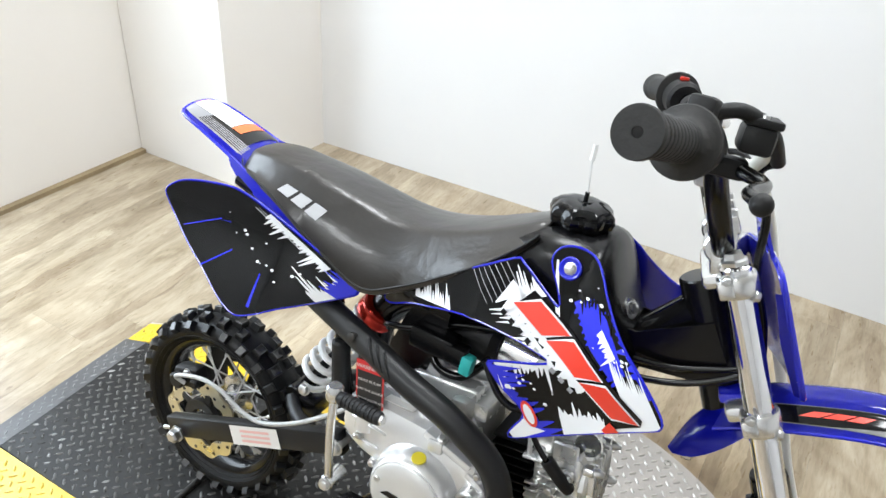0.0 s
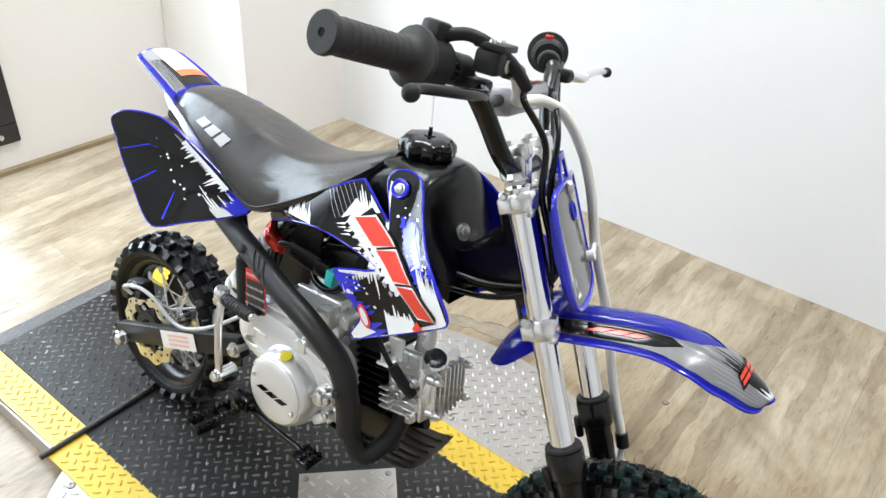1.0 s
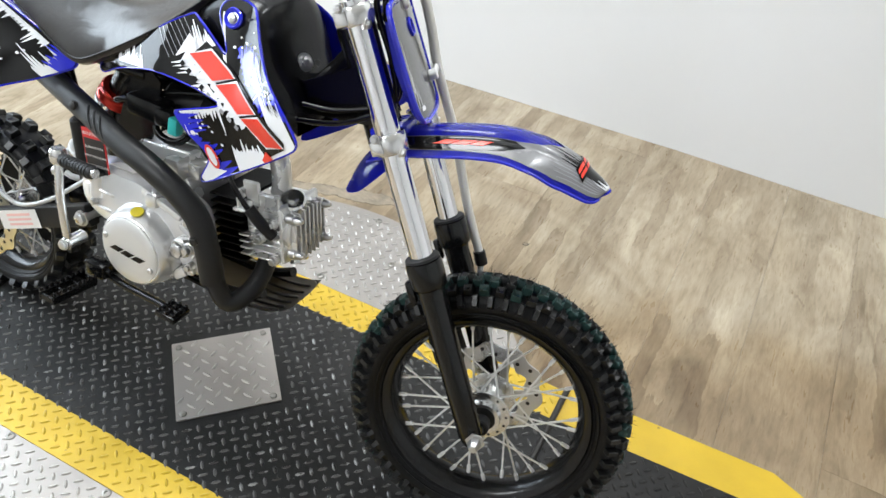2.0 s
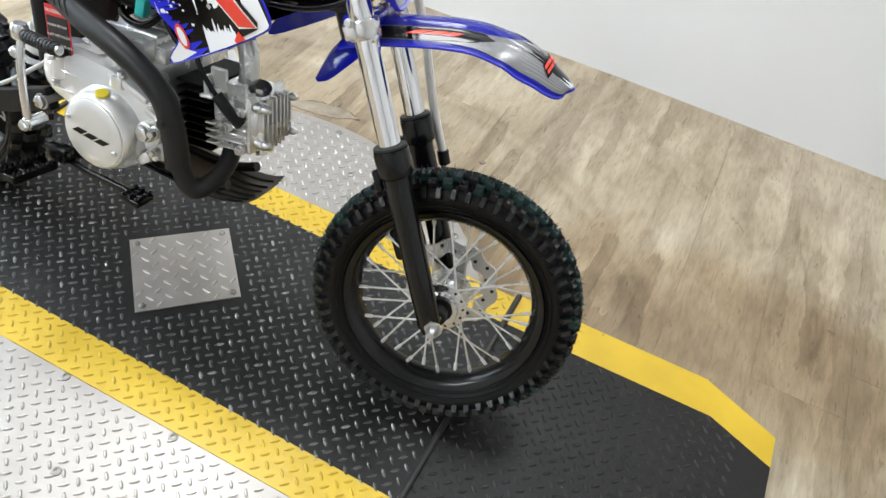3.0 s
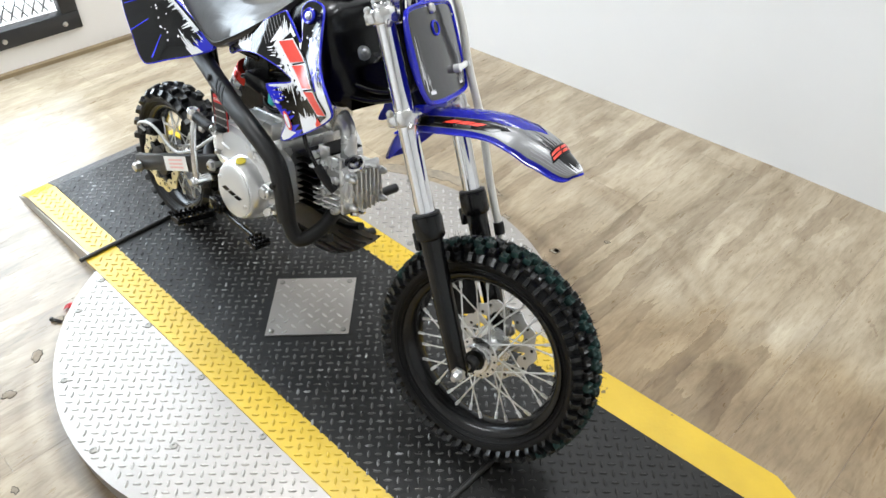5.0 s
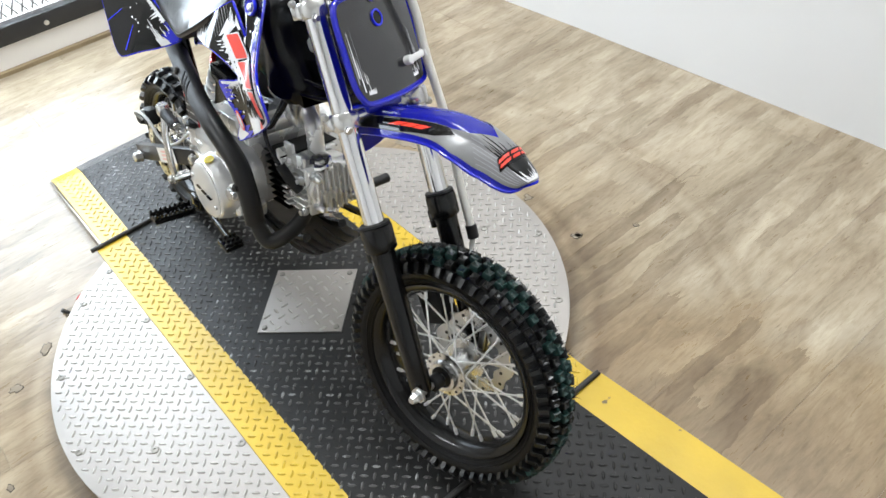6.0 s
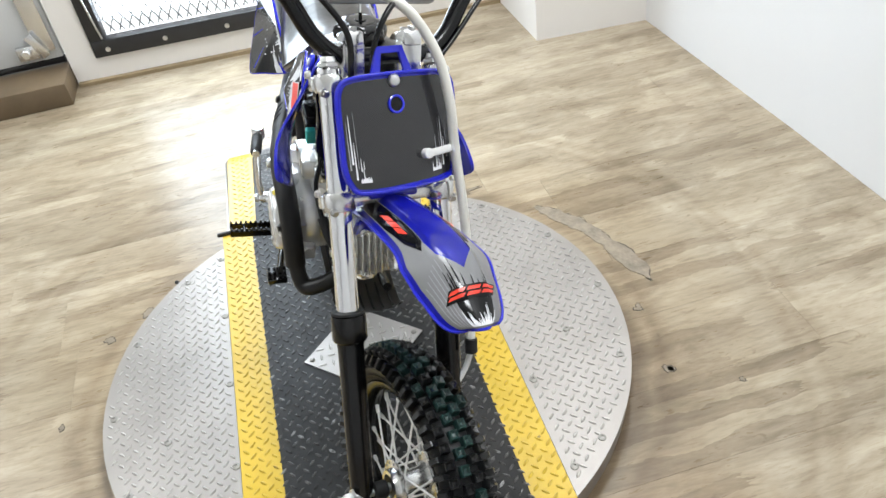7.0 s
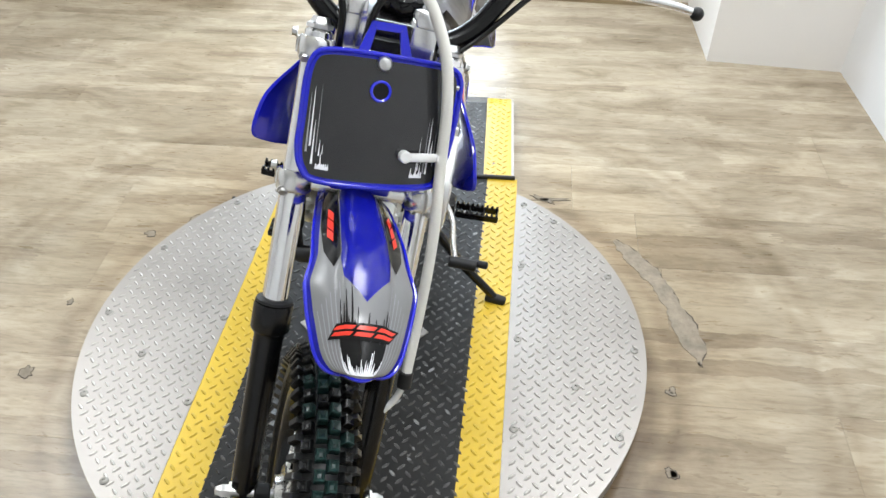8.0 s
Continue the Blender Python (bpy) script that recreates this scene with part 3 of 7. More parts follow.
B0, B1 = -0.195, 0.206       # edges of its black field
H0, H1 = -0.498, 0.540       # the two hinge lines


def lug_mesh(bm, x, y, z, ang, L=0.0085, w=0.0027, h=0.0019, tilt=0.0):
    c, s = math.cos(ang), math.sin(ang)

    def p(u, v, k):
        X = x + u * c - v * s
        return bm.verts.new((X, y + u * s + v * c, z + k + tilt * (X - x)))
    b = [p(-L, 0, 0), p(-L * 0.45, -w, 0), p(L * 0.45, -w, 0), p(L, 0, 0), p(L * 0.45, w, 0), p(-L * 0.45, w, 0)]
    t = [p(-L * 0.6, 0, h), p(-L * 0.3, -w * 0.3, h), p(L * 0.3, -w * 0.3, h), p(L * 0.6, 0, h), p(L * 0.3, w * 0.3, h), p(-L * 0.3, w * 0.3, h)]
    for i in range(6):
        bm.faces.new((b[i], b[(i + 1) % 6], t[(i + 1) % 6], t[i]))
    bm.faces.new(t)


def lugs(test, zf, pitch=0.0181, rot=0.7854, half=(1.15, 0.75), L=0.0085, w=0.0027):
    """Raised lugs in a basket weave: each points at the flank of the next."""
    bm = bmesh.new()
    c, s = math.cos(rot), math.sin(rot)
    n = int((half[0] + half[1]) / pitch)
    for i in range(-n, n + 1):
        for j in range(-n, n + 1):
            x, y = i * pitch * c - j * pitch * s, i * pitch * s + j * pitch * c
            if abs(x) < half[0] and abs(y) < half[1] and test(x, y):
                z = zf(x, y)
                lug_mesh(bm, x, y, z, rot + (1.5708 if (i + j) % 2 else 0.0), L=L, w=w, tilt=(zf(x + 0.002, y) - z) / 0.002)
    return bm


def arc(y_cut, up):
    a = math.asin((y_cut - CY) / RAD)
    n = 48
    if up:
        angs = [a + (math.pi - 2 * a) * i / n for i in range(n + 1)]
    else:
        angs = [math.pi - a + (math.pi + 2 * a) * i / n for i in range(n + 1)]
    return [(CX + RAD * math.cos(t), CY + RAD * math.sin(t)) for t in angs]


table = tagged(empty("turntable", Matrix()), "round aluminium tread plate turntable with black and yellow centre strip", "turntable")
part("drum", lathe(bmesh.new(), [(0, FLOOR), (0.524, FLOOR), (0.524, -0.007), (0, -0.007)], Matrix.Translation((CX, CY, 0)), 96), "silver_plate", table)
for up, yc in ((True, S1 + 0.0008), (False, S0 - 0.0008)):
    pl = part("side_plate", slab(bmesh.new(), arc(yc, up), -0.0068, 0.0), "silver_plate", table, "bare aluminium tread plate segment", smooth=False)
    lg = part("tread_pattern", lugs(lambda x, y: math.hypot(x - CX, y - CY) < RAD - 0.012 and ((y > yc + 0.012) if up else (y < yc - 0.012)), lambda x, y: 0.0), "silver_lug", pl)
    tagged(lg, kind="stuff")
    sg = 1 if up else -1
    spots = []
    for kx in (-2, -1, 0, 1, 2):
        spots.append((0.203 * kx, sg * 0.285 + 0.009))
    for a in (45, 67.5, 90, 112.5, 135):
        spots.append((CX + 0.508 * math.cos(radians(a)), CY + sg * 0.508 * math.sin(radians(a))))
    spots.append((0.104, sg * 0.40))
    for x, y in spots:
        b = bmesh.new()
        lathe(b, [(0.0075, 0), (0.0072, 0.0014), (0.004, 0.0026), (0.0028, 0.0026), (0.0024, 0.0012), (0, 0.0012)], Matrix.Translation((x, y, 0.0002)), 14)
        part("screw", b, "bolt_dark", pl)

strip = part("centre_strip", slab(bmesh.new(), rect(H0, H1, B0, B1), -0.0068, 0.0004), "black_plate", table, "black painted tread plate strip", smooth=False)
tagged(part("tread_pattern", lugs(lambda x, y: H0 + 0.013 < x < H1 - 0.013 and B0 < y < B1 and abs(x) + abs(y) > 0.128, lambda x, y: 0.0004), "black_lug", strip), kind="stuff")
for y0, y1 in ((S0, B0), (B1, S1)):
    st = part("edge_stripe", slab(bmesh.new(), rect(H0, H1, y0, y1), -0.0068, 0.0004), "yellow_plate", table, "yellow painted safety stripe", smooth=False)
    tagged(part("tread_pattern", lugs(lambda x, y: H0 + 0.013 < x < H1 - 0.013 and y0 + 0.002 < y < y1 - 0.002, lambda x, y: 0.0004), "yellow_lug", st), kind="stuff")
cover = part("cover_plate", slab(bmesh.new(), [(-0.121, 0.0), (0.0, -0.124), (0.121, 0.0), (0.002, 0.125)], 0.0006, 0.0034), "silver_plate", table, "square bare aluminium tread cover plate", smooth=False)
tagged(part("tread_pattern", lugs(lambda x, y: abs(x) + abs(y) < 0.110 and min(abs(x), abs(y)) + abs(max(abs(x), abs(y)) - 0.105) > 0.016, lambda x, y: 0.0034, rot=0.0, half=(0.15, 0.15), pitch=0.0220, L=0.0095), "silver_lug", cover), kind="stuff")
for x, y in ((-0.104, 0), (0.104, 0), (0, 0.107), (0, -0.107)):
    part("screw", lathe(bmesh.new(), [(0.006, 0), (0.0055, 0.002), (0.003, 0.0032), (0, 0.0032)], Matrix.Translation((x, y, 0.0034)), 12), "bolt_dark", cover)

def between(rows, x):
    """Straight-line value at x between (x, value) rows."""
    for (xa, a), (xb, b) in zip(rows, rows[1:]):
        if min(xa, xb) <= x <= max(xa, xb):
            return a + (b - a) * (x - xa) / (xb - xa)
    return rows[0][1] if abs(x - rows[0][0]) < abs(x - rows[-1][0]) else rows[-1][1]


def ramp(label, profile, plates, skirts, skirt_paint, skirt_label):
    """A sloping tread plate. profile: heights along x; plates: (outline, material, lug material, lug limits along x and y)."""
    top = lambda x, y: between(profile, x)
    rm = tagged(empty("ramp", Matrix()), label, "ramp", group="turntable ramps")
    for poly in skirts:
        part("side_skirt", slab(bmesh.new(), poly, FLOOR, lambda x, y: max(FLOOR + 0.0004, top(x, y) - 0.0008)), skirt_paint, rm, skirt_label, smooth=False)
    for cut, polys, mt, lm, test, lab in plates:
        for poly in polys:
            bm = bmesh.new()
            for piece in cut(poly):
                slab(bm, piece, lambda x, y: max(FLOOR + 0.0002, top(x, y) - 0.0045), top)
            pl = part("edge_stripe" if mt == "yellow_plate" else "ramp_plate", bm, mt, rm, lab, smooth=False)
            inner = inset(poly, 0.007)
            if lm:
                tagged(part("tread_pattern", lugs(lambda x, y: inside((x, y), inner) and test(x), top), lm, pl), kind="stuff")
    return rm


F0, F1 = H1 + 0.004, 1.056
uncut = lambda poly: [poly]
n_out, n_in = [(F0, 0.282), (0.913, 0.325), (F1, 0.277)], [(F0, 0.208), (0.936, 0.252), (F1, 0.214)]
s_out, s_in = [(F0, -0.276), (0.913, -0.312), (F1, -0.262)], [(F0, -0.200), (0.936, -0.238), (F1, -0.200)]
ramp("worn black tread plate ramp with yellow edges and cut corners", [(F0, 0.0), (F1, -0.0525)], [
    (uncut, [[(x, y + 0.0004) for x, y in s_in] + [(x, y - 0.0004) for x, y in n_in[::-1]]], "black_plate", "dull_lug", lambda x: x < 0.99, ""),
    (uncut, [n_in + n_out[::-1], s_out + s_in[::-1]], "yellow_plate", "", None, "smooth yellow painted safety stripe")],
    [[(x, y + 0.0002) for x, y in n_out] + [(x, y + 0.005) for x, y in n_out[::-1]], [(x, y - 0.005) for x, y in s_out] + [(x, y - 0.0002) for x, y in s_out[::-1]]], "yellow_plate", "yellow painted ramp side")

R0, RF, R1 = H0 - 0.004, -0.880, -0.946


def folded(poly):
    """Cuts a four-sided rear plate (two points at the hinge, two at the far end) along the fold."""
    (xa, ya), (xb, yb), (xc, yc), (xd, yd) = poly
    f = (RF - xa) / (xd - xa)
    p, q = (RF, ya + (yd - ya) * f), (RF, yb + (yc - yb) * f)
    return [[(xa, ya), (xb, yb), q, p], [p, q, (xc, yc), (xd, yd)]]


rear_n_in, rear_n_out, rear_s_in, rear_s_out = (0.196, 0.180), (0.262, 0.246), (-0.184, -0.172), (-0.250, -0.245)
skirt_quad = lambda a, b: [(R0, a[0]), (R0, b[0]), (RF, b[0] + (b[1] - b[0]) * 0.853), (R1, b[1]), (R1, a[1]), (RF, a[0] + (a[1] - a[0]) * 0.853)]
quad = lambda a, b: [(R0, a[0]), (R0, b[0]), (R1, b[1]), (R1, a[1])]
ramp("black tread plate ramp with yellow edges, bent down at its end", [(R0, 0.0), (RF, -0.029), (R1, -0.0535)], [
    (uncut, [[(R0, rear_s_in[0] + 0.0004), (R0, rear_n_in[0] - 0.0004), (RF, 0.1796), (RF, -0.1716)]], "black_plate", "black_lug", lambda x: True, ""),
    (uncut, [[(RF - 0.001, -0.172), (RF - 0.001, 0.180), (R1 - 0.004, 0.180), (R1 - 0.004, -0.172)]], "grey_plate", "grey_lug", lambda x: True, "lighter grey lip of the ramp"),
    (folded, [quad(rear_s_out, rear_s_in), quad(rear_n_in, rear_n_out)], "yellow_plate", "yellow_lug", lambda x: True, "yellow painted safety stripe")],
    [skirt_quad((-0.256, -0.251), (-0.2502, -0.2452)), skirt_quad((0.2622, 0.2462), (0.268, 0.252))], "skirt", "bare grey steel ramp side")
for x, y0, y1 in ((H0 - 0.001, S0 - 0.012, S1 - 0.006), (H1 + 0.001, S0 + 0.06, S1 + 0.006)):
    hr = new("hinge_rod", finish("hinge_rod", cyl(bmesh.new(), (x, y0, 0.004), (x, y1, 0.004), 0.0055, 10, 0.001), "rod"))
    tagged(hr, "black steel hinge rod across the turntable strip", "hinge rod", "hinge rods")


# ---------------------------------------------------------------- the small dirt bike, leaning on its side stand
bike = tagged(empty("dirt_bike", pose(0, -0.018, 0, -11, 0, 0)), "small blue and black dirt bike leaning on its side stand", "motorcycle")
RAKE = V(0.26, 0, -0.504).normalized()
STEER = Matrix.Translation((0.20, -0.006, 0.70)) @ Matrix.Rotation(radians(13), 4, -RAKE) @ Matrix.Translation((-0.20, 0, -0.70))


def steered(bm):
    for v in bm.verts:
        v.co = STEER @ v.co
    return bm


BARS = Matrix.Translation((0.20, 0, 0.70)) @ Matrix.Rotation(radians(14), 4, -RAKE) @ Matrix.Translation((-0.20, 0, -0.70))


def barred(bm):
    for v in bm.verts:
        v.co = BARS @ v.co
    return bm


def fk(z, y=0.0, fwd=0.0):
    """A point on the fork line at height z, fwd metres ahead of it."""
    return V(0.2175 + 0.493 * (0.712 - z) + fwd * 0.889, y, z + fwd * 0.458)


def wheel(name, cx, cz, R, half, rim_r, n, steer, disc_y, disc_mat, disc_r, nspoke):
    T = STEER if steer else Matrix()
    A = T @ axis_y(cx, 0, cz)
    body = R - 0.010
    rc = (body + rim_r) / 2 + 0.002
    hb = body - rc
    bm = bmesh.new()
    prof = []
    for i in range(17):
        a = radians(-118 + 236 * i / 16)
        prof.append((rc + hb * math.cos(a) * (1 if math.cos(a) > 0 else 0.95), half * math.sin(a)))
    prof = [(rim_r + 0.004, -half * 0.62)] + prof + [(rim_r + 0.004, half * 0.62)]
    lathe(bm, prof, A, 72, closed=True)
    tyre = part(name + "_tyre", bm, "rubber", bike, "black knobbly tyre")
    # three kinds of tread block, shared
    def block(sx, sy, h, dip):
        b = bmesh.new()
        lo = [b.verts.new((x * sx, y * sy, -0.003)) for x, y in ((-1, -1), (1, -1), (1, 1), (-1, 1))]
        md = [b.verts.new((x * sx * 0.86, y * sy * 0.86, h * 0.85)) for x, y in ((-1, -1), (1, -1), (1, 1), (-1, 1))]
        hi = [b.verts.new((x * sx * 0.74, y * sy * 0.74, h)) for x, y in ((-1, -1), (1, -1), (1, 1), (-1, 1))]
        dd = [b.verts.new((x * sx * 0.3, y * sy * 0.3, h - dip)) for x, y in ((-1, -1), (1, -1), (1, 1), (-1, 1))]
        ring_faces(b, lo, md)
        ring_faces(b, md, hi)
        ring_faces(b, hi, dd)
        b.faces.new(dd)
        return b
    k = R / 0.215 * (1.0 if steer else 1.25)
    if steer:
        mid = finish("tread_block", block(0.0076, 0.0066, 0.0100, 0.0030), "knob_green", False)
        mid2 = finish("tread_block", block(0.0068, 0.0064, 0.0096, 0.0030), "knob", False)
        side = finish("tread_block", block(0.0042, 0.0088, 0.0090, 0.0), "knob", False)
    else:
        mid = mid2 = finish("tread_block", block(0.0088 * k, 0.0100 * k, 0.0094, 0.0016), "knob", False)
        side = finish("tread_block", block(0.0072 * k, 0.0085, 0.0088, 0.0), "knob", False)
    rng = random.Random(len(name))
    for i in range(n):
        for j, lat in enumerate((-68, -38, -11, 11, 38, 68) if steer else (-64, -27, 0, 27, 64)):
            if lat == 0 and i % 2:
                continue
            off = 0.5 if j % 2 else 0.0
            th = 6.28319 * (i + off) / n
            la = radians(lat)
            q = Vector((math.cos(la), math.sin(la)))
            r, y = rc + hb * q.x, half * q.y
            # local z outward, local x along the tread
            out = (V(math.cos(th) * math.cos(la) * half, math.sin(th) * math.cos(la) * half, math.sin(la) * hb)).normalized()
            tan = V(-math.sin(th), math.cos(th), 0)
            sid = out.cross(tan)
            m = Matrix((tan, sid, out)).transposed().to_4x4()
            m.translation = V(r * math.cos(th), r * math.sin(th), y)
            me = side if abs(lat) > 60 else (mid if rng.random() < (0.75 if abs(lat) < 20 else 0.12) else mid2)
            o = new("tread_block", me)
            o.parent = tyre
            o.matrix_basis = A @ m
    # moulding hairs of the new tyre
    if steer:
        bm = bmesh.new()
        for i in range(620):
            th, la = rng.uniform(0, 6.28319), radians(rng.choice((-70, -58, -40, -24, -8, 8, 24, 40, 58, 70)) + rng.uniform(-4, 4))
            out = V(math.cos(th) * math.cos(la), math.sin(th) * math.cos(la), math.sin(la))
            p = V((rc + hb * math.cos(la)) * math.cos(th), (rc + hb * math.cos(la)) * math.sin(th), half * math.sin(la)) + out * 0.008
            d = (out + V(rng.uniform(-0.5, 0.5), rng.uniform(-0.5, 0.5), rng.uniform(-0.5, 0.5))).normalized()
            e = d.orthogonal().normalized() * 0.00055
            f = d.cross(e)
            tip = bm.verts.new(A @ (p + d * rng.uniform(0.006, 0.013)))
            b3 = [bm.verts.new(A @ (p + v)) for v in (e, -e * 0.5 + f, -e * 0.5 - f)]
            for a, b in ((0, 1), (1, 2), (2, 0)):
                bm.faces.new((b3[a], b3[b], tip))
        tagged(part("moulding_hair", bm, "rubber", tyre), kind="stuff")
    # raised rings on the sidewall
    for sgn in (-1, 1):
        bm = bmesh.new()
        for rr, aa in ((rim_r + 0.0105, 0.80), (rim_r + 0.0165, 0.93)):
            tube(bm, [A @ V(rr * math.cos(6.28319 * i / 64), rr * math.sin(6.28319 * i / 64), sgn * half * aa) for i in range(64)], 0.0009, 6, True)
        part("sidewall_ring", bm, "rubber", tyre)
    # rim
    bm = bmesh.new()
    w = 0.024
    lathe(bm, [(rim_r + 0.008, -w), (rim_r + 0.006, -w * 1.08), (rim_r - 0.002, -w), (rim_r - 0.006, -w * 0.8), (rim_r - 0.012, -w * 0.45), (rim_r - 0.014, 0),
               (rim_r - 0.012, w * 0.45), (rim_r - 0.006, w * 0.8), (rim_r - 0.002, w), (rim_r + 0.006, w * 1.08), (rim_r + 0.008, w)], A, 64)
    rim = part(name + "_rim", bm, "rim", bike, "gloss black spoked rim")
    ln = finish("spoke", cyl(bmesh.new(), (0, 0, 0), (0, 0, 1), 0.0016, 6), "spoke")
    nip = finish("nipple", cyl(bmesh.new(), (0, 0, 0), (0, 0, 0.012), 0.003, 6), "spoke")
    for i in range(nspoke):
        sg = 1 if i % 2 else -1
        a = 6.28319 * i / nspoke
        b = a + (0.75 if (i // 2) % 2 else -0.75)
        p = V(0.030 * math.cos(b), 0.030 * math.sin(b), sg * 0.024)
        e = V((rim_r - 0.013) * math.cos(a), (rim_r - 0.013) * math.sin(a), sg * 0.004)
        o = new("spoke", ln)
        o.parent = rim
        o.matrix_basis = A @ along(p, e) @ Matrix.Diagonal((1, 1, (e - p).length, 1))
        o = new("spoke_nipple", nip)
        o.parent = rim
        o.matrix_basis = A @ along(e, e - (e - p) * 0.5)
    # hub with flanges
    bm = bmesh.new()
    lathe(bm, [(0, -0.030), (0.017, -0.030), (0.018, -0.036), (0.0235, -0.036), (0.0245, -0.030), (0.0255, -0.0275), (0.0365, -0.0265), (0.0365, -0.0235), (0.022, -0.021), (0.017, -0.012), (0.017, 0.012), (0.022, 0.021), (0.0365, 0.0235), (0.0365, 0.0265), (0.0255, 0.0275), (0.0245, 0.030), (0.0235, 0.036), (0.018, 0.036), (0.017, 0.030), (0, 0.030)], A, 32)
    hub = part(name + "_hub", bm, "alloy", bike, "bright alloy hub")
    for sgn in (-1, 1):
        part("bearing_seal", lathe(bmesh.new(), [(0.0168, sgn * 0.0302), (0.0168, sgn * 0.0335), (0.010, sgn * 0.0345), (0, sgn * 0.0345)], A, 20), "soft_black", hub)
        for i in range(14):
            a = 6.28319 * (i + 0.5) / 14
            part("flange_hole", lathe(bmesh.new(), [(0.0021, sgn * 0.0262), (0.0021, sgn * 0.0272), (0, sgn * 0.0272)], A @ Matrix.Translation((0.0315 * math.cos(a), 0.0315 * math.sin(a), 0)), 8), "rod", hub)
    # wavy disc
    bm = bmesh.new()
    n2, z = 72, disc_y
    oo, ii, o2, i2 = [], [], [], []
    for q in range(n2):
        a = 6.28319 * q / n2
        ro, ri = disc_r + 0.0035 * math.cos(10 * a), disc_r * 0.68 + 0.004 * math.cos(10 * a)
        for lst, rr, zz in ((oo, ro, z), (ii, ri, z), (o2, ro, z + 0.0035), (i2, ri, z + 0.0035)):
            lst.append(bm.verts.new(A @ V(rr * math.cos(a), rr * math.sin(a), zz)))
    ring_faces(bm, oo, ii), ring_faces(bm, o2, i2), ring_faces(bm, oo, o2), ring_faces(bm, ii, i2)
    arms = bmesh.new()
    for q in range(5):
        a = 6.28319 * q / 5
        m = A @ Matrix.Rotation(a, 4, "Z") @ Matrix.Translation((disc_r * 0.47, 0, z + 0.0018)) @ Matrix.Rotation(0.35, 4, "Z")
        box(bm if steer else arms, (disc_r * 0.52, 0.012, 0.0032), m, 0.001, 1)
    disc = part(name + "_brake_disc", bm, disc_mat, bike, "wavy " + ("pale gold-coloured" if disc_mat == "gold" else "steel") + " brake disc")
    if steer:
        arms.free()
    else:
        lathe(arms, [(0.018, z - 0.004), (0.034, z - 0.004), (0.034, z + 0.006), (0.018, z + 0.006)], A, 24, True)
        part("disc_carrier", arms, "rod", disc, "black disc carrier")
    for q in range(20):
        a = 6.28319 * (q + 0.5) / 20
        rr = disc_r * (0.78 if q % 2 else 0.9)
        part("vent_hole", lathe(bmesh.new(), [(0.003, -0.0003), (0.003, 0.0041), (0, 0.0041)], A @ Matrix.Translation((rr * math.cos(a), rr * math.sin(a), z)), 8), "rod", disc)
    return A


FWX, FWZ, RWX, RWZ = 0.476, 0.208, -0.466, 0.173
wheel("front", FWX, FWZ, 0.202, 0.033, 0.142, 56, True, -0.050, "disc", 0.072, 32)
AR = wheel("rear", RWX, RWZ, 0.171, 0.037, 0.117, 26, False, 0.056, "gold", 0.072, 28)

# ---- fork
for sg in (-1, 1):
    y = 0.073 * sg
    top, low = fk(0.722, y), fk(0.40, y)
    part("fork_tube", steered(lathe(bmesh.new(), [(0, 0), (0.012, 0), (0.0150, 0.003), (0.0150, (low - top).length), (0, (low - top).length)], along(top, low), 28)), "chrome", bike, "chrome fork tube")
    bm = bmesh.new()
    c0, end = fk(0.437, y), fk(0.206, y)
    ln = (end - c0).length
    lathe(bm, [(0.0155, 0), (0.0225, 0.001), (0.0235, 0.006), (0.0235, 0.034), (0.0220, 0.037), (0.0185, 0.039), (0.0178, 0.045), (0.0172, ln * 0.7), (0.0168, ln), (0.012, ln + 0.014), (0, ln + 0.016)], along(c0, end), 28)
    leg = part("fork_leg", steered(bm), "rim", bike, "gloss black fork leg")
    part("dust_seal", steered(lathe(bmesh.new(), [(0.0153, -0.001), (0.0215, -0.001), (0.0225, 0.002), (0.0153, 0.003)], along(c0 - RAKE * 0.0022, c0 + RAKE), 28)), "soft_black", leg)
    bm = bmesh.new()
    box(bm, (0.010, 0.012, 0.03), Matrix.Translation(fk(0.40, y, -0.026)) @ Matrix.Rotation(-0.47, 4, "Y"), 0.003)
    part("lug", steered(bm), "rim", leg)
bm = bmesh.new()
cyl(bm, (FWX, -0.097, FWZ), (FWX, 0.097, FWZ), 0.006, 14, 0.002)
ax = part("front_axle", steered(bm), "bolt", bike)
for sg in (-1, 1):
    bm = bmesh.new()
    lathe(bm, [(0, 0.0), (0.013, 0.0), (0.013, 0.003), (0.0090, 0.003), (0.0090, 0.011), (0.007, 0.014), (0.0055, 0.019), (0, 0.020)], along((FWX, sg * 0.0885, FWZ), (FWX, sg * 0.2, FWZ)), 6)
    part("axle_nut", steered(bm), "bolt", ax)
    bm = bmesh.new()
    cyl(bm, (FWX, sg * 0.040, FWZ), (FWX, sg * 0.060, FWZ), 0.0125, 20, 0.002)
    part("spacer", steered(bm), "soft_black", ax)
# front caliper on the left leg
bm = bmesh.new()
box(bm, (0.045, 0.04, 0.07), Matrix.Translation(V(FWX - 0.085, 0.050, FWZ + 0.055)) @ Matrix.Rotation(-0.5, 4, "Y"), 0.008)
cyl(bm, (FWX - 0.09, 0.03, FWZ + 0.06), (FWX - 0.09, 0.075, FWZ + 0.06), 0.014, 16, 0.003)
part("front_caliper", steered(bm), "soft_black", bike)

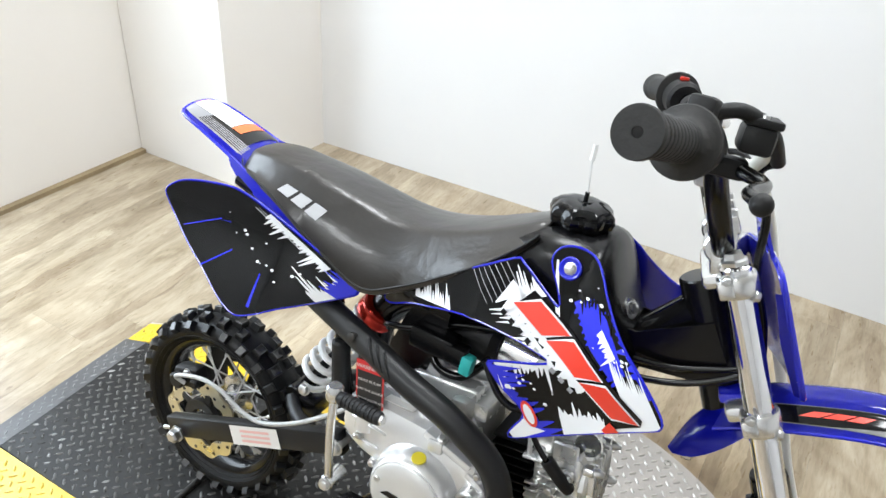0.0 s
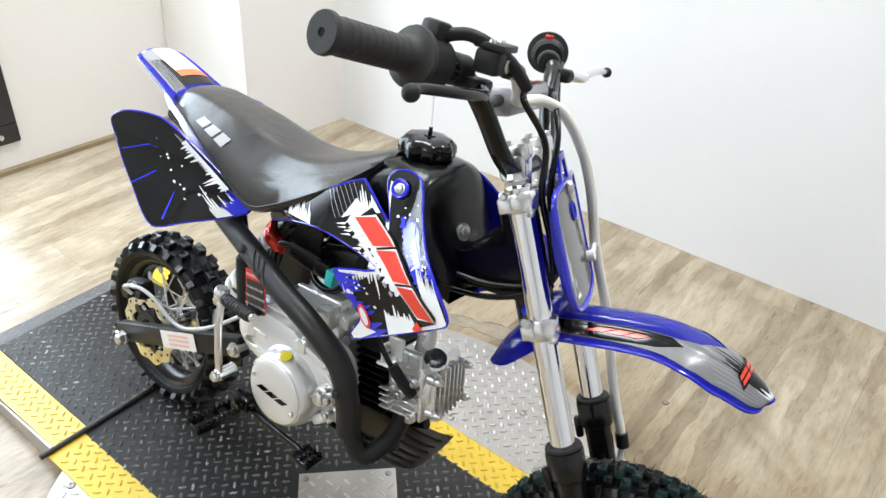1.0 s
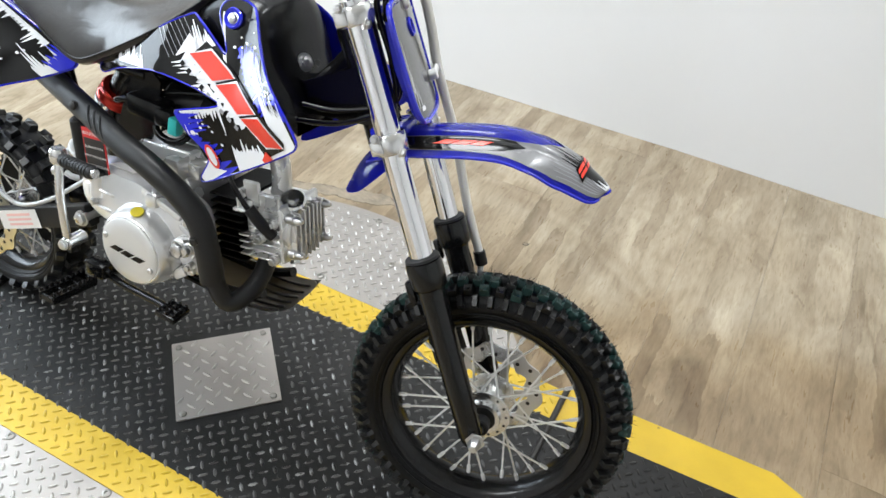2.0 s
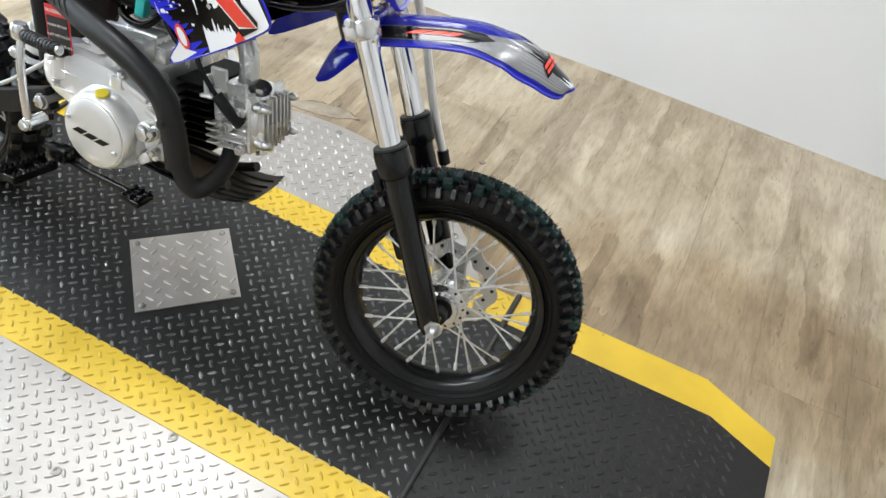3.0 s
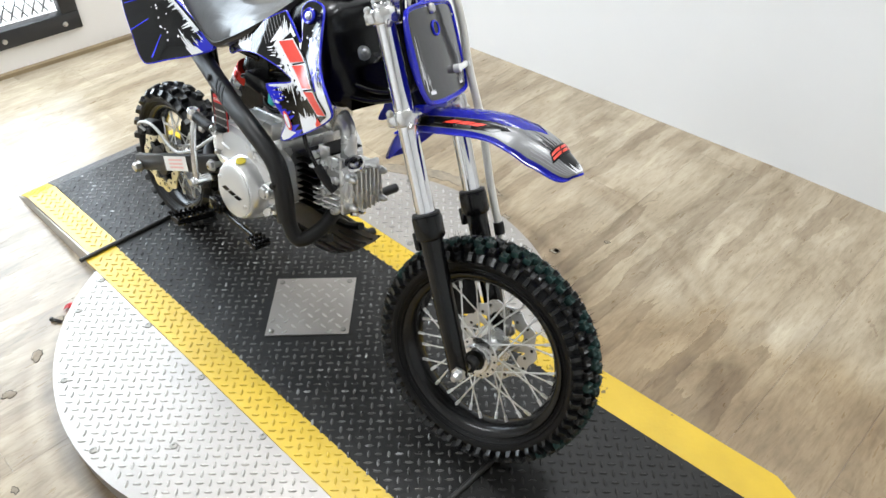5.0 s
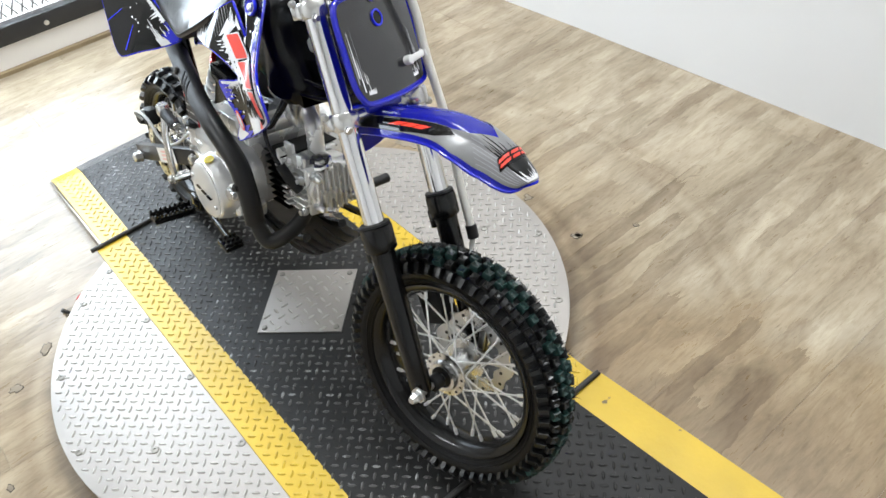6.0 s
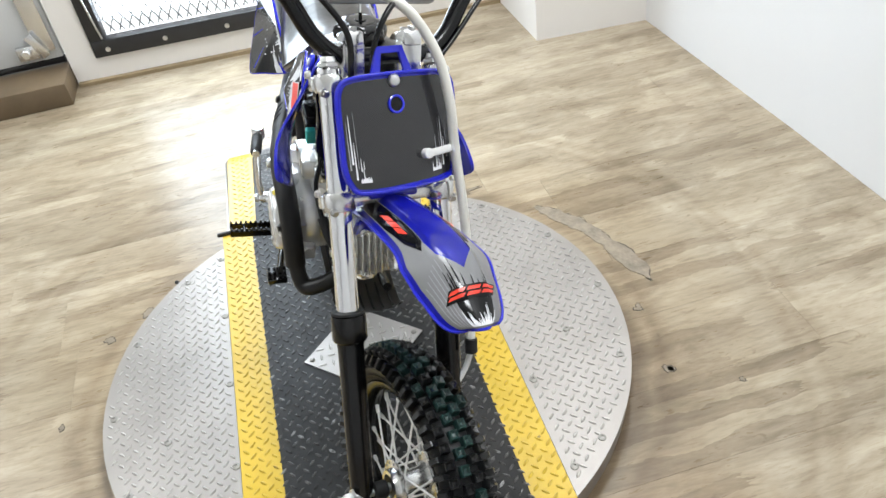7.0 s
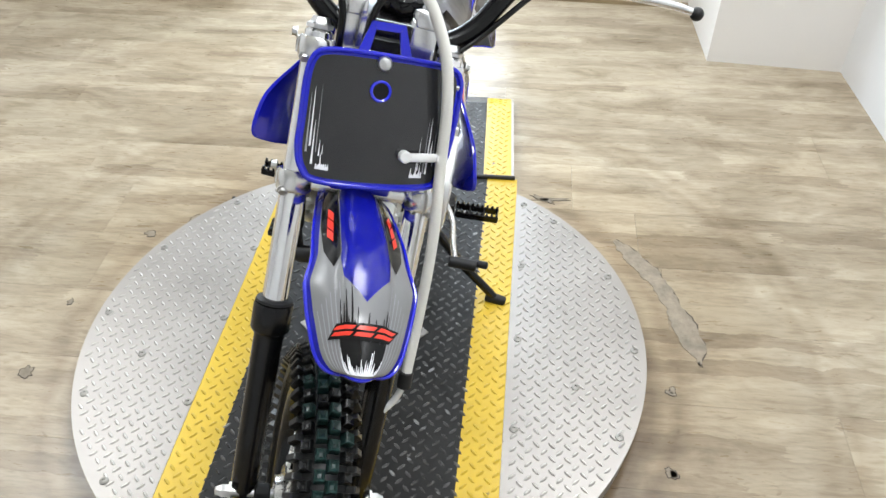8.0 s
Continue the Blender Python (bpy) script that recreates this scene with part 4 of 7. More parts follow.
# triple clamps
for z, nm, w, thick in ((0.571, "lower_clamp", 0.020, 0.024), (0.704, "upper_clamp", 0.021, 0.022)):
    bm = bmesh.new()
    rot = Matrix.Rotation(radians(-27.3), 4, "Y")
    for sg in (-1, 1):
        p = fk(z, 0.073 * sg)
        lathe(bm, [(0.0152, -thick / 2), (0.0188, -thick / 2), (0.0200, -thick / 2 + 0.002), (0.0200, thick / 2 - 0.002), (0.0188, thick / 2), (0.0152, thick / 2)], Matrix.Translation(p) @ rot, 28)
        box(bm, (0.016, 0.014, 0.018), Matrix.Translation(p) @ rot @ Matrix.Translation((-0.012, 0.015 * sg, 0)), 0.003)
    box(bm, (0.040, 0.118, thick * 0.75), Matrix.Translation(fk(z, 0, -0.014)) @ rot, 0.006)
    cl = part(nm, steered(bm), "alloy", bike, "bright alloy triple clamp")
    for sg in (-1, 1):
        p = fk(z, 0.073 * sg)
        for o_, d_, r_ in ((V(-0.014, 0.022 * sg, 0.006), (0, sg, 0), 0.0045), (V(0.016, 0.012 * sg, -0.004), (1, 0, 0), 0.005)):
            part("clamp_bolt", steered(hexbolt(bmesh.new(), p + o_, d_, r_, 0.006)), "bolt", cl)
# fork caps, stem nut
for sg in (-1, 1):
    part("fork_cap", steered(lathe(bmesh.new(), [(0.0145, 0), (0.0145, 0.004), (0.011, 0.006), (0.009, 0.012), (0, 0.012)], along(fk(0.7225, 0.073 * sg), fk(0.76, 0.073 * sg)), 6)), "bolt", bike)
    # bar risers
    bm = bmesh.new()
    a = fk(0.712, 0.040 * sg, -0.012)
    b = V(0.198, 0.040 * sg, 0.738)
    box(bm, (0.030, 0.026, (b - a).length + 0.02), along(a, b) @ Matrix.Translation((0, 0, (b - a).length / 2)), 0.004)
    cyl(bm, (0.197, 0.027 * sg, 0.728), (0.197, 0.053 * sg, 0.728), 0.0160, 20, 0.002)
    ri = part("bar_riser", steered(bm), "alloy", bike, "bright alloy bar clamp")
    part("clamp_cap", steered(box(bmesh.new(), (0.032, 0.026, 0.020), Matrix.Translation((0.1945, 0.040 * sg, 0.7490)) @ Matrix.Rotation(radians(-27), 4, "Y"), 0.004)), "alloy", ri)
    for dx in (-0.010, 0.010):
        part("clamp_bolt", steered(cyl(bmesh.new(), (0.191 + dx, 0.040 * sg, 0.756 + dx * 0.5), (0.188 + dx, 0.040 * sg, 0.763 + dx * 0.5), 0.0048, 10, 0.001)), "bolt", ri)

# handlebar
half_bar = [(0.197, 0.0, 0.728), (0.197, 0.048, 0.728), (0.195, 0.070, 0.733), (0.185, 0.096, 0.754), (0.166, 0.125, 0.796), (0.154, 0.158, 0.824), (0.138, 0.192, 0.837), (0.085, 0.336, 0.855)]
R_ = [V(x, -y, z) for x, y, z in half_bar]
L_ = [V(x, y, z) for x, y, z in half_bar[:-1]] + [V(0.092, 0.336, 0.838)]
part("handlebar", barred(tube(bmesh.new(), smooth_path(R_[::-1] + L_[1:], 8), 0.0112, 16)), "frame", bike, "black tubular handlebar")
pad = part("bar_pad", barred(box(bmesh.new(), (0.034, 0.150, 0.034), Matrix.Translation((0.163, 0, 0.802)) @ Matrix.Rotation(-0.2, 4, "Y"), 0.008)), "g_lightgrey", bike, "silver grey crossbar pad")
part("pad_label", barred(box(bmesh.new(), (0.026, 0.05, 0.001), Matrix.Translation((0.160, 0.03, 0.8217)) @ Matrix.Rotation(-0.2, 4, "Y"))), "pink", pad)
part("crossbar", barred(cyl(bmesh.new(), (0.163, -0.125, 0.803), (0.163, 0.125, 0.803), 0.007, 12)), "frame", bike)
for sg in (-1, 1):
    end, root = V(0.085, -0.336, 0.855) if sg < 0 else V(0.092, 0.336, 0.838), V(0.122, 0.228 * sg, 0.842)
    d = (end - root).normalized()
    ln = (end - root).length
    pr = [(0.0115, -0.001), (0.029, 0.0), (0.030, 0.003), (0.029, 0.006), (0.021, 0.009), (0.0175, 0.014)]
    for q in range(9):
        g = 0.018 + (ln - 0.034) * q / 9
        pr += [(0.0168, g), (0.0168, g + 0.0052), (0.0161, g + 0.0060), (0.0161, g + 0.0068)]
    pr += [(0.0172, ln - 0.008), (0.0190, ln - 0.005), (0.0190, ln - 0.001), (0.0182, ln + 0.001), (0.0042, ln + 0.001), (0.0038, ln - 0.004), (0, ln - 0.004)]
    part("grip", barred(lathe(bmesh.new(), pr, along(root, end), 28)), "grip", bike, "dull black rubber grip with a round flange")
# throttle housing and front brake master cylinder, right
u = (V(0.085, -0.336, 0.855) - V(0.122, -0.228, 0.842)).normalized()
root = V(0.122, -0.228, 0.842)
bm = bmesh.new()
cyl(bm, root - u * 0.034, root - u * 0.002, 0.0245, 24, 0.003)
box(bm, (0.024, 0.03, 0.024), along(root - u * 0.018, root) @ Matrix.Translation((0, 0.024, 0)), 0.005)
th = part("throttle_housing", barred(bm), "soft_black", bike)
bm = bmesh.new()
tube(bm, smooth_path([root - u * 0.02 + V(0.0, 0, 0.022), root - u * 0.03 + V(0.026, 0.004, 0.034), root - u * 0.055 + V(0.05, 0.01, 0.022), root - u * 0.085 + V(0.058, 0.015, 0.0)], 6), 0.0065, 12, radii=None)
part("cable_boot", barred(bm), "soft_black", th)
bm = bmesh.new()
mc = V(0.178, -0.172, 0.852)
box(bm, (0.028, 0.038, 0.024), Matrix.Translation(mc), 0.005)
box(bm, (0.032, 0.043, 0.007), Matrix.Translation(mc + V(0, 0, 0.0150)), 0.002)
cyl(bm, mc + V(0.008, 0.02, -0.006), mc + V(0.012, 0.055, -0.01), 0.009, 14, 0.002)
cyl(bm, root - u * 0.075, root - u * 0.05, 0.0165, 18, 0.002)
ms = part("brake_master_cylinder", barred(bm), "soft_black", bike)
for dy in (-0.014, 0.014):
    part("screw", barred(lathe(bmesh.new(), [(0.004, 0), (0.0035, 0.0025), (0, 0.003)], Matrix.Translation(mc + V(0, dy, 0.0184)), 10)), "bolt", ms)
part("sight_glass", barred(lathe(bmesh.new(), [(0.008, 0), (0.0075, 0.002), (0, 0.002)], Matrix.Translation(mc + V(0.0142, 0.006, 0.0)) @ Matrix.Rotation(radians(90), 4, "Y"), 16)), "bolt", ms)
for sg, m1, m2 in ((-1, "frame", "soft_black"), (1, "alloy", "soft_black")):
    r0 = V(0.122, 0.228 * sg, 0.842)
    uu = V(u.x, u.y * -sg, u.z)
    base = r0 - uu * 0.055 + V(0.036, 0, -0.012)
    pts = [base, base + uu * 0.03 + V(0.022, 0, -0.004), base + uu * 0.08 + V(0.034, 0, -0.006), base + uu * 0.14 + V(0.046 + 0.010 * sg, 0, -0.010), base + uu * 0.168 + V(0.061 + 0.010 * sg, 0, -0.014)]
    pp = smooth_path(pts, 5)
    k = len(pp)
    lv = part("brake_lever" if sg < 0 else "clutch_lever", barred(tube(bmesh.new(), pp, 0.006, 12, radii=[0.0066 - 0.0024 * i / k for i in range(k)])), m1, bike, ("black" if sg < 0 else "silver") + " hand lever")
    bm = bmesh.new()
    bmesh.ops.create_uvsphere(bm, u_segments=14, v_segments=10, radius=0.0080, matrix=Matrix.Translation(pp[-1]))
    part("lever_ball", barred(bm), m2, lv)
    bm = bmesh.new()
    box(bm, (0.032, 0.024, 0.018), Matrix.Translation(base + V(-0.012, -0.01 * sg, 0)), 0.004)
    cyl(bm, r0 - uu * 0.068, r0 - uu * 0.052, 0.0155, 18, 0.002)
    part("lever_perch", barred(bm), "soft_black", lv)
# kill switch, left
rl = V(0.122, 0.228, 0.842)
ul = V(u.x, -u.y, u.z)
bm = bmesh.new()
cyl(bm, rl - ul * 0.030, rl - ul * 0.003, 0.0235, 22, 0.004)
ks = part("kill_switch", barred(bm), "soft_black", bike, "black switch housing with a red button")
part("button", barred(box(bmesh.new(), (0.012, 0.012, 0.006), Matrix.Translation(rl - ul * 0.016 + V(-0.004, 0, 0.0245)), 0.002)), "red", ks, "red push button")

# cables and hose at the bars
hose = smooth_path([(0.226, -0.125, 0.858), (0.214, -0.092, 0.832), (0.199, -0.06, 0.815), (0.201, -0.01, 0.811), (0.215, 0.03, 0.792), (0.236, 0.063, 0.744), (0.256, 0.078, 0.69), (0.277, 0.085, 0.625), (0.315, 0.095, 0.537), (0.350, 0.098, 0.445), (0.387, 0.098, 0.37)], 7)
part("brake_hose", tube(bmesh.new(), hose, 0.0066, 12), "sleeve", bike, "white sleeved brake hose")
for pts, r, nm in (
        ([root - u * 0.085 + V(0.058, 0.015, 0.0), V(0.200, -0.105, 0.815), V(0.226, -0.066, 0.770), V(0.236, -0.058, 0.712), V(0.262, -0.050, 0.655), V(0.268, -0.042, 0.605), V(0.20, -0.030, 0.560), V(0.10, -0.02, 0.545)], 0.0040, "throttle_cable"),
        ([rl - ul * 0.05 + V(0.02, 0, 0), V(0.180, 0.10, 0.805), V(0.200, 0.02, 0.812), V(0.228, -0.026, 0.775), V(0.240, -0.034, 0.708), V(0.266, -0.036, 0.650), V(0.268, -0.030, 0.605), V(0.20, -0.022, 0.575), V(0.15, -0.02, 0.57)], 0.0038, "switch_cable"),
        ([rl - ul * 0.02 + V(0.012, 0, 0.01), V(0.172, 0.150, 0.800), V(0.198, 0.100, 0.748), V(0.216, 0.060, 0.712), V(0.205, 0.04, 0.66), V(0.15, 0.03, 0.60)], 0.0034, "clutch_cable")):
    part(nm, barred(tube(bmesh.new(), smooth_path(pts, 7), r, 12)), "frame", bike)
part("hose_end", cyl(bmesh.new(), V(0.382, 0.098, 0.381), V(0.391, 0.098, 0.361), 0.009, 14, 0.001), "soft_black", bike)
part("lower_hose", tube(bmesh.new(), smooth_path([(0.389, 0.098, 0.366), (0.395, 0.09, 0.335), (0.405, 0.07, 0.305), (0.400, 0.06, 0.28)], 6), 0.0045, 10), "clear", bike)

# ---- number plate
NP = Matrix((V(0, 1, 0), -RAKE, V(0, 1, 0).cross(-RAKE))).transposed().to_4x4()
NP.translation = fk(0.647, 0, 0.027)
NP = NP @ Matrix.Rotation(radians(3.0), 4, "Z") @ Matrix.Translation((0, 0, 0.010)) @ Matrix.Rotation(radians(7.0), 4, "Y")


def np_at(u_, v_, off=0.0):
    # u across to the left of the machine, v up, bowed a little
    return STEER @ (NP @ V(u_ * 1.15, v_ * 1.05, off - 1.2 * u_ * u_))


NP_OUT = round2([(-0.066, 0.058), (-0.054, 0.067), (-0.02, 0.0695), (0.03, 0.069), (0.068, 0.066), (0.081, 0.055), (0.083, 0.030), (0.080, -0.02), (0.073, -0.052), (0.060, -0.066), (0.0, -0.070), (-0.052, -0.068), (-0.066, -0.057), (-0.072, -0.035), (-0.0715, 0.0), (-0.0705, 0.038)], 4)
plate = part("number_plate", sheet(bmesh.new(), NP_OUT, lambda a, b: np_at(a, b), 0.02, back=lambda a, b: np_at(a, b, -0.003)), "blue", bike, "blue front number plate with dark decal")
part("plate_rim", tube(bmesh.new(), [np_at(a * 0.985, b * 0.985, 0.0008) for a, b in NP_OUT], 0.0028, 8, True), "blue", plate)
bm = bmesh.new()
wing = [(-0.069, 0.050), (-0.0715, 0.025), (-0.072, 0.0), (-0.0722, -0.028), (-0.069, -0.050), (-0.060, -0.062)]
vs = [[bm.verts.new(np_at(a + 0.006 * k, b, -0.002 - 0.010 * k * (1 - 0.5 * abs(b) / 0.07))) for a, b in wing] for k in (0.0, 0.5, 1.0)]
for ra, rb in zip(vs, vs[1:]):
    for i in range(len(wing) - 1):
        bm.faces.new((ra[i], ra[i + 1], rb[i + 1], rb[i]))
bmesh.ops.solidify(bm, geom=bm.faces[:], thickness=0.002)
part("side_flange", bm, "blue", plate)
dec = inset(NP_OUT, 0.0062)
part("decal", sheet(bmesh.new(), dec, lambda a, b: np_at(a, b, 0.0008), 0.02), "plate_dark", plate, "dark grey plain decal")
rng = random.Random(5)
for sg in (-1, 1):
    for i in range(6):
        x = sg * (0.0625 - 0.0030 * i)
        y0 = -0.050 + rng.uniform(0, 0.02)
        ln = rng.uniform(0.02, 0.075) * (1 if i < 4 else 0.5)
        w = rng.uniform(0.0004, 0.0011)
        st = [(x - w, y0), (x + w, y0), (x + w * 0.2, y0 + ln), (x - w * 0.2, y0 + ln * 0.9)]
        pieces("streak", sheet(bmesh.new(), st, lambda a, b: np_at(a, b, 0.0012), 0.02), "g_white" if i % 3 else "g_lightgrey", plate)
    blot = spikes((sg * 0.053, -0.052), (sg * 0.040, -0.053), (0.0, 1.0), 5, 0.003, 0.016, rng, 0.002)
    pieces("streak", sheet(bmesh.new(), blot, lambda a, b: np_at(a, b, 0.0014), 0.02), "g_white", plate)
bm = bmesh.new()
for quad in ([(-0.027, 0.066), (-0.016, 0.066), (-0.0115, 0.092), (-0.016, 0.100)], [(0.016, 0.066), (0.027, 0.066), (0.016, 0.100), (0.0115, 0.092)], [(-0.0112, 0.092), (0.0112, 0.092), (0.0156, 0.100), (-0.0156, 0.100)]):
    sheet(bm, quad, lambda a, b: np_at(a, b, 0.001), 0.02, back=lambda a, b: np_at(a, b, -0.003))
part("mounting_tab", bm, "blue", plate)
part("plate_screw", lathe(bmesh.new(), [(0.0085, 0), (0.0085, 0.002), (0.0065, 0.005), (0.003, 0.006), (0, 0.006)], STEER @ NP @ Matrix.Translation((0, 0.063, 0.0012)), 16), "bolt", plate)
part("plate_hole", lathe(bmesh.new(), [(0.0088, 0.0), (0.0118, 0.0), (0.0118, 0.0022), (0.0105, 0.003), (0.0088, 0.0022)], STEER @ NP @ Matrix.Translation((0, 0.034, 0.0006)), 24, True), "g_blue", plate)
part("hole_shadow", lathe(bmesh.new(), [(0, 0.0012), (0.0088, 0.0012), (0.0088, 0.0)], STEER @ NP @ Matrix.Translation((0, 0.034, 0.0006)), 24), "g_black", plate)
bm = bmesh.new()
box(bm, (0.044, 0.010, 0.005), STEER @ NP @ Matrix.Translation((0.056, -0.032, 0.007)) @ Matrix.Rotation(0.08, 4, "Z"), 0.003)
cyl(bm, STEER @ (NP @ V(0.036, -0.033, 0.0)), STEER @ (NP @ V(0.036, -0.033, 0.011)), 0.0068, 16, 0.001)
cyl(bm, STEER @ (NP @ V(0.078, -0.031, 0.0)), STEER @ (NP @ V(0.078, -0.031, 0.012)), 0.0068, 16, 0.001)
part("hose_clip", bm, "spring", plate, "white plastic hose clip")

# ---- front mudguard
FS = [(0.262, 0.556, 0.038), (0.295, 0.571, 0.043), (0.34, 0.584, 0.047), (0.385, 0.595, 0.050), (0.420, 0.600, 0.051), (0.440, 0.600, 0.054), (0.458, 0.599, 0.057), (0.480, 0.596, 0.054), (0.504, 0.589, 0.049), (0.526, 0.578, 0.043), (0.540, 0.570, 0.035), (0.547, 0.565, 0.026), (0.550, 0.562, 0.014)]
FP = smooth_path(FS, 4)


def fender_at(s, t, off=0.0):
    """s: 0 at the fork to 1 at the tip; t: -1 right edge to 1 left edge."""
    k = max(0.0, min(0.9999, s)) * (len(FP) - 1)
    i = int(k)
    p = FP[i].lerp(FP[min(i + 1, len(FP) - 1)], k - i)
    w = p.z
    a = abs(t)
    ridge = 0.008 * max(0.0, 1 - s / 0.72) ** 0.5 if s < 0.72 else 0.0
    rr = ridge * max(0.0, min(1.0, (0.52 - a) / 0.12))
    drop = between([(0.0, 0.028), (0.42, 0.023), (0.53, 0.024), (0.62, 0.029), (0.80, 0.020), (1.0, 0.006)], s) * a ** 2.3
    return STEER @ V(p.x - 0.01 * a * a, t * w, p.y + rr - drop + off)


def grid_skin(f, ns, nt, thick, s0=0.0, s1=1.0, t0=-1.0, t1=1.0):
    bm = bmesh.new()
    vs = [[bm.verts.new(f(s0 + (s1 - s0) * i / ns, t0 + (t1 - t0) * j / nt)) for j in range(nt + 1)] for i in range(ns + 1)]
    for i in range(ns):
        for j in range(nt):
            bm.faces.new((vs[i][j], vs[i + 1][j], vs[i + 1][j + 1], vs[i][j + 1]))
    if thick:
        bmesh.ops.solidify(bm, geom=bm.faces[:], thickness=thick)
    return bm


fend = part("front_mudguard", grid_skin(fender_at, 36, 24, 0.0032), "blue", bike, "blue front mudguard with grey streaked decals")
edge = [fender_at(i / 30, -1) for i in range(31)] + [fender_at(1, -1 + 2 * i / 8) for i in range(1, 8)] + [fender_at(1 - i / 30, 1) for i in range(31)]
part("rolled_edge", tube(bmesh.new(), edge, 0.0020, 8), "blue", fend)
# decals: grey field towards the tip, dark flanks, streaks, plain red marks
f_on = lambda o: (lambda s, t: fender_at(s, t, o))
part("decal", sheet(bmesh.new(), [(0.60, 0.0), (0.50, -0.40), (0.38, -0.48), (0.06, -0.5), (0.05, -0.86), (0.5, -0.92), (0.965, -0.86), (0.965, 0.86), (0.5, 0.92), (0.05, 0.86), (0.06, 0.5), (0.38, 0.48), (0.50, 0.40)], f_on(0.0010), 0.035), "g_grey", fend, "grey streaked decal")
for sg in (-1, 1):
    part("decal", sheet(bmesh.new(), [(0.055, sg * 0.515), (0.36, sg * 0.495), (0.43, sg * 0.58), (0.33, sg * 0.80), (0.22, sg * 0.87), (0.05, sg * 0.86)], f_on(0.0016), 0.035), "g_black", fend)
    for q in blocks((0.165, sg * 0.68), (0.285, sg * 0.69), 0.12, 0.16 * -sg):
        part("mark", sheet(bmesh.new(), q, f_on(0.0024), 0.03), "g_red", fend, "plain red printed mark")
    for i in range(6):
        t = sg * (0.46 + 0.075 * i)
        s0 = 0.52 + 0.02 * i
        pieces("streak", sheet(bmesh.new(), [(s0, t), (0.93 - 0.01 * i, t * 0.9), (0.93 - 0.01 * i, t * 0.9 + sg * 0.03), (s0, t + sg * 0.012)], f_on(0.0017), 0.04), "g_lightgrey", fend)
rng = random.Random(8)
pieces("splash", sheet(bmesh.new(), spikes((0.74, -0.50), (0.74, 0.50), (-1, 0), 13, 0.05, 0.21, rng, 0.17), f_on(0.0018), 0.035, keep=[(0.45, -0.8), (0.92, -0.8), (0.92, 0.8), (0.45, 0.8)]), "g_black", fend)
pieces("splash", sheet(bmesh.new(), spikes((0.935, -0.52), (0.935, 0.52), (-1, 0), 12, 0.07, 0.17, rng, 0.0), f_on(0.0022), 0.035), "g_white", fend)
for q in blocks((0.70, -0.66), (0.70, 0.66), 0.036, 0.07, n=1, gap=0.04, grow=0.007):
    part("mark", sheet(bmesh.new(), q, f_on(0.0029), 0.02), "g_black", fend)
for ds in (-0.0095, 0.0095):
    for q in blocks((0.70 + ds, -0.64 - ds * 2.7), (0.70 + ds, 0.64 - ds * 2.7), 0.0125, 0.09, gap=0.16):
        part("mark", sheet(bmesh.new(), q, f_on(0.0036), 0.02), "g_red", fend, "plain red printed mark")
# rear half of the mudguard, behind the fork
RS = smooth_path([(0.270, 0.562, 0.036), (0.252, 0.542, 0.042), (0.234, 0.513, 0.038), (0.225, 0.487, 0.025), (0.220, 0.470, 0.008)], 4)


def rear_fender(s, t, off=0.0):
    k = min(0.9999, s) * (len(RS) - 1)
    i = int(k)
    p = RS[i].lerp(RS[i + 1], k - i)
    return STEER @ V(p.x + 0.030 * t * t * p.z / 0.040 + off, t * p.z, p.y - 0.012 * t * t * p.z / 0.040)


part("mudguard_tail", grid_skin(rear_fender, 12, 12, 0.003), "blue", fend)
bm = bmesh.new()
box(bm, (0.05, 0.07, 0.012), Matrix.Translation((0.272, 0, 0.571)) @ Matrix.Rotation(radians(-20), 4, "Y"), 0.004)
part("mudguard_mount", steered(bm), "blue", fend)

# ---- tank
def section_loft(stations, prof, cap=True):
    """stations: x and the values that prof turns into a right-half outline (y, z) from top to bottom."""
    bm = bmesh.new()
    rings = []
    for st in stations:
        half = prof(*st[1:])
        pts = [V(st[0], -y, z) for y, z in half] + [V(st[0], y, z) for y, z in reversed(half) if y > 1e-6]
        rings.append([bm.verts.new(p) for p in pts])
    for a, b in zip(rings, rings[1:]):
        ring_faces(bm, a, b)
    if cap:
        bm.faces.new(rings[0])
        bm.faces.new(rings[-1])
    return bm


def dense(rows, n=4):
    """Smooth in-between rows."""
    k, out = len(rows), []
    for i in range(k - 1):
        p = [rows[max(i - 1, 0)], rows[i], rows[i + 1], rows[min(i + 2, k - 1)]]
        for s in range(n):
            t = s / n
            out.append(tuple(0.5 * (2 * b + (c - a) * t + (2 * a - 5 * b + 4 * c - d) * t * t + (3 * b - a - 3 * c + d) * t ** 3) for a, b, c, d in zip(*p)))
    return out + [tuple(rows[-1])]


def tank_prof(top, w, bot, wb):
    return [(0.0, top), (w * 0.45, top - 0.001), (w * 0.75, top - 0.008), (w * 0.93, top - 0.022), (w, top - 0.045), (w * 0.99, (top + bot) / 2), (wb, bot + 0.012), (wb * 0.85, bot), (0.0, bot)]


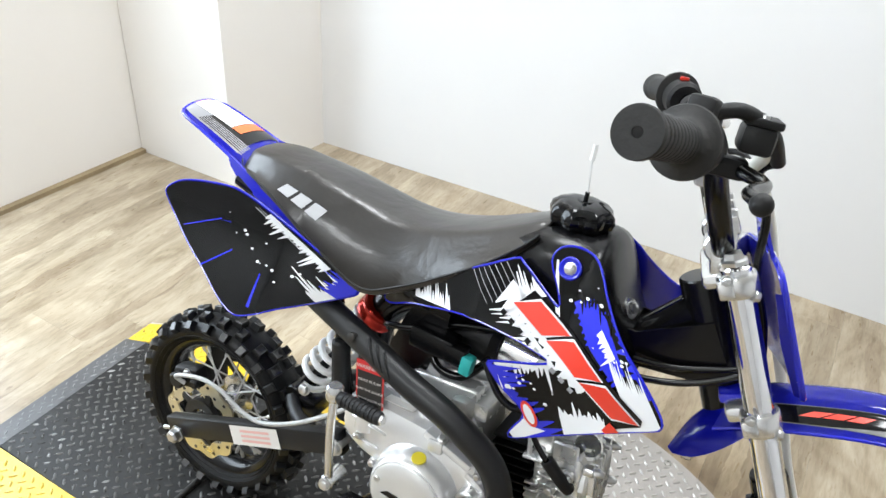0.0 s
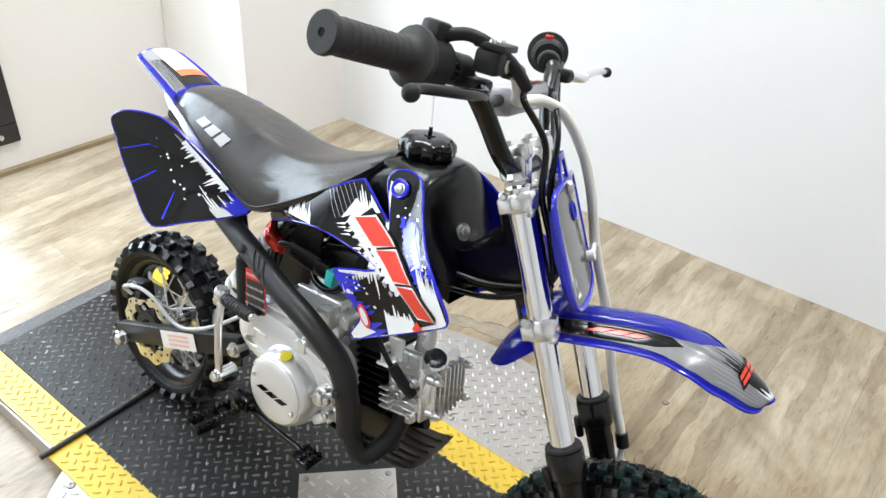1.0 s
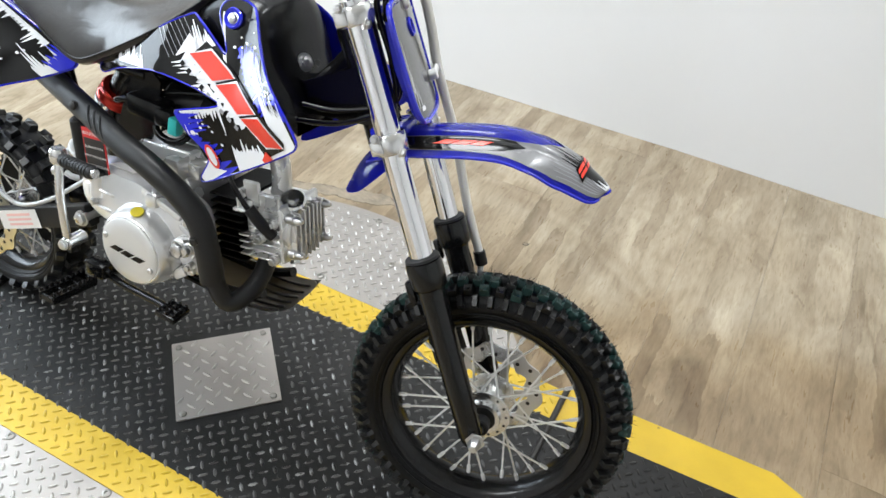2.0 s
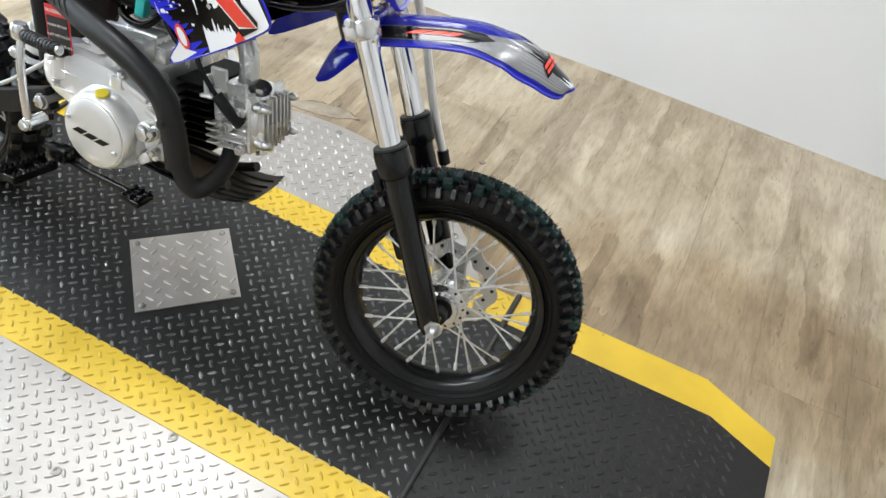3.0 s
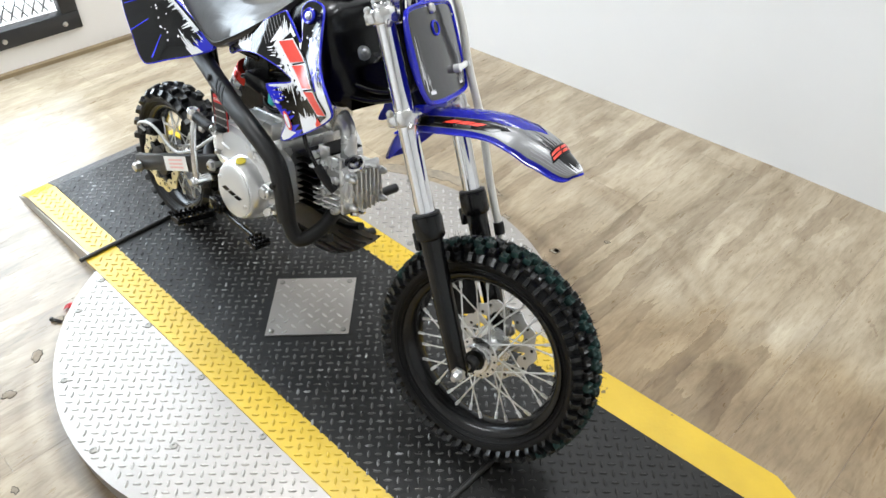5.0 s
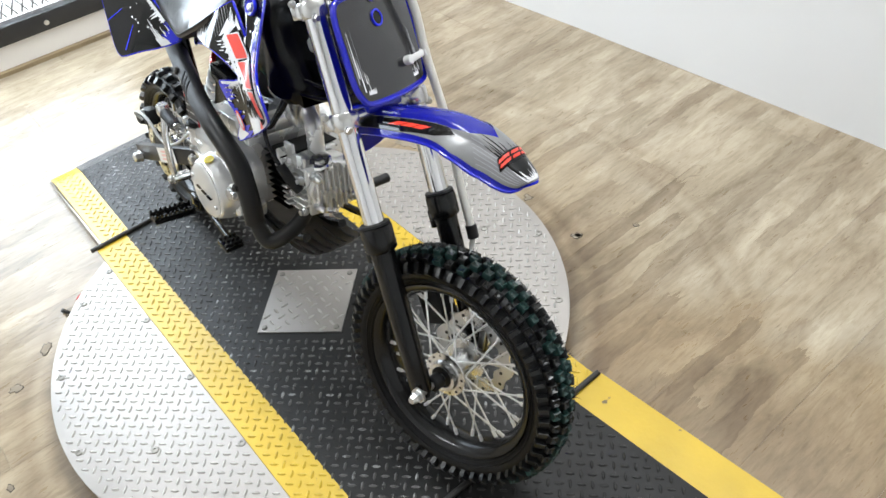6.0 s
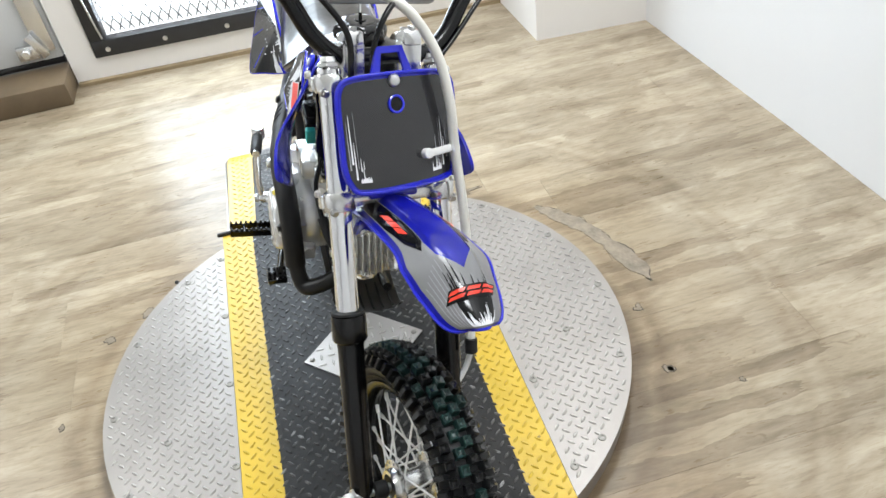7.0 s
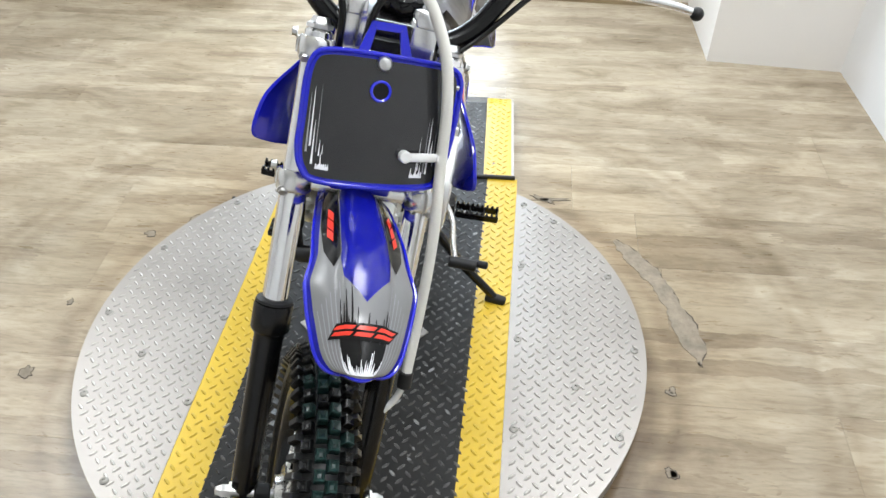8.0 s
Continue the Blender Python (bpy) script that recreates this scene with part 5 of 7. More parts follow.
tank_rows = dense([(-0.040, 0.635, 0.045, 0.585, 0.040), (-0.025, 0.660, 0.058, 0.565, 0.055), (0.005, 0.678, 0.066, 0.555, 0.062), (0.040, 0.688, 0.070, 0.548, 0.066), (0.074, 0.689, 0.071, 0.545, 0.067), (0.097, 0.682, 0.074, 0.538, 0.076), (0.113, 0.656, 0.074, 0.534, 0.078), (0.129, 0.619, 0.070, 0.532, 0.076), (0.146, 0.593, 0.064, 0.534, 0.068), (0.158, 0.576, 0.052, 0.540, 0.054)])
tank = part("fuel_tank", section_loft(tank_rows, tank_prof), "plastic", bike, "black plastic fuel tank")
bm = bmesh.new()
CAP = Matrix.Translation((0.047, 0, 0.6885))
n = 60
pr = [(0.033, 0.0), (0.037, 0.002), (0.039, 0.010), (0.0375, 0.018), (0.030, 0.025), (0.020, 0.0275), (0.009, 0.0275), (0.008, 0.029)]
rings = []
for r, h in pr:
    k = 1.0 if h < 0.02 else 0.45 if h < 0.026 else 0
    rings.append([bm.verts.new(CAP @ V((r + 0.0028 * k * (math.cos(8 * 6.28319 * j / n) ** 3 - 0.5)) * math.cos(6.28319 * j / n), (r + 0.0028 * k * (math.cos(8 * 6.28319 * j / n) ** 3 - 0.5)) * math.sin(6.28319 * j / n), h)) for j in range(n)])
for a, b in zip(rings, rings[1:]):
    ring_faces(bm, a, b)
bm.faces.new(rings[-1])
cap = part("filler_cap", bm, "g_black", bike, "black lobed filler cap")
part("vent_nipple", cyl(bmesh.new(), (0.047, 0, 0.717), (0.047, 0, 0.727), 0.0028, 10), "plastic", cap)
bm = bmesh.new()
tube(bm, smooth_path([(0.047, 0, 0.724), (0.045, 0, 0.745), (0.042, 0.0, 0.768)], 5), 0.0012, 8)
tube(bm, [(0.0425, 0.0, 0.764), (0.0425, 0.002, 0.775), (0.0415, 0.003, 0.782)], 0.0032, 8)
part("vent_tube", bm, "clear", cap, "clear plastic vent tube")
bm = bmesh.new()
hexbolt(bm, (0.134, -0.012, 0.615), (0.85, -0.25, 0.45), 0.007, 0.006)
lathe(bm, [(0.012, 0), (0.012, 0.002), (0, 0.002)], along((0.1325, -0.0115, 0.614), (0.188, -0.03, 0.647)), 18)
part("tank_bolt", bm, "bolt", tank)


# ---- tank shrouds with their printed graphics
def shroud_y(x, z, flare):
    y = 0.116 - 0.44 * max(0.0, z - 0.565) * (1 - 0.85 * min(1.0, max(0.0, x - 0.09) / 0.10))
    y += 0.10 * max(0.0, x - 0.10) + 1.1 * max(0.0, x - 0.12) ** 2
    y -= 0.30 * max(0.0, -0.02 - x)
    f = min(1.0, max(0.0, (x - 0.08) / 0.10))
    y += flare * f * f * (3 - 2 * f) * math.exp(-((z - 0.605) / 0.045) ** 2)
    return y


SH = round2([(-0.150, 0.545), (-0.100, 0.586), (-0.045, 0.622), (0.005, 0.653), (0.018, 0.652), (0.050, 0.634), (0.072, 0.623), (0.064, 0.640), (0.047, 0.664), (0.052, 0.680), (0.072, 0.686), (0.092, 0.682), (0.106, 0.671), (0.122, 0.652), (0.150, 0.627), (0.186, 0.606), (0.212, 0.582), (0.218, 0.567), (0.206, 0.553), (0.170, 0.525), (0.126, 0.494), (0.066, 0.456), (0.059, 0.463), (0.070, 0.493), (0.038, 0.513), (0.014, 0.535), (0.030, 0.545), (0.082, 0.566), (0.056, 0.574), (0.025, 0.577), (-0.03, 0.577), (-0.100, 0.556), (-0.142, 0.535)], 3)


def on_shroud(sg, off):
    drop_ = 0.012 if sg > 0 else 0.0
    tuck, flare = (-0.005, 0.002) if sg > 0 else (0.0, 0.013)
    return lambda a, b: V(a, sg * (shroud_y(a, b, flare) + off + tuck), b - drop_)


for sg in (-1, 1):
    sh = part("tank_shroud", sheet(bmesh.new(), SH, on_shroud(sg, 0.0), 0.016, back=on_shroud(sg, -0.003)), "blue", bike, "blue tank shroud with black, white and red graphics" if sg < 0 else "blue tank shroud")
    part("rolled_edge", tube(bmesh.new(), [on_shroud(sg, 0.0)(a, b) for a, b in SH], 0.0013, 8, True), "blue", sh)
    rng = random.Random(21)
    lay = lambda poly, mt, o, lab="": pieces("decal", sheet(bmesh.new(), poly, on_shroud(sg, o), 0.010, keep=SHK), mt, sh, lab)
    SHK = inset(SH, 0.0010)
    # black field, then blue, white and grey brush strokes
    lay([(-0.16, 0.52), (-0.16, 0.60), (0.0, 0.67), (0.06, 0.70), (0.12, 0.70), (0.24, 0.60), (0.24, 0.53), (0.06, 0.44), (0.0, 0.53)], "g_black", 0.0008)
    lay(spikes((0.008, 0.540), (0.106, 0.474), (0.75, 0.5), 9, 0.008, 0.026, rng, 0.03), "g_blue", 0.0012)
    lay(spikes((0.092, 0.632), (0.165, 0.588), (-0.5, -0.75), 9, 0.006, 0.030, rng, 0.0), "g_blue", 0.0012)
    lay(spikes((0.118, 0.652), (0.200, 0.592), (-0.6, -0.6), 9, 0.002, 0.012, rng, 0.03), "g_blue", 0.0013)
    lay(spikes((0.125, 0.622), (0.150, 0.606), (-0.5, -0.8), 4, 0.004, 0.016, rng, 0.004), "g_white", 0.0017)
    lay(spikes((0.022, 0.540), (0.088, 0.566), (0.42, -0.8), 9, 0.006, 0.038, rng, 0.01), "g_white", 0.0014)
    lay([(0.058, 0.462), (0.072, 0.492), (0.082, 0.482), (0.100, 0.484), (0.068, 0.455)], "g_white", 0.0014)
    lay(spikes((0.110, 0.512), (0.196, 0.548), (-0.45, 0.8), 11, 0.004, 0.022, rng, 0.05), "g_white", 0.0015)
    lay(spikes((0.158, 0.588), (0.200, 0.588), (-0.62, 0.72), 8, 0.010, 0.034, rng, 0.07), "g_white", 0.0016)
    lay(spikes((-0.102, 0.566), (-0.048, 0.574), (-0.45, 0.9), 9, 0.010, 0.036, rng, 0.0), "g_white", 0.0014)
    lay(spikes((0.018, 0.604), (0.090, 0.562), (-0.8, -0.30), 10, 0.008, 0.030, rng, 0.006), "g_white", 0.0013)
    lay([(0.052, 0.668), (0.0545, 0.668), (0.066, 0.640), (0.078, 0.614), (0.074, 0.612), (0.060, 0.640)], "g_white", 0.0018)
    lay([(0.086, 0.634), (0.104, 0.648), (0.128, 0.636), (0.168, 0.600), (0.152, 0.586), (0.120, 0.602)], "g_blue", 0.00125)
    lay(spikes((0.086, 0.648), (0.128, 0.650), (0.45, -0.8), 6, 0.010, 0.036, rng, 0.02), "g_black", 0.0018)
    lay(spikes((0.100, 0.660), (0.122, 0.648), (-0.35, -0.9), 6, 0.004, 0.018, rng, 0.004), "g_black", 0.0017)
    for i in range(7):
        s = rng.uniform(0.0025, 0.005)
        cx, cz = rng.uniform(0.03, 0.085), rng.uniform(0.478, 0.53)
        lay([(cx + s * math.cos(q), cz + s * 0.7 * math.sin(q)) for q in [k * 0.785 for k in range(8)]], "g_white" if i % 2 else "g_blue", 0.0021)
    lay(spikes((0.026, 0.540), (0.068, 0.484), (0.85, 0.30), 7, 0.006, 0.034, rng, 0.004), "g_blue", 0.00205)
    # flung drops
    for cx0, cz0, sx, sz, k in ((-0.085, 0.600, 0.03, 0.012, 9), (0.150, 0.612, 0.03, 0.012, 10), (0.075, 0.528, 0.03, 0.02, 8), (0.100, 0.640, 0.02, 0.02, 6)):
        for i in range(k):
            s = rng.uniform(0.0006, 0.0019)
            cx, cz = cx0 + rng.uniform(-sx, sx), cz0 + rng.uniform(-sz, sz)
            lay([(cx + 1.5 * s * math.cos(q), cz + s * math.sin(q)) for q in [j * 1.047 for j in range(6)]], "g_white", 0.0022)
    # fine hatching on the rear blade
    for i in range(7):
        q = -0.040 + 0.0062 * i
        lay([(q, 0.628 + 0.55 * (q + 0.04)), (q + 0.0014, 0.628 + 0.55 * (q + 0.04)), (q + 0.034, 0.600 + 0.55 * (q + 0.04)), (q + 0.0328, 0.600 + 0.55 * (q + 0.04))], "g_lightgrey", 0.0018)
    # the maker's mark as plain slanted blocks: black outline, white line, red fill
    A_, B_ = (0.034, 0.6190), (0.184, 0.5480)
    lay(spikes((0.006, 0.619), (0.128, 0.553), (-0.45, -0.9), 9, 0.003, 0.018, rng, 0.016), "g_white", 0.0022)
    lay(spikes((0.026, 0.622), (0.052, 0.634), (-0.62, 0.80), 5, 0.008, 0.030, rng, 0.006), "g_white", 0.0022)
    lay([(0.027, 0.613), (0.041, 0.631), (0.198, 0.563), (0.198, 0.554), (0.165, 0.527), (0.152, 0.548)], "g_black", 0.0024)
    for mt, o, g in (("g_white", 0.0029, 0.0018), ("g_red", 0.0034, 0.0)):
        for q in blocks(A_, B_, 0.0225, 0.20, 3, 0.13, g):
            lay(q, mt, o, "plain red printed mark" if mt == "g_red" else "")
    lay([(0.166, 0.538), (0.180, 0.532), (0.172, 0.519), (0.160, 0.524)], "g_red", 0.0034)
    # small line of print beside it
    for i in range(9):
        a = Vector((0.013, 0.600)).lerp(Vector((0.118, 0.548)), i / 8.5)
        d = Vector((0.105, -0.052)).normalized()
        w = Vector((0.052, 0.105)).normalized()
        lay([tuple(a - w * 0.0028), tuple(a + d * 0.0065 - w * 0.0028), tuple(a + d * 0.0065 + w * 0.0028), tuple(a + w * 0.0028)], "g_black" if i < 4 else "g_lightgrey", 0.0026)
    # oval badge
    o = [(0.077 + 0.017 * math.cos(k * 0.393) * 0.62 + 0.008 * math.sin(k * 0.393) * 0.8, 0.497 - 0.017 * math.cos(k * 0.393) * 0.78 + 0.008 * math.sin(k * 0.393) * 0.6) for k in range(16)]
    lay(o, "g_red", 0.0028, "red oval badge")
    o = [(0.077 + 0.013 * math.cos(k * 0.393) * 0.62 + 0.005 * math.sin(k * 0.393) * 0.8, 0.497 - 0.013 * math.cos(k * 0.393) * 0.78 + 0.005 * math.sin(k * 0.393) * 0.6) for k in range(16)]
    lay(o, "g_white", 0.0032)
    bz = on_shroud(sg, 0.002)(0.070, 0.664)
    part("collar", lathe(bmesh.new(), [(0.006, 0.0), (0.0125, 0.0), (0.013, 0.003), (0.0115, 0.005), (0.0085, 0.003), (0.006, 0.002)], along(bz, bz + V(0, sg, 0.35)), 22), "g_blue", sh)
    b = bmesh.new()
    hexbolt(b, bz + V(0, sg * 0.0012, 0), (0, sg, 0.35), 0.006, 0.005)
    part("shroud_bolt", b, "bolt", sh)

# ---- seat
def seat_prof(top, tw, w, low):
    h = top - low
    return [(0.0, top), (tw * 0.75, top - 0.0012), (tw * 1.06, top - 0.0045), (tw * 1.16, top - 0.0085), (tw + (w - tw) * 0.52, top - 0.012 - h * 0.16), (tw + (w - tw) * 0.78, top - 0.012 - h * 0.38), (w, low + 0.010), (w * 0.985, low + 0.001), (w * 0.9, low - 0.003), (0.0, low - 0.003)]


seat_rows = dense([(-0.428, 0.636, 0.018, 0.040, 0.622), (-0.418, 0.645, 0.028, 0.052, 0.616), (-0.385, 0.650, 0.034, 0.064, 0.612), (-0.34, 0.648, 0.036, 0.076, 0.602), (-0.28, 0.643, 0.038, 0.086, 0.576), (-0.22, 0.634, 0.040, 0.093, 0.550), (-0.175, 0.628, 0.042, 0.097, 0.540), (-0.13, 0.631, 0.043, 0.097, 0.560), (-0.08, 0.645, 0.042, 0.091, 0.590), (-0.03, 0.667, 0.038, 0.080, 0.625), (0.005, 0.684, 0.032, 0.066, 0.655), (0.020, 0.690, 0.026, 0.054, 0.672)])
seat = part("seat", section_loft(seat_rows, seat_prof), "vinyl", bike, "dark grey vinyl seat")
bm = bmesh.new()
seam = []
for st in seat_rows[4:]:
    w, low = st[3], st[4]
    seam.append(V(st[0], -w - 0.0005, low + 0.008))
tube(bm, seam, 0.0016, 6)
part("piping", bm, "soft_black", seat)


def on_seat(a, b):
    # a along x, b: 0 at the crease, 1 at the bottom edge
    k = min(range(len(seat_rows)), key=lambda i: abs(seat_rows[i][0] - a))
    j = min(max(k + (1 if a > seat_rows[k][0] else -1), 0), len(seat_rows) - 1)
    d = seat_rows[j][0] - seat_rows[k][0]
    t = 0 if abs(d) < 1e-9 else (a - seat_rows[k][0]) / d
    v = [p + (q - p) * t for p, q in zip(seat_rows[k], seat_rows[j])]
    pts = seat_prof(*v[1:])[3:7]
    s = min(0.999, max(0.0, b)) * 3
    i = int(s)
    y = pts[i][0] + (pts[i + 1][0] - pts[i][0]) * (s - i)
    z = pts[i][1] + (pts[i + 1][1] - pts[i][1]) * (s - i)
    return V(a, -y - 0.0012, z + 0.0008)


for i in range(3):
    x0 = -0.342 + 0.0262 * i
    part("mark", sheet(bmesh.new(), [(x0, 0.68), (x0 + 0.021, 0.68), (x0 + 0.030, 0.36), (x0 + 0.009, 0.36)], on_seat, 0.006), "seatlogo", seat, "plain light grey printed mark")

# ---- side number panels
def panel_y(x, z):
    return 0.092 - 0.10 * max(0.0, (x + 0.30)) + 0.08 * max(0, -0.30 - x) + 0.006 * math.sin(max(0, min(1, (z - 0.44) / 0.17)) * 3.1416) + 0.62 * max(0.0, 0.57 - z) ** 2 / (max(0.0, 0.57 - z) + 0.03) * min(1.0, max(0.0, (-0.2 - x) / 0.1))


PO = round2([(-0.496, 0.572), (-0.485, 0.592), (-0.455, 0.605), (-0.4, 0.614), (-0.37, 0.612), (-0.32, 0.597), (-0.245, 0.568), (-0.192, 0.546), (-0.185, 0.536), (-0.196, 0.524), (-0.247, 0.499), (-0.282, 0.485), (-0.316, 0.469), (-0.336, 0.465), (-0.364, 0.476), (-0.402, 0.501), (-0.452, 0.533)], 4)


def on_panel(sg, off):
    return lambda a, b: V(a, sg * (panel_y(a, b) + off), b)


for sg in (-1, 1):
    sp = part("side_panel", sheet(bmesh.new(), PO, on_panel(sg, 0.0), 0.011, back=on_panel(sg, -0.003)), "blue", bike, "blue side panel with black and white splashed graphics")
    part("rolled_edge", tube(bmesh.new(), [on_panel(sg, 0.0)(a, b) for a, b in PO], 0.0013, 8, True), "blue", sp)
    PK = inset(PO, 0.0014)
    lay = lambda poly, mt, o: pieces("decal", sheet(bmesh.new(), poly, on_panel(sg, o + 0.0006), 0.009, keep=PK), mt, sp)
    lay([(-0.51, 0.42), (-0.17, 0.42), (-0.17, 0.63), (-0.51, 0.63)], "g_black", 0.0008)
    rng = random.Random(33)
    lay(spikes((-0.330, 0.594), (-0.232, 0.550), (-0.75, -0.55), 12, 0.004, 0.026, rng, 0.006), "g_white", 0.0014)
    lay(spikes((-0.250, 0.512), (-0.196, 0.532), (-0.75, 0.45), 8, 0.006, 0.06, rng, 0.02), "g_white", 0.0015)
    lay(spikes((-0.225, 0.520), (-0.195, 0.560), (-0.8, 0.3), 6, 0.008, 0.03, rng, 0.05), "g_blue", 0.0018)
    for (x0, z0), (x1, z1), w in (((-0.455, 0.545), (-0.40, 0.567), 0.0016), ((-0.410, 0.505), (-0.370, 0.535), 0.0016), ((-0.318, 0.482), (-0.318, 0.520), 0.0024), ((-0.40, 0.567), (-0.385, 0.567), 0.0012)):
        lay([(x0 - w, z0 - w), (x0 + w, z0 - w), (x1 + w * 0.4, z1), (x1 - w * 0.4, z1 + w)], "g_blue", 0.0013)
    for i in range(14):
        t = i / 13
        cx, cz = -0.385 + 0.13 * t + rng.uniform(-0.012, 0.012), 0.570 - 0.055 * t + rng.uniform(-0.014, 0.014)
        s = rng.uniform(0.0006, 0.0020)
        lay([(cx + 1.5 * s * math.cos(q), cz + s * math.sin(q)) for q in [k * 0.785 for k in range(8)]], "g_white", 0.0017)
    for i in range(2):
        lay([(-0.345 - 0.006 * i, 0.600 - 0.001 * i), (-0.343 - 0.006 * i, 0.600), (-0.27, 0.566 - 0.003 * i), (-0.272, 0.565 - 0.003 * i)], "g_lightgrey", 0.0012)

# ---- rear mudguard
TS = smooth_path([(-0.365, 0.620, 0.062), (-0.41, 0.631, 0.057), (-0.46, 0.644, 0.052), (-0.51, 0.655, 0.048), (-0.555, 0.663, 0.044), (-0.572, 0.663, 0.036)], 5)


def tail_at(s, t, off=0.0):
    k = min(0.9999, max(0, s)) * (len(TS) - 1)
    i = int(k)
    p = TS[i].lerp(TS[i + 1], k - i)
    a = abs(t)
    return V(p.x, t * p.z + 0.026 * s, p.y - (0.016 - 0.008 * s) * a ** 2.5 + off)


tail = part("rear_mudguard", grid_skin(tail_at, 20, 14, 0.003), "blue", bike, "blue rear mudguard with grey decal and warning label")
part("rolled_edge", tube(bmesh.new(), [tail_at(i / 20, -1) for i in range(21)] + [tail_at(1, -0.8 + 0.2 * i) for i in range(9)] + [tail_at(1 - i / 20, 1) for i in range(21)], 0.0026, 8), "blue", tail)
for sg in (-1, 1):
    side = lambda o: (lambda a, b: V(a, sg * (0.056 + 0.19 * (a + 0.43) + o), b))
    bow = round2([(-0.440, 0.634), (-0.400, 0.622), (-0.335, 0.600), (-0.262, 0.571), (-0.238, 0.556), (-0.280, 0.561), (-0.355, 0.587), (-0.425, 0.611)], 3)
    part("mudguard_side", sheet(bmesh.new(), bow, side(0.0), 0.012, back=side(-0.003)), "blue", tail)
t_on = lambda o: (lambda a, b: tail_at(a, b, o))
part("decal", sheet(bmesh.new(), [(0.33, -0.82), (0.955, -0.84), (0.98, 0.0), (0.955, 0.84), (0.33, 0.82)], t_on(0.0009), 0.05), "g_lightgrey", tail)
part("decal", sheet(bmesh.new(), [(0.33, -0.80), (0.70, -0.80), (0.55, 0.8), (0.33, 0.8)], t_on(0.0013), 0.05), "g_black", tail)
for i in range(6):
    t = -0.80 + 0.06 * i
    part("streak", sheet(bmesh.new(), [(0.30, t), (0.88 - 0.035 * i, t), (0.88 - 0.035 * i, t + 0.022), (0.30, t + 0.03)], t_on(0.0017), 0.08), "g_lightgrey", tail)
part("warning_label", sheet(bmesh.new(), [(0.50, -0.30), (0.87, -0.40), (0.89, 0.64), (0.50, 0.74)], t_on(0.0021), 0.06), "paper", tail, "white warning label with lines of print")
part("warning_label", sheet(bmesh.new(), [(0.425, -0.28), (0.495, -0.30), (0.495, 0.74), (0.425, 0.75)], t_on(0.0021), 0.06), "orange", tail, "orange label band")
for i in range(8):
    s = 0.535 + 0.036 * i
    part("print_line", sheet(bmesh.new(), [(s, -0.30), (s + 0.005, -0.30), (s + 0.005, 0.50), (s, 0.50)], t_on(0.0025), 0.08), "g_lightgrey", tail)
part("mark", sheet(bmesh.new(), [(0.92 + 0.035 * math.cos(k * 0.524), 0.05 + 0.42 * math.sin(k * 0.524)) for k in range(12)], t_on(0.0017), 0.05), "pink", tail)
part("plug", lathe(bmesh.new(), [(0.008, 0), (0.007, 0.004), (0, 0.005)], along((-0.492, -0.085, 0.54), (-0.6, -0.1, 0.54)), 14), "soft_black", bike)

# ---- frame
bm = bmesh.new()
tube(bm, smooth_path([(0.215, 0, 0.655), (0.16, 0, 0.585), (0.08, 0, 0.540), (-0.03, 0, 0.525), (-0.13, 0, 0.515), (-0.19, 0, 0.46), (-0.20, 0, 0.36), (-0.19, 0, 0.29)], 6), 0.021, 16)
part("backbone", bm, "frame", bike, "gloss black frame backbone")
bm = bmesh.new()
cyl(bm, fk(0.695, 0, -0.036), fk(0.545, 0, -0.036), 0.025, 24, 0.002)
part("head_tube", bm, "frame", bike, "gloss black head tube")
for sg in (-1, 1):
    bm = bmesh.new()
    poly = [(0.225, 0.640), (0.262, 0.580), (0.240, 0.566), (0.13, 0.556), (0.05, 0.570), (0.06, 0.600), (0.15, 0.600)]
    sheet(bm, poly, lambda a, b: V(a, sg * (0.024 + 0.10 * max(0, 0.25 - a)), b), 0.03, back=lambda a, b: V(a, sg * (0.021 + 0.10 * max(0, 0.25 - a)), b))
    part("head_gusset", bm, "frame", bike)
    bm = bmesh.new()
    tube(bm, smooth_path([(-0.10, 0.045 * sg, 0.535), (-0.20, 0.060 * sg, 0.545), (-0.30, 0.062 * sg, 0.575), (-0.42, 0.052 * sg, 0.605)], 5), 0.0095, 12)
    part("seat_rail", bm, "frame", bike)
    bm = bmesh.new()
    tube(bm, smooth_path([(-0.20, 0.050 * sg, 0.335), (-0.215, 0.058 * sg, 0.42), (-0.245, 0.062 * sg, 0.555)], 5), 0.0085, 12)
    part("seat_strut", bm, "frame", bike)
    bm = bmesh.new()
    sheet(bm, round2([(-0.205, 0.33), (-0.165, 0.27), (-0.130, 0.33), (-0.090, 0.44), (-0.07, 0.535), (-0.120, 0.530), (-0.150, 0.45), (-0.175, 0.38)], 3), lambda a, b: V(a, sg * 0.052, b), 0.03, back=lambda a, b: V(a, sg * 0.048, b))
    part("frame_plate", bm, "frame", bike)
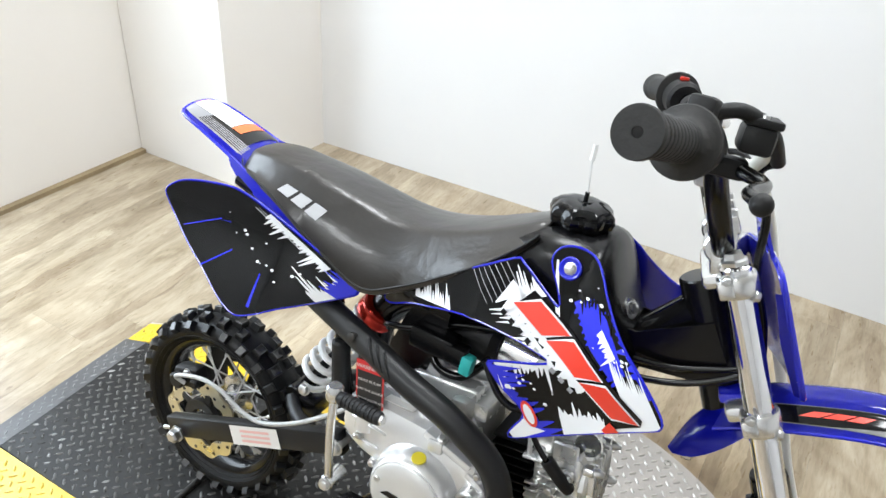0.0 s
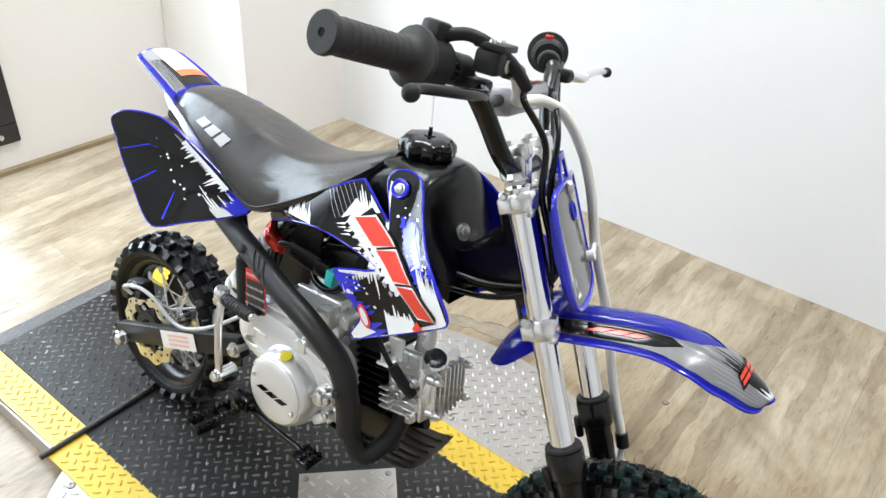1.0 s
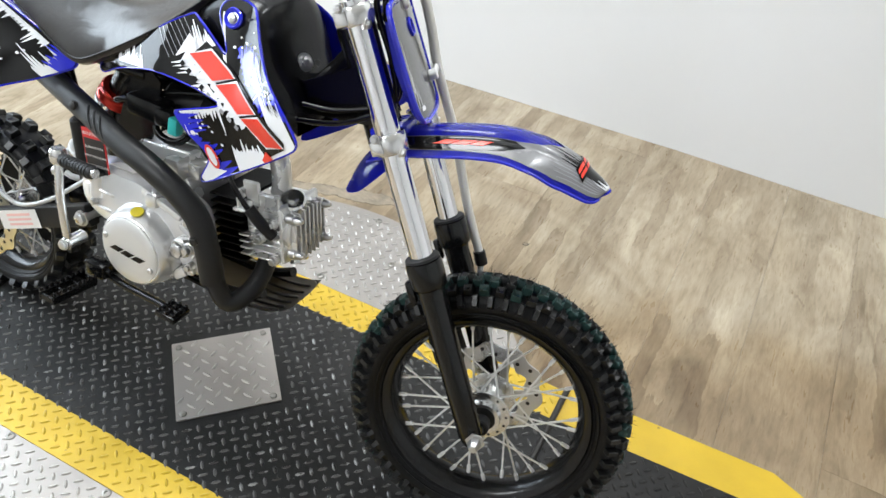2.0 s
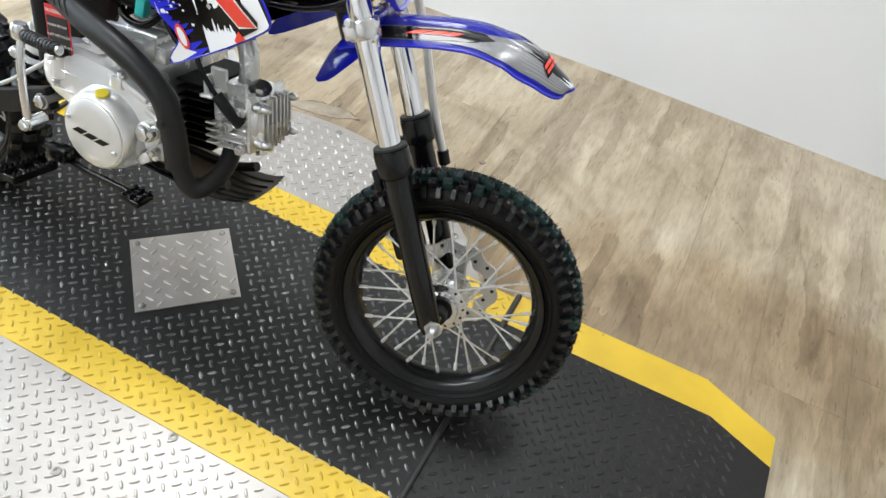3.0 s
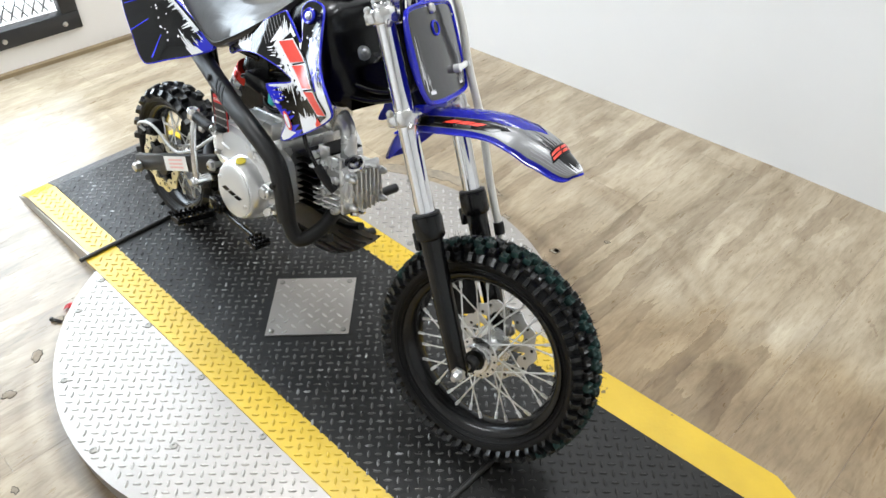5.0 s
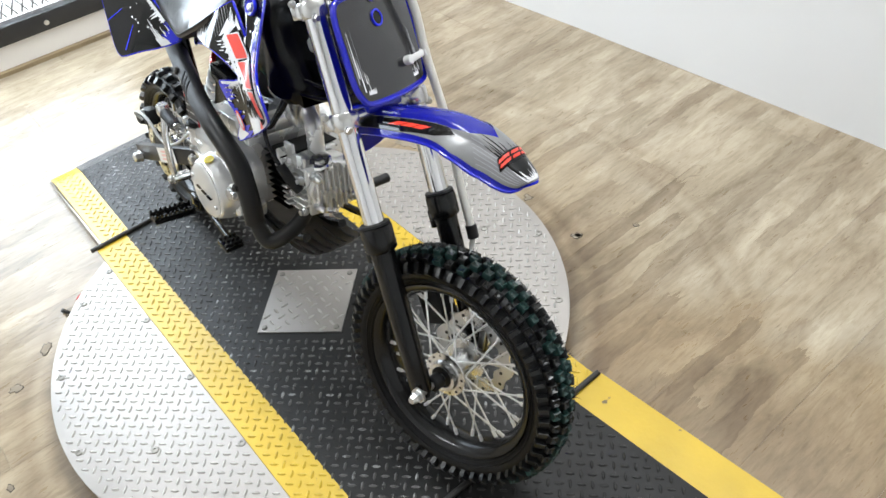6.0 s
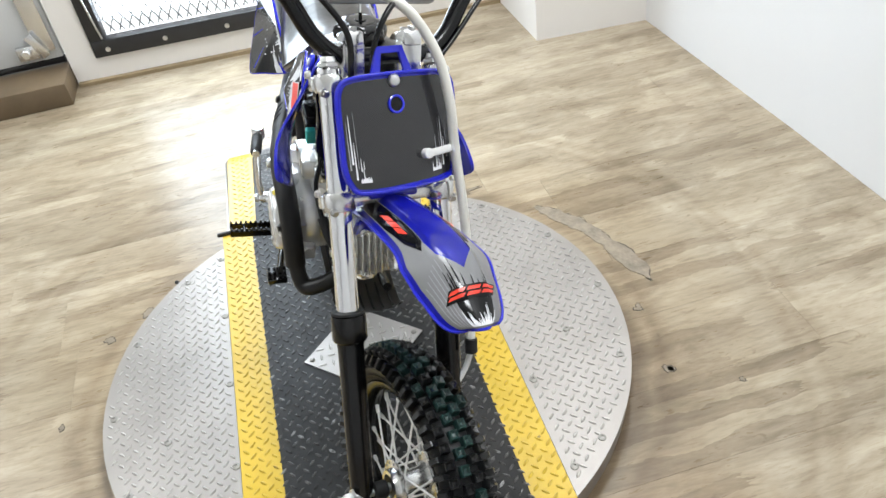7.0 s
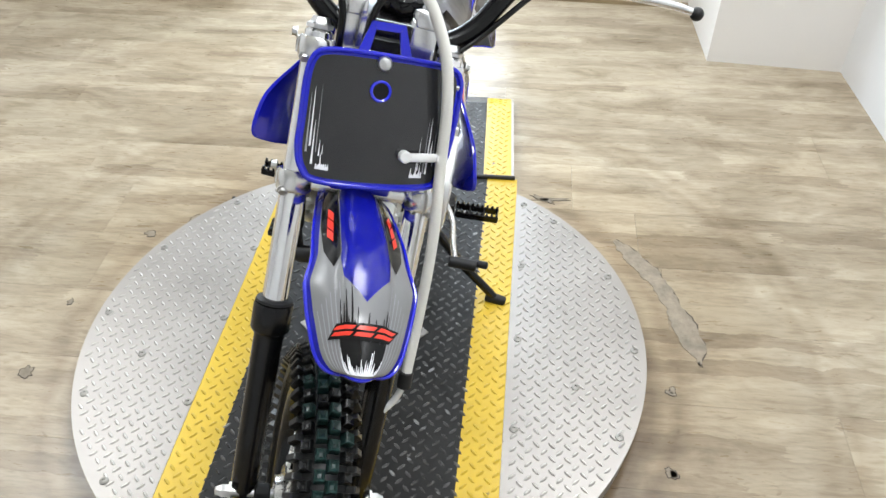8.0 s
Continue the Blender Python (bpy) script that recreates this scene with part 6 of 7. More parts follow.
# ---- swing arm
for sg in (-1, 1):
    bm = bmesh.new()
    a, b = V(-0.175, 0.088 * sg, 0.300), V(-0.490, 0.098 * sg, 0.172)
    m = along(a, b)
    L = (b - a).length
    box(bm, (0.020, 0.036, L), m @ Matrix.Translation((0, 0, L / 2)), 0.004)
    arm = part("swing_arm", bm, "matt_black", bike, "black box-section swing arm")
    part("adjuster_plate", box(bmesh.new(), (0.0035, 0.030, 0.05), m @ Matrix.Translation((-0.0118 * -sg, 0, L - 0.022)) if sg > 0 else m @ Matrix.Translation((-0.0118, 0, L - 0.022)), 0.001, 1), "bolt", arm)
    if sg < 0:
        bm = bmesh.new()
        d = (b - a).normalized()
        n_ = V(0, -1, 0)
        up = d.cross(n_).normalized()
        if up.z < 0:
            up = -up
        c = a + d * 0.155 + V(0, -0.0114, 0)
        pts = [c - d * 0.046 - up * 0.016, c + d * 0.046 - up * 0.016, c + d * 0.046 + up * 0.016, c - d * 0.046 + up * 0.016]
        vs = [bm.verts.new(p + n_ * 0.0012) for p in pts]
        bm.faces.new(vs)
        part("warning_sticker", bm, "paper", arm, "white sticker with faded red print", smooth=False)
        for i in range(3):
            bm = bmesh.new()
            e = c + up * (0.008 - 0.008 * i)
            vs = [bm.verts.new(p + n_ * 0.0018) for p in (e - d * 0.030 - up * 0.002, e + d * 0.026 - up * 0.002, e + d * 0.026 + up * 0.002, e - d * 0.030 + up * 0.002)]
            bm.faces.new(vs)
            part("print_line", bm, "pink", arm, smooth=False)
bm = bmesh.new()
cyl(bm, (RWX, -0.116, RWZ), (RWX, 0.116, RWZ), 0.0055, 14, 0.002)
ax = part("rear_axle", bm, "bolt", bike)
for sg in (-1, 1):
    bm = bmesh.new()
    lathe(bm, [(0, 0.0), (0.014, 0.0), (0.014, 0.003), (0.011, 0.003), (0.011, 0.013), (0.008, 0.016), (0, 0.016)], along((RWX, sg * 0.110, RWZ), (RWX, sg * 0.2, RWZ)), 6)
    part("axle_nut", bm, "bolt", ax)
    part("spacer", cyl(bmesh.new(), (RWX, sg * 0.052, RWZ), (RWX, sg * 0.088, RWZ), 0.012, 16, 0.001), "alloy", ax)
    bm = bmesh.new()
    cyl(bm, (RWX - 0.02, sg * 0.100, RWZ - 0.006), (RWX - 0.040, sg * 0.100, RWZ - 0.014), 0.0035, 10, 0.001)
    part("chain_adjuster", bm, "bolt", ax)
bm = bmesh.new()
cyl(bm, (-0.180, -0.105, 0.298), (-0.180, 0.105, 0.298), 0.008, 14, 0.001)
hexbolt(bm, (-0.180, -0.103, 0.298), (0, -1, 0), 0.010, 0.009)
part("swing_arm_pivot", bm, "bolt", bike)
# rear caliper and hose
bm = bmesh.new()
box(bm, (0.052, 0.030, 0.036), Matrix.Translation((RWX - 0.022, -0.062, RWZ + 0.076)) @ Matrix.Rotation(-0.28, 4, "Y"), 0.009)
cyl(bm, (RWX - 0.03, -0.078, RWZ + 0.074), (RWX - 0.03, -0.090, RWZ + 0.074), 0.014, 18, 0.003)
cyl(bm, (RWX + 0.005, -0.078, RWZ + 0.082), (RWX + 0.005, -0.088, RWZ + 0.082), 0.008, 14, 0.002)
rc_ = part("rear_caliper", bm, "soft_black", bike, "black rear brake caliper")
bm = bmesh.new()
hexbolt(bm, (RWX - 0.012, -0.081, RWZ + 0.094), (0, -1, 0), 0.006, 0.006)
part("banjo_bolt", bm, "bolt", rc_)
part("rear_brake_hose", tube(bmesh.new(), smooth_path([(-0.478, -0.086, 0.250), (-0.490, -0.094, 0.262), (-0.464, -0.100, 0.279), (-0.425, -0.102, 0.291), (-0.386, -0.103, 0.288), (-0.350, -0.103, 0.273), (-0.310, -0.103, 0.271), (-0.250, -0.103, 0.302), (-0.190, -0.100, 0.349), (-0.165, -0.09, 0.372)], 6), 0.0034, 12), "hose_grey", bike, "grey-white braided brake hose")
# ---- shock absorber
SA, SB = V(-0.155, 0, 0.535), V(-0.318, 0, 0.275)
sd = (SB - SA).normalized()
bm = bmesh.new()
L = (SB - SA).length
cyl(bm, SA + sd * 0.012, SA + sd * 0.10, 0.021, 24, 0.003)
cyl(bm, SA + sd * 0.10, SB, 0.0075, 14)
shk = part("shock_absorber", bm, "plastic", bike, "shock absorber with red collar and white spring")
bm = bmesh.new()
lathe(bm, [(0.021, 0), (0.029, 0.001), (0.031, 0.004), (0.029, 0.008), (0.029, 0.012), (0.0315, 0.016), (0.0315, 0.022), (0.027, 0.025), (0.021, 0.026)], along(SA + sd * 0.070, SB), 32)
part("preload_collar", bm, "red", shk, "red anodised collar")
bm = bmesh.new()
pts = []
m = along(SA + sd * 0.098, SB)
for i in range(7 * 16 + 1):
    a = 6.28319 * i / 16
    pts.append(m @ V(0.026 * math.cos(a), 0.026 * math.sin(a), 0.002 + (L - 0.135) * i / 112))
tube(bm, pts, 0.0052, 8)
part("spring", bm, "spring", shk, "white coil spring")
bm = bmesh.new()
cyl(bm, SB + V(0, -0.024, 0), SB + V(0, 0.024, 0), 0.014, 18, 0.002)
box(bm, (0.05, 0.05, 0.03), Matrix.Translation(SB + V(0.02, 0, -0.012)), 0.006)
part("shock_mount", bm, "frame", shk)
bm = bmesh.new()
for y in (-0.045, 0.045):
    tube(bm, smooth_path([(-0.318, y * 0.5, 0.268), (-0.29, y, 0.262), (-0.24, y * 1.7, 0.272)], 4), 0.011, 12)
part("swing_arm_bridge", bm, "matt_black", bike)
bm = bmesh.new()
hexbolt(bm, (-0.262, -0.072, 0.338), (0, -1, 0.2), 0.0075, 0.007)
part("mount_bolt", bm, "bolt", bike)

# ---- rear sprocket and chain, on the left
bm = bmesh.new()
zz, outer, inner = 0.048, [], []
for q in range(88):
    a = 6.28319 * q / 88
    ro = 0.098 + (0.003 if q % 2 else -0.001)
    outer.append((bm.verts.new(AR @ V(ro * math.cos(a), ro * math.sin(a), -zz)), bm.verts.new(AR @ V(ro * math.cos(a), ro * math.sin(a), -zz - 0.004))))
    ri = 0.052 + 0.004 * math.cos(5 * a)
    inner.append((bm.verts.new(AR @ V(ri * math.cos(a), ri * math.sin(a), -zz)), bm.verts.new(AR @ V(ri * math.cos(a), ri * math.sin(a), -zz - 0.004))))
ring_faces(bm, [p[0] for p in outer], [p[0] for p in inner])
ring_faces(bm, [p[1] for p in inner], [p[1] for p in outer])
ring_faces(bm, [p[1] for p in outer], [p[0] for p in outer])
ring_faces(bm, [p[0] for p in inner], [p[1] for p in inner])
for q in range(5):
    m = AR @ Matrix.Rotation(6.28319 * q / 5, 4, "Z") @ Matrix.Translation((0.045, 0, -zz - 0.002))
    box(bm, (0.065, 0.014, 0.004), m, 0.001, 1)
part("rear_sprocket", bm, "rod", bike, "dark steel rear sprocket")

# ---- engine
def flat_case(outline, y0, y1, bevel=0.006):
    """A casting: outline in x, z, from y0 to y1, with a bevelled outer lip at y0."""
    bm = bmesh.new()
    cx = sum(p[0] for p in outline) / len(outline)
    cz = sum(p[1] for p in outline) / len(outline)

    def ring(y, k):
        out = []
        for x, z in outline:
            d = Vector((x - cx, z - cz))
            d = d * (1 - k / max(d.length, 1e-6))
            out.append(bm.verts.new((cx + d.x, y, cz + d.y)))
        return out
    sg = -1 if y0 < y1 else 1
    rs = [ring(y1, 0), ring(y0 - sg * bevel, 0), ring(y0 - sg * bevel * 0.3, bevel * 0.3), ring(y0, bevel)]
    for a, b in zip(rs, rs[1:]):
        ring_faces(bm, a, b)
    bm.faces.new(rs[0])
    bm.faces.new(rs[-1])
    return bm


case = round2([(-0.160, 0.330), (-0.164, 0.368), (-0.128, 0.410), (-0.05, 0.424), (-0.008, 0.422), (0.004, 0.400), (0.012, 0.335), (0.008, 0.285), (-0.03, 0.268), (-0.09, 0.280)], 4)
part("crankcase", flat_case(case, -0.075, 0.085), "cast", bike, "silver cast engine crankcase")
bm = bmesh.new()
box(bm, (0.100, 0.13, 0.036), Matrix.Translation((-0.055, -0.025, 0.428)) @ Matrix.Rotation(-0.10, 4, "Y"), 0.008)
for i in range(3):
    box(bm, (0.090, 0.004, 0.005), Matrix.Translation((-0.053, -0.062 + 0.03 * i, 0.447)) @ Matrix.Rotation(-0.10, 4, "Y"), 0.0015, 1)
box(bm, (0.036, 0.10, 0.026), Matrix.Translation((-0.004, -0.02, 0.430)), 0.006)
part("case_top", bm, "cast", bike, "silver starter cover")
cov = round2([(-0.170, 0.335), (-0.176, 0.376), (-0.152, 0.402), (-0.085, 0.408), (-0.02, 0.404), (0.028, 0.392), (0.044, 0.365), (0.046, 0.325), (0.030, 0.298), (0.000, 0.283), (-0.03, 0.270), (-0.065, 0.270), (-0.100, 0.288), (-0.125, 0.312)], 4)
cv = part("clutch_cover", flat_case(cov, -0.114, -0.070, 0.026), "cover", bike, "silver right engine cover")
# the drum of the clutch and its round lid
CC = V(-0.045, -0.1325, 0.3145)
bm = bmesh.new()
lathe(bm, [(0.066, -0.044), (0.063, -0.022), (0.060, -0.006), (0.056, 0.004), (0.0535, 0.0085), (0.0515, 0.0098), (0.0505, 0.0094), (0.0, 0.0090)], axis_y(*CC), 56)
part("clutch_drum", bm, "cover", cv)
bm = bmesh.new()
lathe(bm, [(0.0503, 0.0088), (0.0500, 0.0112), (0.0482, 0.0128), (0.030, 0.0140), (0, 0.0146)], axis_y(*CC), 56)
rd = part("round_cover", bm, "lid", bike, "round satin silver clutch lid with a dark mark")
for q in blocks((-0.030, -0.001), (0.028, -0.006), 0.0095, 0.28, 3, 0.14):
    part("mark", sheet(bmesh.new(), q, lambda a, b: CC + V(a, -0.0149 + 0.0005 * ((a * a + b * b) / 0.0009), b), 0.012), "g_black", rd, "plain dark mark")
for sx_, sz_ in ((-0.041, 0.013), (0.040, -0.015)):
    part("lid_screw", cyl(bmesh.new(), CC + V(sx_, -0.012, sz_), CC + V(sx_, -0.0165, sz_), 0.0042, 12, 0.001), "bolt", rd)
part("oil_window", lathe(bmesh.new(), [(0.0095, 0), (0.009, 0.001), (0, 0.0012)], along(CC + V(0.004, 0.002, 0.0600), CC + V(0.014, -0.032, 0.178)), 18), "yellow", cv, "round yellow sticker")
# raised ribs and flats of the casting
bm = bmesh.new()
box(bm, (0.052, 0.010, 0.004), Matrix.Translation((-0.126, -0.112, 0.372)) @ Matrix.Rotation(0.12, 4, "Y"), 0.0015, 1)
box(bm, (0.040, 0.010, 0.004), Matrix.Translation((-0.128, -0.112, 0.343)) @ Matrix.Rotation(0.10, 4, "Y"), 0.0015, 1)
box(bm, (0.072, 0.030, 0.012), Matrix.Translation((-0.012, -0.103, 0.392)) @ Matrix.Rotation(0.30, 4, "Y"), 0.004)
box(bm, (0.022, 0.034, 0.020), Matrix.Translation((-0.028, -0.104, 0.392)), 0.005)
box(bm, (0.030, 0.028, 0.010), Matrix.Translation((0.030, -0.100, 0.362)) @ Matrix.Rotation(0.5, 4, "Y"), 0.003)
box(bm, (0.026, 0.030, 0.016), Matrix.Translation((0.020, -0.104, 0.292)) @ Matrix.Rotation(-0.7, 4, "Y"), 0.004)
pieces("casting_rib", bm, "cover", cv)
bm = bmesh.new()
box(bm, (0.044, 0.020, 0.0012), Matrix.Translation((-0.095, -0.0935, 0.4105)) @ Matrix.Rotation(-0.20, 4, "X") @ Matrix.Rotation(-0.03, 4, "Y"), 0.0003, 1)
part("data_plate", bm, "paper", cv)
for x, y, z, d in ((-0.138, -0.111, 0.350, (0, -1, 0)), (-0.138, -0.111, 0.388, (0, -1, 0)), (-0.022, -0.112, 0.402, (0.1, -0.6, 0.9)), (0.034, -0.111, 0.380, (0, -1, 0)), (0.036, -0.111, 0.308, (0, -1, 0)), (0.006, -0.111, 0.288, (0, -1, 0)), (-0.112, -0.111, 0.318, (0, -1, 0))):
    b = bmesh.new()
    p = V(x, y, z)
    cyl(b, p - Vector(d).normalized() * 0.012, p + Vector(d).normalized() * 0.006, 0.0062, 12, 0.001)
    hexbolt(b, p + Vector(d).normalized() * 0.005, d, 0.0046, 0.006)
    part("cover_bolt", b, "bolt", cv)
bm = bmesh.new()
cyl(bm, (-0.136, -0.104, 0.355), (-0.136, -0.104, 0.392), 0.016, 20, 0.003)
part("filler_neck", bm, "cover", cv)
bm = bmesh.new()
cyl(bm, (-0.136, -0.104, 0.392), (-0.136, -0.104, 0.402), 0.0175, 20, 0.003)
part("oil_filler_cap", bm, "soft_black", bike)
for x, z, r in ((0.030, 0.342, 0.013), (0.046, 0.348, 0.008)):
    b = bmesh.new()
    cyl(b, (x, -0.10, z), (x, -0.128, z), r * 1.15, 16, 0.002)
    hexbolt(b, (x, -0.127, z), (0, -1, 0), r * 0.8, 0.010)
    part("sprocket_bolt", b, "bolt", cv)
bm = bmesh.new()
box(bm, (0.030, 0.03, 0.030), Matrix.Translation((0.042, -0.092, 0.306)), 0.008)
cyl(bm, (0.036, -0.10, 0.30), (0.036, -0.115, 0.30), 0.007, 14, 0.002)
part("oil_gallery", bm, "cast", bike)
# left cover
part("left_cover", flat_case(round2([(-0.14, 0.32), (-0.12, 0.40), (-0.03, 0.405), (0.015, 0.37), (0.020, 0.30), (-0.02, 0.27), (-0.11, 0.275)], 4), 0.118, 0.084, 0.01), "cover", bike, "silver left engine cover")
# cylinder: black finned barrel pointing forward, silver finned head
AX = Matrix.Translation((0.027, 0, 0.352)) @ Matrix.Rotation(radians(-8), 4, "Y")
bm = bmesh.new()
box(bm, (0.062, 0.076, 0.076), AX @ Matrix.Translation((0.028, 0, 0)), 0.008)
brl = part("cylinder", bm, "barrel", bike, "black finned cylinder")
for i in range(9):
    part("fin", box(bmesh.new(), (0.056, 0.112, 0.0030), AX @ Matrix.Translation((0.028, 0, -0.048 + 0.012 * i)), 0.001, 1), "barrel", brl)
bm = bmesh.new()
box(bm, (0.060, 0.080, 0.082), AX @ Matrix.Translation((0.090, 0, 0.001)), 0.008)
box(bm, (0.014, 0.094, 0.094), AX @ Matrix.Translation((0.062, 0, 0)), 0.005)
box(bm, (0.010, 0.092, 0.090), AX @ Matrix.Translation((0.112, 0, 0)), 0.006)
hd = part("cylinder_head", bm, "cast", bike, "silver finned cylinder head")
for i in range(6):
    for sy in (-1, 1):
        part("fin", box(bmesh.new(), (0.048, 0.014, 0.0032), AX @ Matrix.Translation((0.086, 0.045 * sy, -0.038 + 0.0115 * i)), 0.001, 1), "cast", hd)
for i in range(4):
    part("fin", box(bmesh.new(), (0.018, 0.014, 0.0036), AX @ Matrix.Translation((0.058, -0.052, -0.034 + 0.0100 * i)), 0.001, 1), "cast", hd)
# end cover: upright fins, shorter towards its sides, and a frame round them
bm = bmesh.new()
lathe(bm, [(0.0, 0.0), (0.047, 0.0), (0.047, 0.006), (0.044, 0.009), (0.0, 0.010)], AX @ Matrix.Translation((0.116, 0, 0)) @ Matrix.Rotation(radians(90), 4, "Y") @ Matrix.Rotation(radians(45), 4, "Z"), 8)
part("end_cover", bm, "cast", hd)
for i in range(8):
    y = -0.0350 + 0.0100 * i
    part("fin", box(bmesh.new(), (0.014, 0.0030, 0.076 - 0.030 * (abs(y) / 0.036) ** 3), AX @ Matrix.Translation((0.1285 - 0.003 * (abs(y) / 0.036) ** 2, y, 0.0)), 0.0012, 1), "cast", hd)
for y in (-0.031, 0.031):
    for z in (-0.027, 0.027):
        b = bmesh.new()
        cyl(b, AX @ V(0.118, y * 1.12, z), AX @ V(0.132, y * 1.12, z), 0.0078, 14, 0.002)
        lathe(b, [(0.0062, 0), (0.0062, 0.007), (0.0045, 0.010), (0.003, 0.013), (0, 0.0135)], along(AX @ V(0.131, y * 1.12, z), AX @ V(0.2, y * 1.12, z)), 8)
        part("head_nut", b, "bolt", hd)
# tappet housings beside the inlet
bm = bmesh.new()
box(bm, (0.028, 0.006, 0.036), AX @ Matrix.Translation((0.064, -0.040, 0.056)), 0.002, 1)
box(bm, (0.006, 0.026, 0.032), AX @ Matrix.Translation((0.052, -0.046, 0.048)), 0.002, 1)
box(bm, (0.030, 0.022, 0.005), AX @ Matrix.Translation((0.060, -0.052, 0.036)), 0.0015, 1)
box(bm, (0.034, 0.006, 0.026), AX @ Matrix.Translation((0.094, -0.041, 0.046)), 0.002, 1)
part("housing_wall", bm, "cast", hd)
for x, z in ((0.104, 0.020), (0.082, -0.006), (0.104, -0.036)):
    b = bmesh.new()
    cyl(b, AX @ V(x, -0.046, z), AX @ V(x, -0.055, z), 0.0075, 14, 0.002)
    hexbolt(b, AX @ V(x, -0.054, z), AX.to_3x3() @ V(0, -1, 0), 0.0056, 0.007)
    part("head_bolt", b, "bolt", hd)
for sgn in (1, -1):
    b = bmesh.new()
    a = AX @ V(0.110, -0.010, 0.038 * sgn)
    d = AX.to_3x3() @ V(0.35, -0.45, 1.0 * sgn)
    cyl(b, a, a + d.normalized() * 0.013, 0.0195, 26, 0.003)
    lathe(b, [(0.0088, 0.013), (0.0082, 0.018), (0, 0.018)], along(a, a + d), 6)
    part("valve_cap", b, "alloy", hd, "polished valve cap")
# intake, carburettor, ignition box
bm = bmesh.new()
tube(bm, smooth_path([AX @ V(0.082, -0.004, 0.040), (0.106, -0.004, 0.425), (0.097, -0.002, 0.462), (0.076, 0.0, 0.482)], 5), 0.0145, 16)
box(bm, (0.040, 0.034, 0.008), AX @ Matrix.Translation((0.082, -0.004, 0.046)), 0.002)
part("intake_pipe", bm, "cast", bike)
bm = bmesh.new()
box(bm, (0.040, 0.05, 0.06), Matrix.Translation((0.062, 0, 0.482)), 0.008)
cyl(bm, (0.062, 0, 0.508), (0.062, 0, 0.530), 0.017, 18, 0.002)
cyl(bm, (0.045, 0, 0.490), (-0.01, 0, 0.495), 0.024, 20, 0.004)
part("carburettor", bm, "alloy", bike, "silver carburettor")
bm = bmesh.new()
cyl(bm, (-0.01, 0.0, 0.495), (-0.09, 0.0, 0.500), 0.034, 24, 0.01)
part("air_filter", bm, "soft_black", bike)
bm = bmesh.new()
box(bm, (0.062, 0.03, 0.030), Matrix.Translation((-0.080, -0.060, 0.498)) @ Matrix.Rotation(0.02, 4, "Y"), 0.004)
box(bm, (0.030, 0.022, 0.026), Matrix.Translation((-0.045, -0.066, 0.496)), 0.004)
cdi = part("ignition_box", bm, "plastic", bike, "black ignition box with a teal plug")
part("plug_connector", box(bmesh.new(), (0.016, 0.016, 0.026), Matrix.Translation((-0.027, -0.070, 0.490)) @ Matrix.Rotation(0.1, 4, "Y"), 0.003), "teal", cdi, "teal plug connector")
for pts, r, mt, nm in (
        ([(-0.01, -0.055, 0.495), (0.02, -0.06, 0.46), (0.05, -0.055, 0.455), (0.06, -0.03, 0.50)], 0.005, "frame", "wire_loom"),
        ([(-0.10, -0.02, 0.50), (-0.08, -0.05, 0.46), (-0.04, -0.05, 0.455), (-0.01, -0.04, 0.49)], 0.0055, "frame", "wire_loom"),
        ([(0.055, -0.06, 0.50), (0.068, -0.075, 0.455), (0.095, -0.072, 0.415), (0.125, -0.062, 0.385)], 0.0038, "frame", "spark_lead"),
        ([(-0.20, 0.04, 0.44), (-0.16, -0.045, 0.48), (-0.10, -0.045, 0.50), (-0.06, -0.04, 0.52), (0.05, -0.03, 0.545)], 0.0045, "frame", "wire_loom"),
        ([(0.10, -0.02, 0.56), (0.09, -0.045, 0.51), (0.07, -0.05, 0.48)], 0.004, "frame", "fuel_line")):
    part(nm, tube(bmesh.new(), smooth_path(pts, 6), r, 10), mt, bike)
bm = bmesh.new()
tube(bm, smooth_path([(0.100, -0.070, 0.410), (0.120, -0.064, 0.388), (0.132, -0.055, 0.372)], 4), 0.0085, 12)
part("plug_cap", bm, "soft_black", bike)

# ---- exhaust: header looping under the head, up into the shielded pipe along the right side
header = smooth_path([(0.104, -0.02, 0.325), (0.113, -0.046, 0.300), (0.114, -0.074, 0.284), (0.104, -0.100, 0.271), (0.092, -0.110, 0.280), (0.080, -0.116, 0.315), (0.068, -0.117, 0.36), (0.049, -0.119, 0.405), (0.005, -0.121, 0.436)], 8)
ex = part("exhaust_header", tube(bmesh.new(), header, 0.0138, 18), "matt_black", bike, "satin black exhaust header")
shield = smooth_path([(0.079, -0.116, 0.305), (0.069, -0.118, 0.36), (0.046, -0.120, 0.408), (-0.013, -0.123, 0.444), (-0.08, -0.114, 0.459), (-0.15, -0.098, 0.473), (-0.21, -0.084, 0.484), (-0.27, -0.070, 0.495), (-0.33, -0.056, 0.507)], 8)
k = len(shield)
hs = part("heat_shield", tube(bmesh.new(), shield, 0.0172, 22), "matt_black", bike, "satin black pipe heat shield with slots")
for i in range(3):
    slash = []
    for q in range(6):
        a = radians(-5 + 15 * q)
        sx_ = -0.128 + 0.014 * i - 0.0045 * q
        slash.append(V(sx_, -0.114 + 0.23 * (-0.08 - sx_) - 0.0168 * math.cos(a), 0.459 + 0.19 * (-0.08 - sx_) + 0.0168 * math.sin(a)))
    part("slot", tube(bmesh.new(), slash, 0.0026, 6), "rubber", hs)
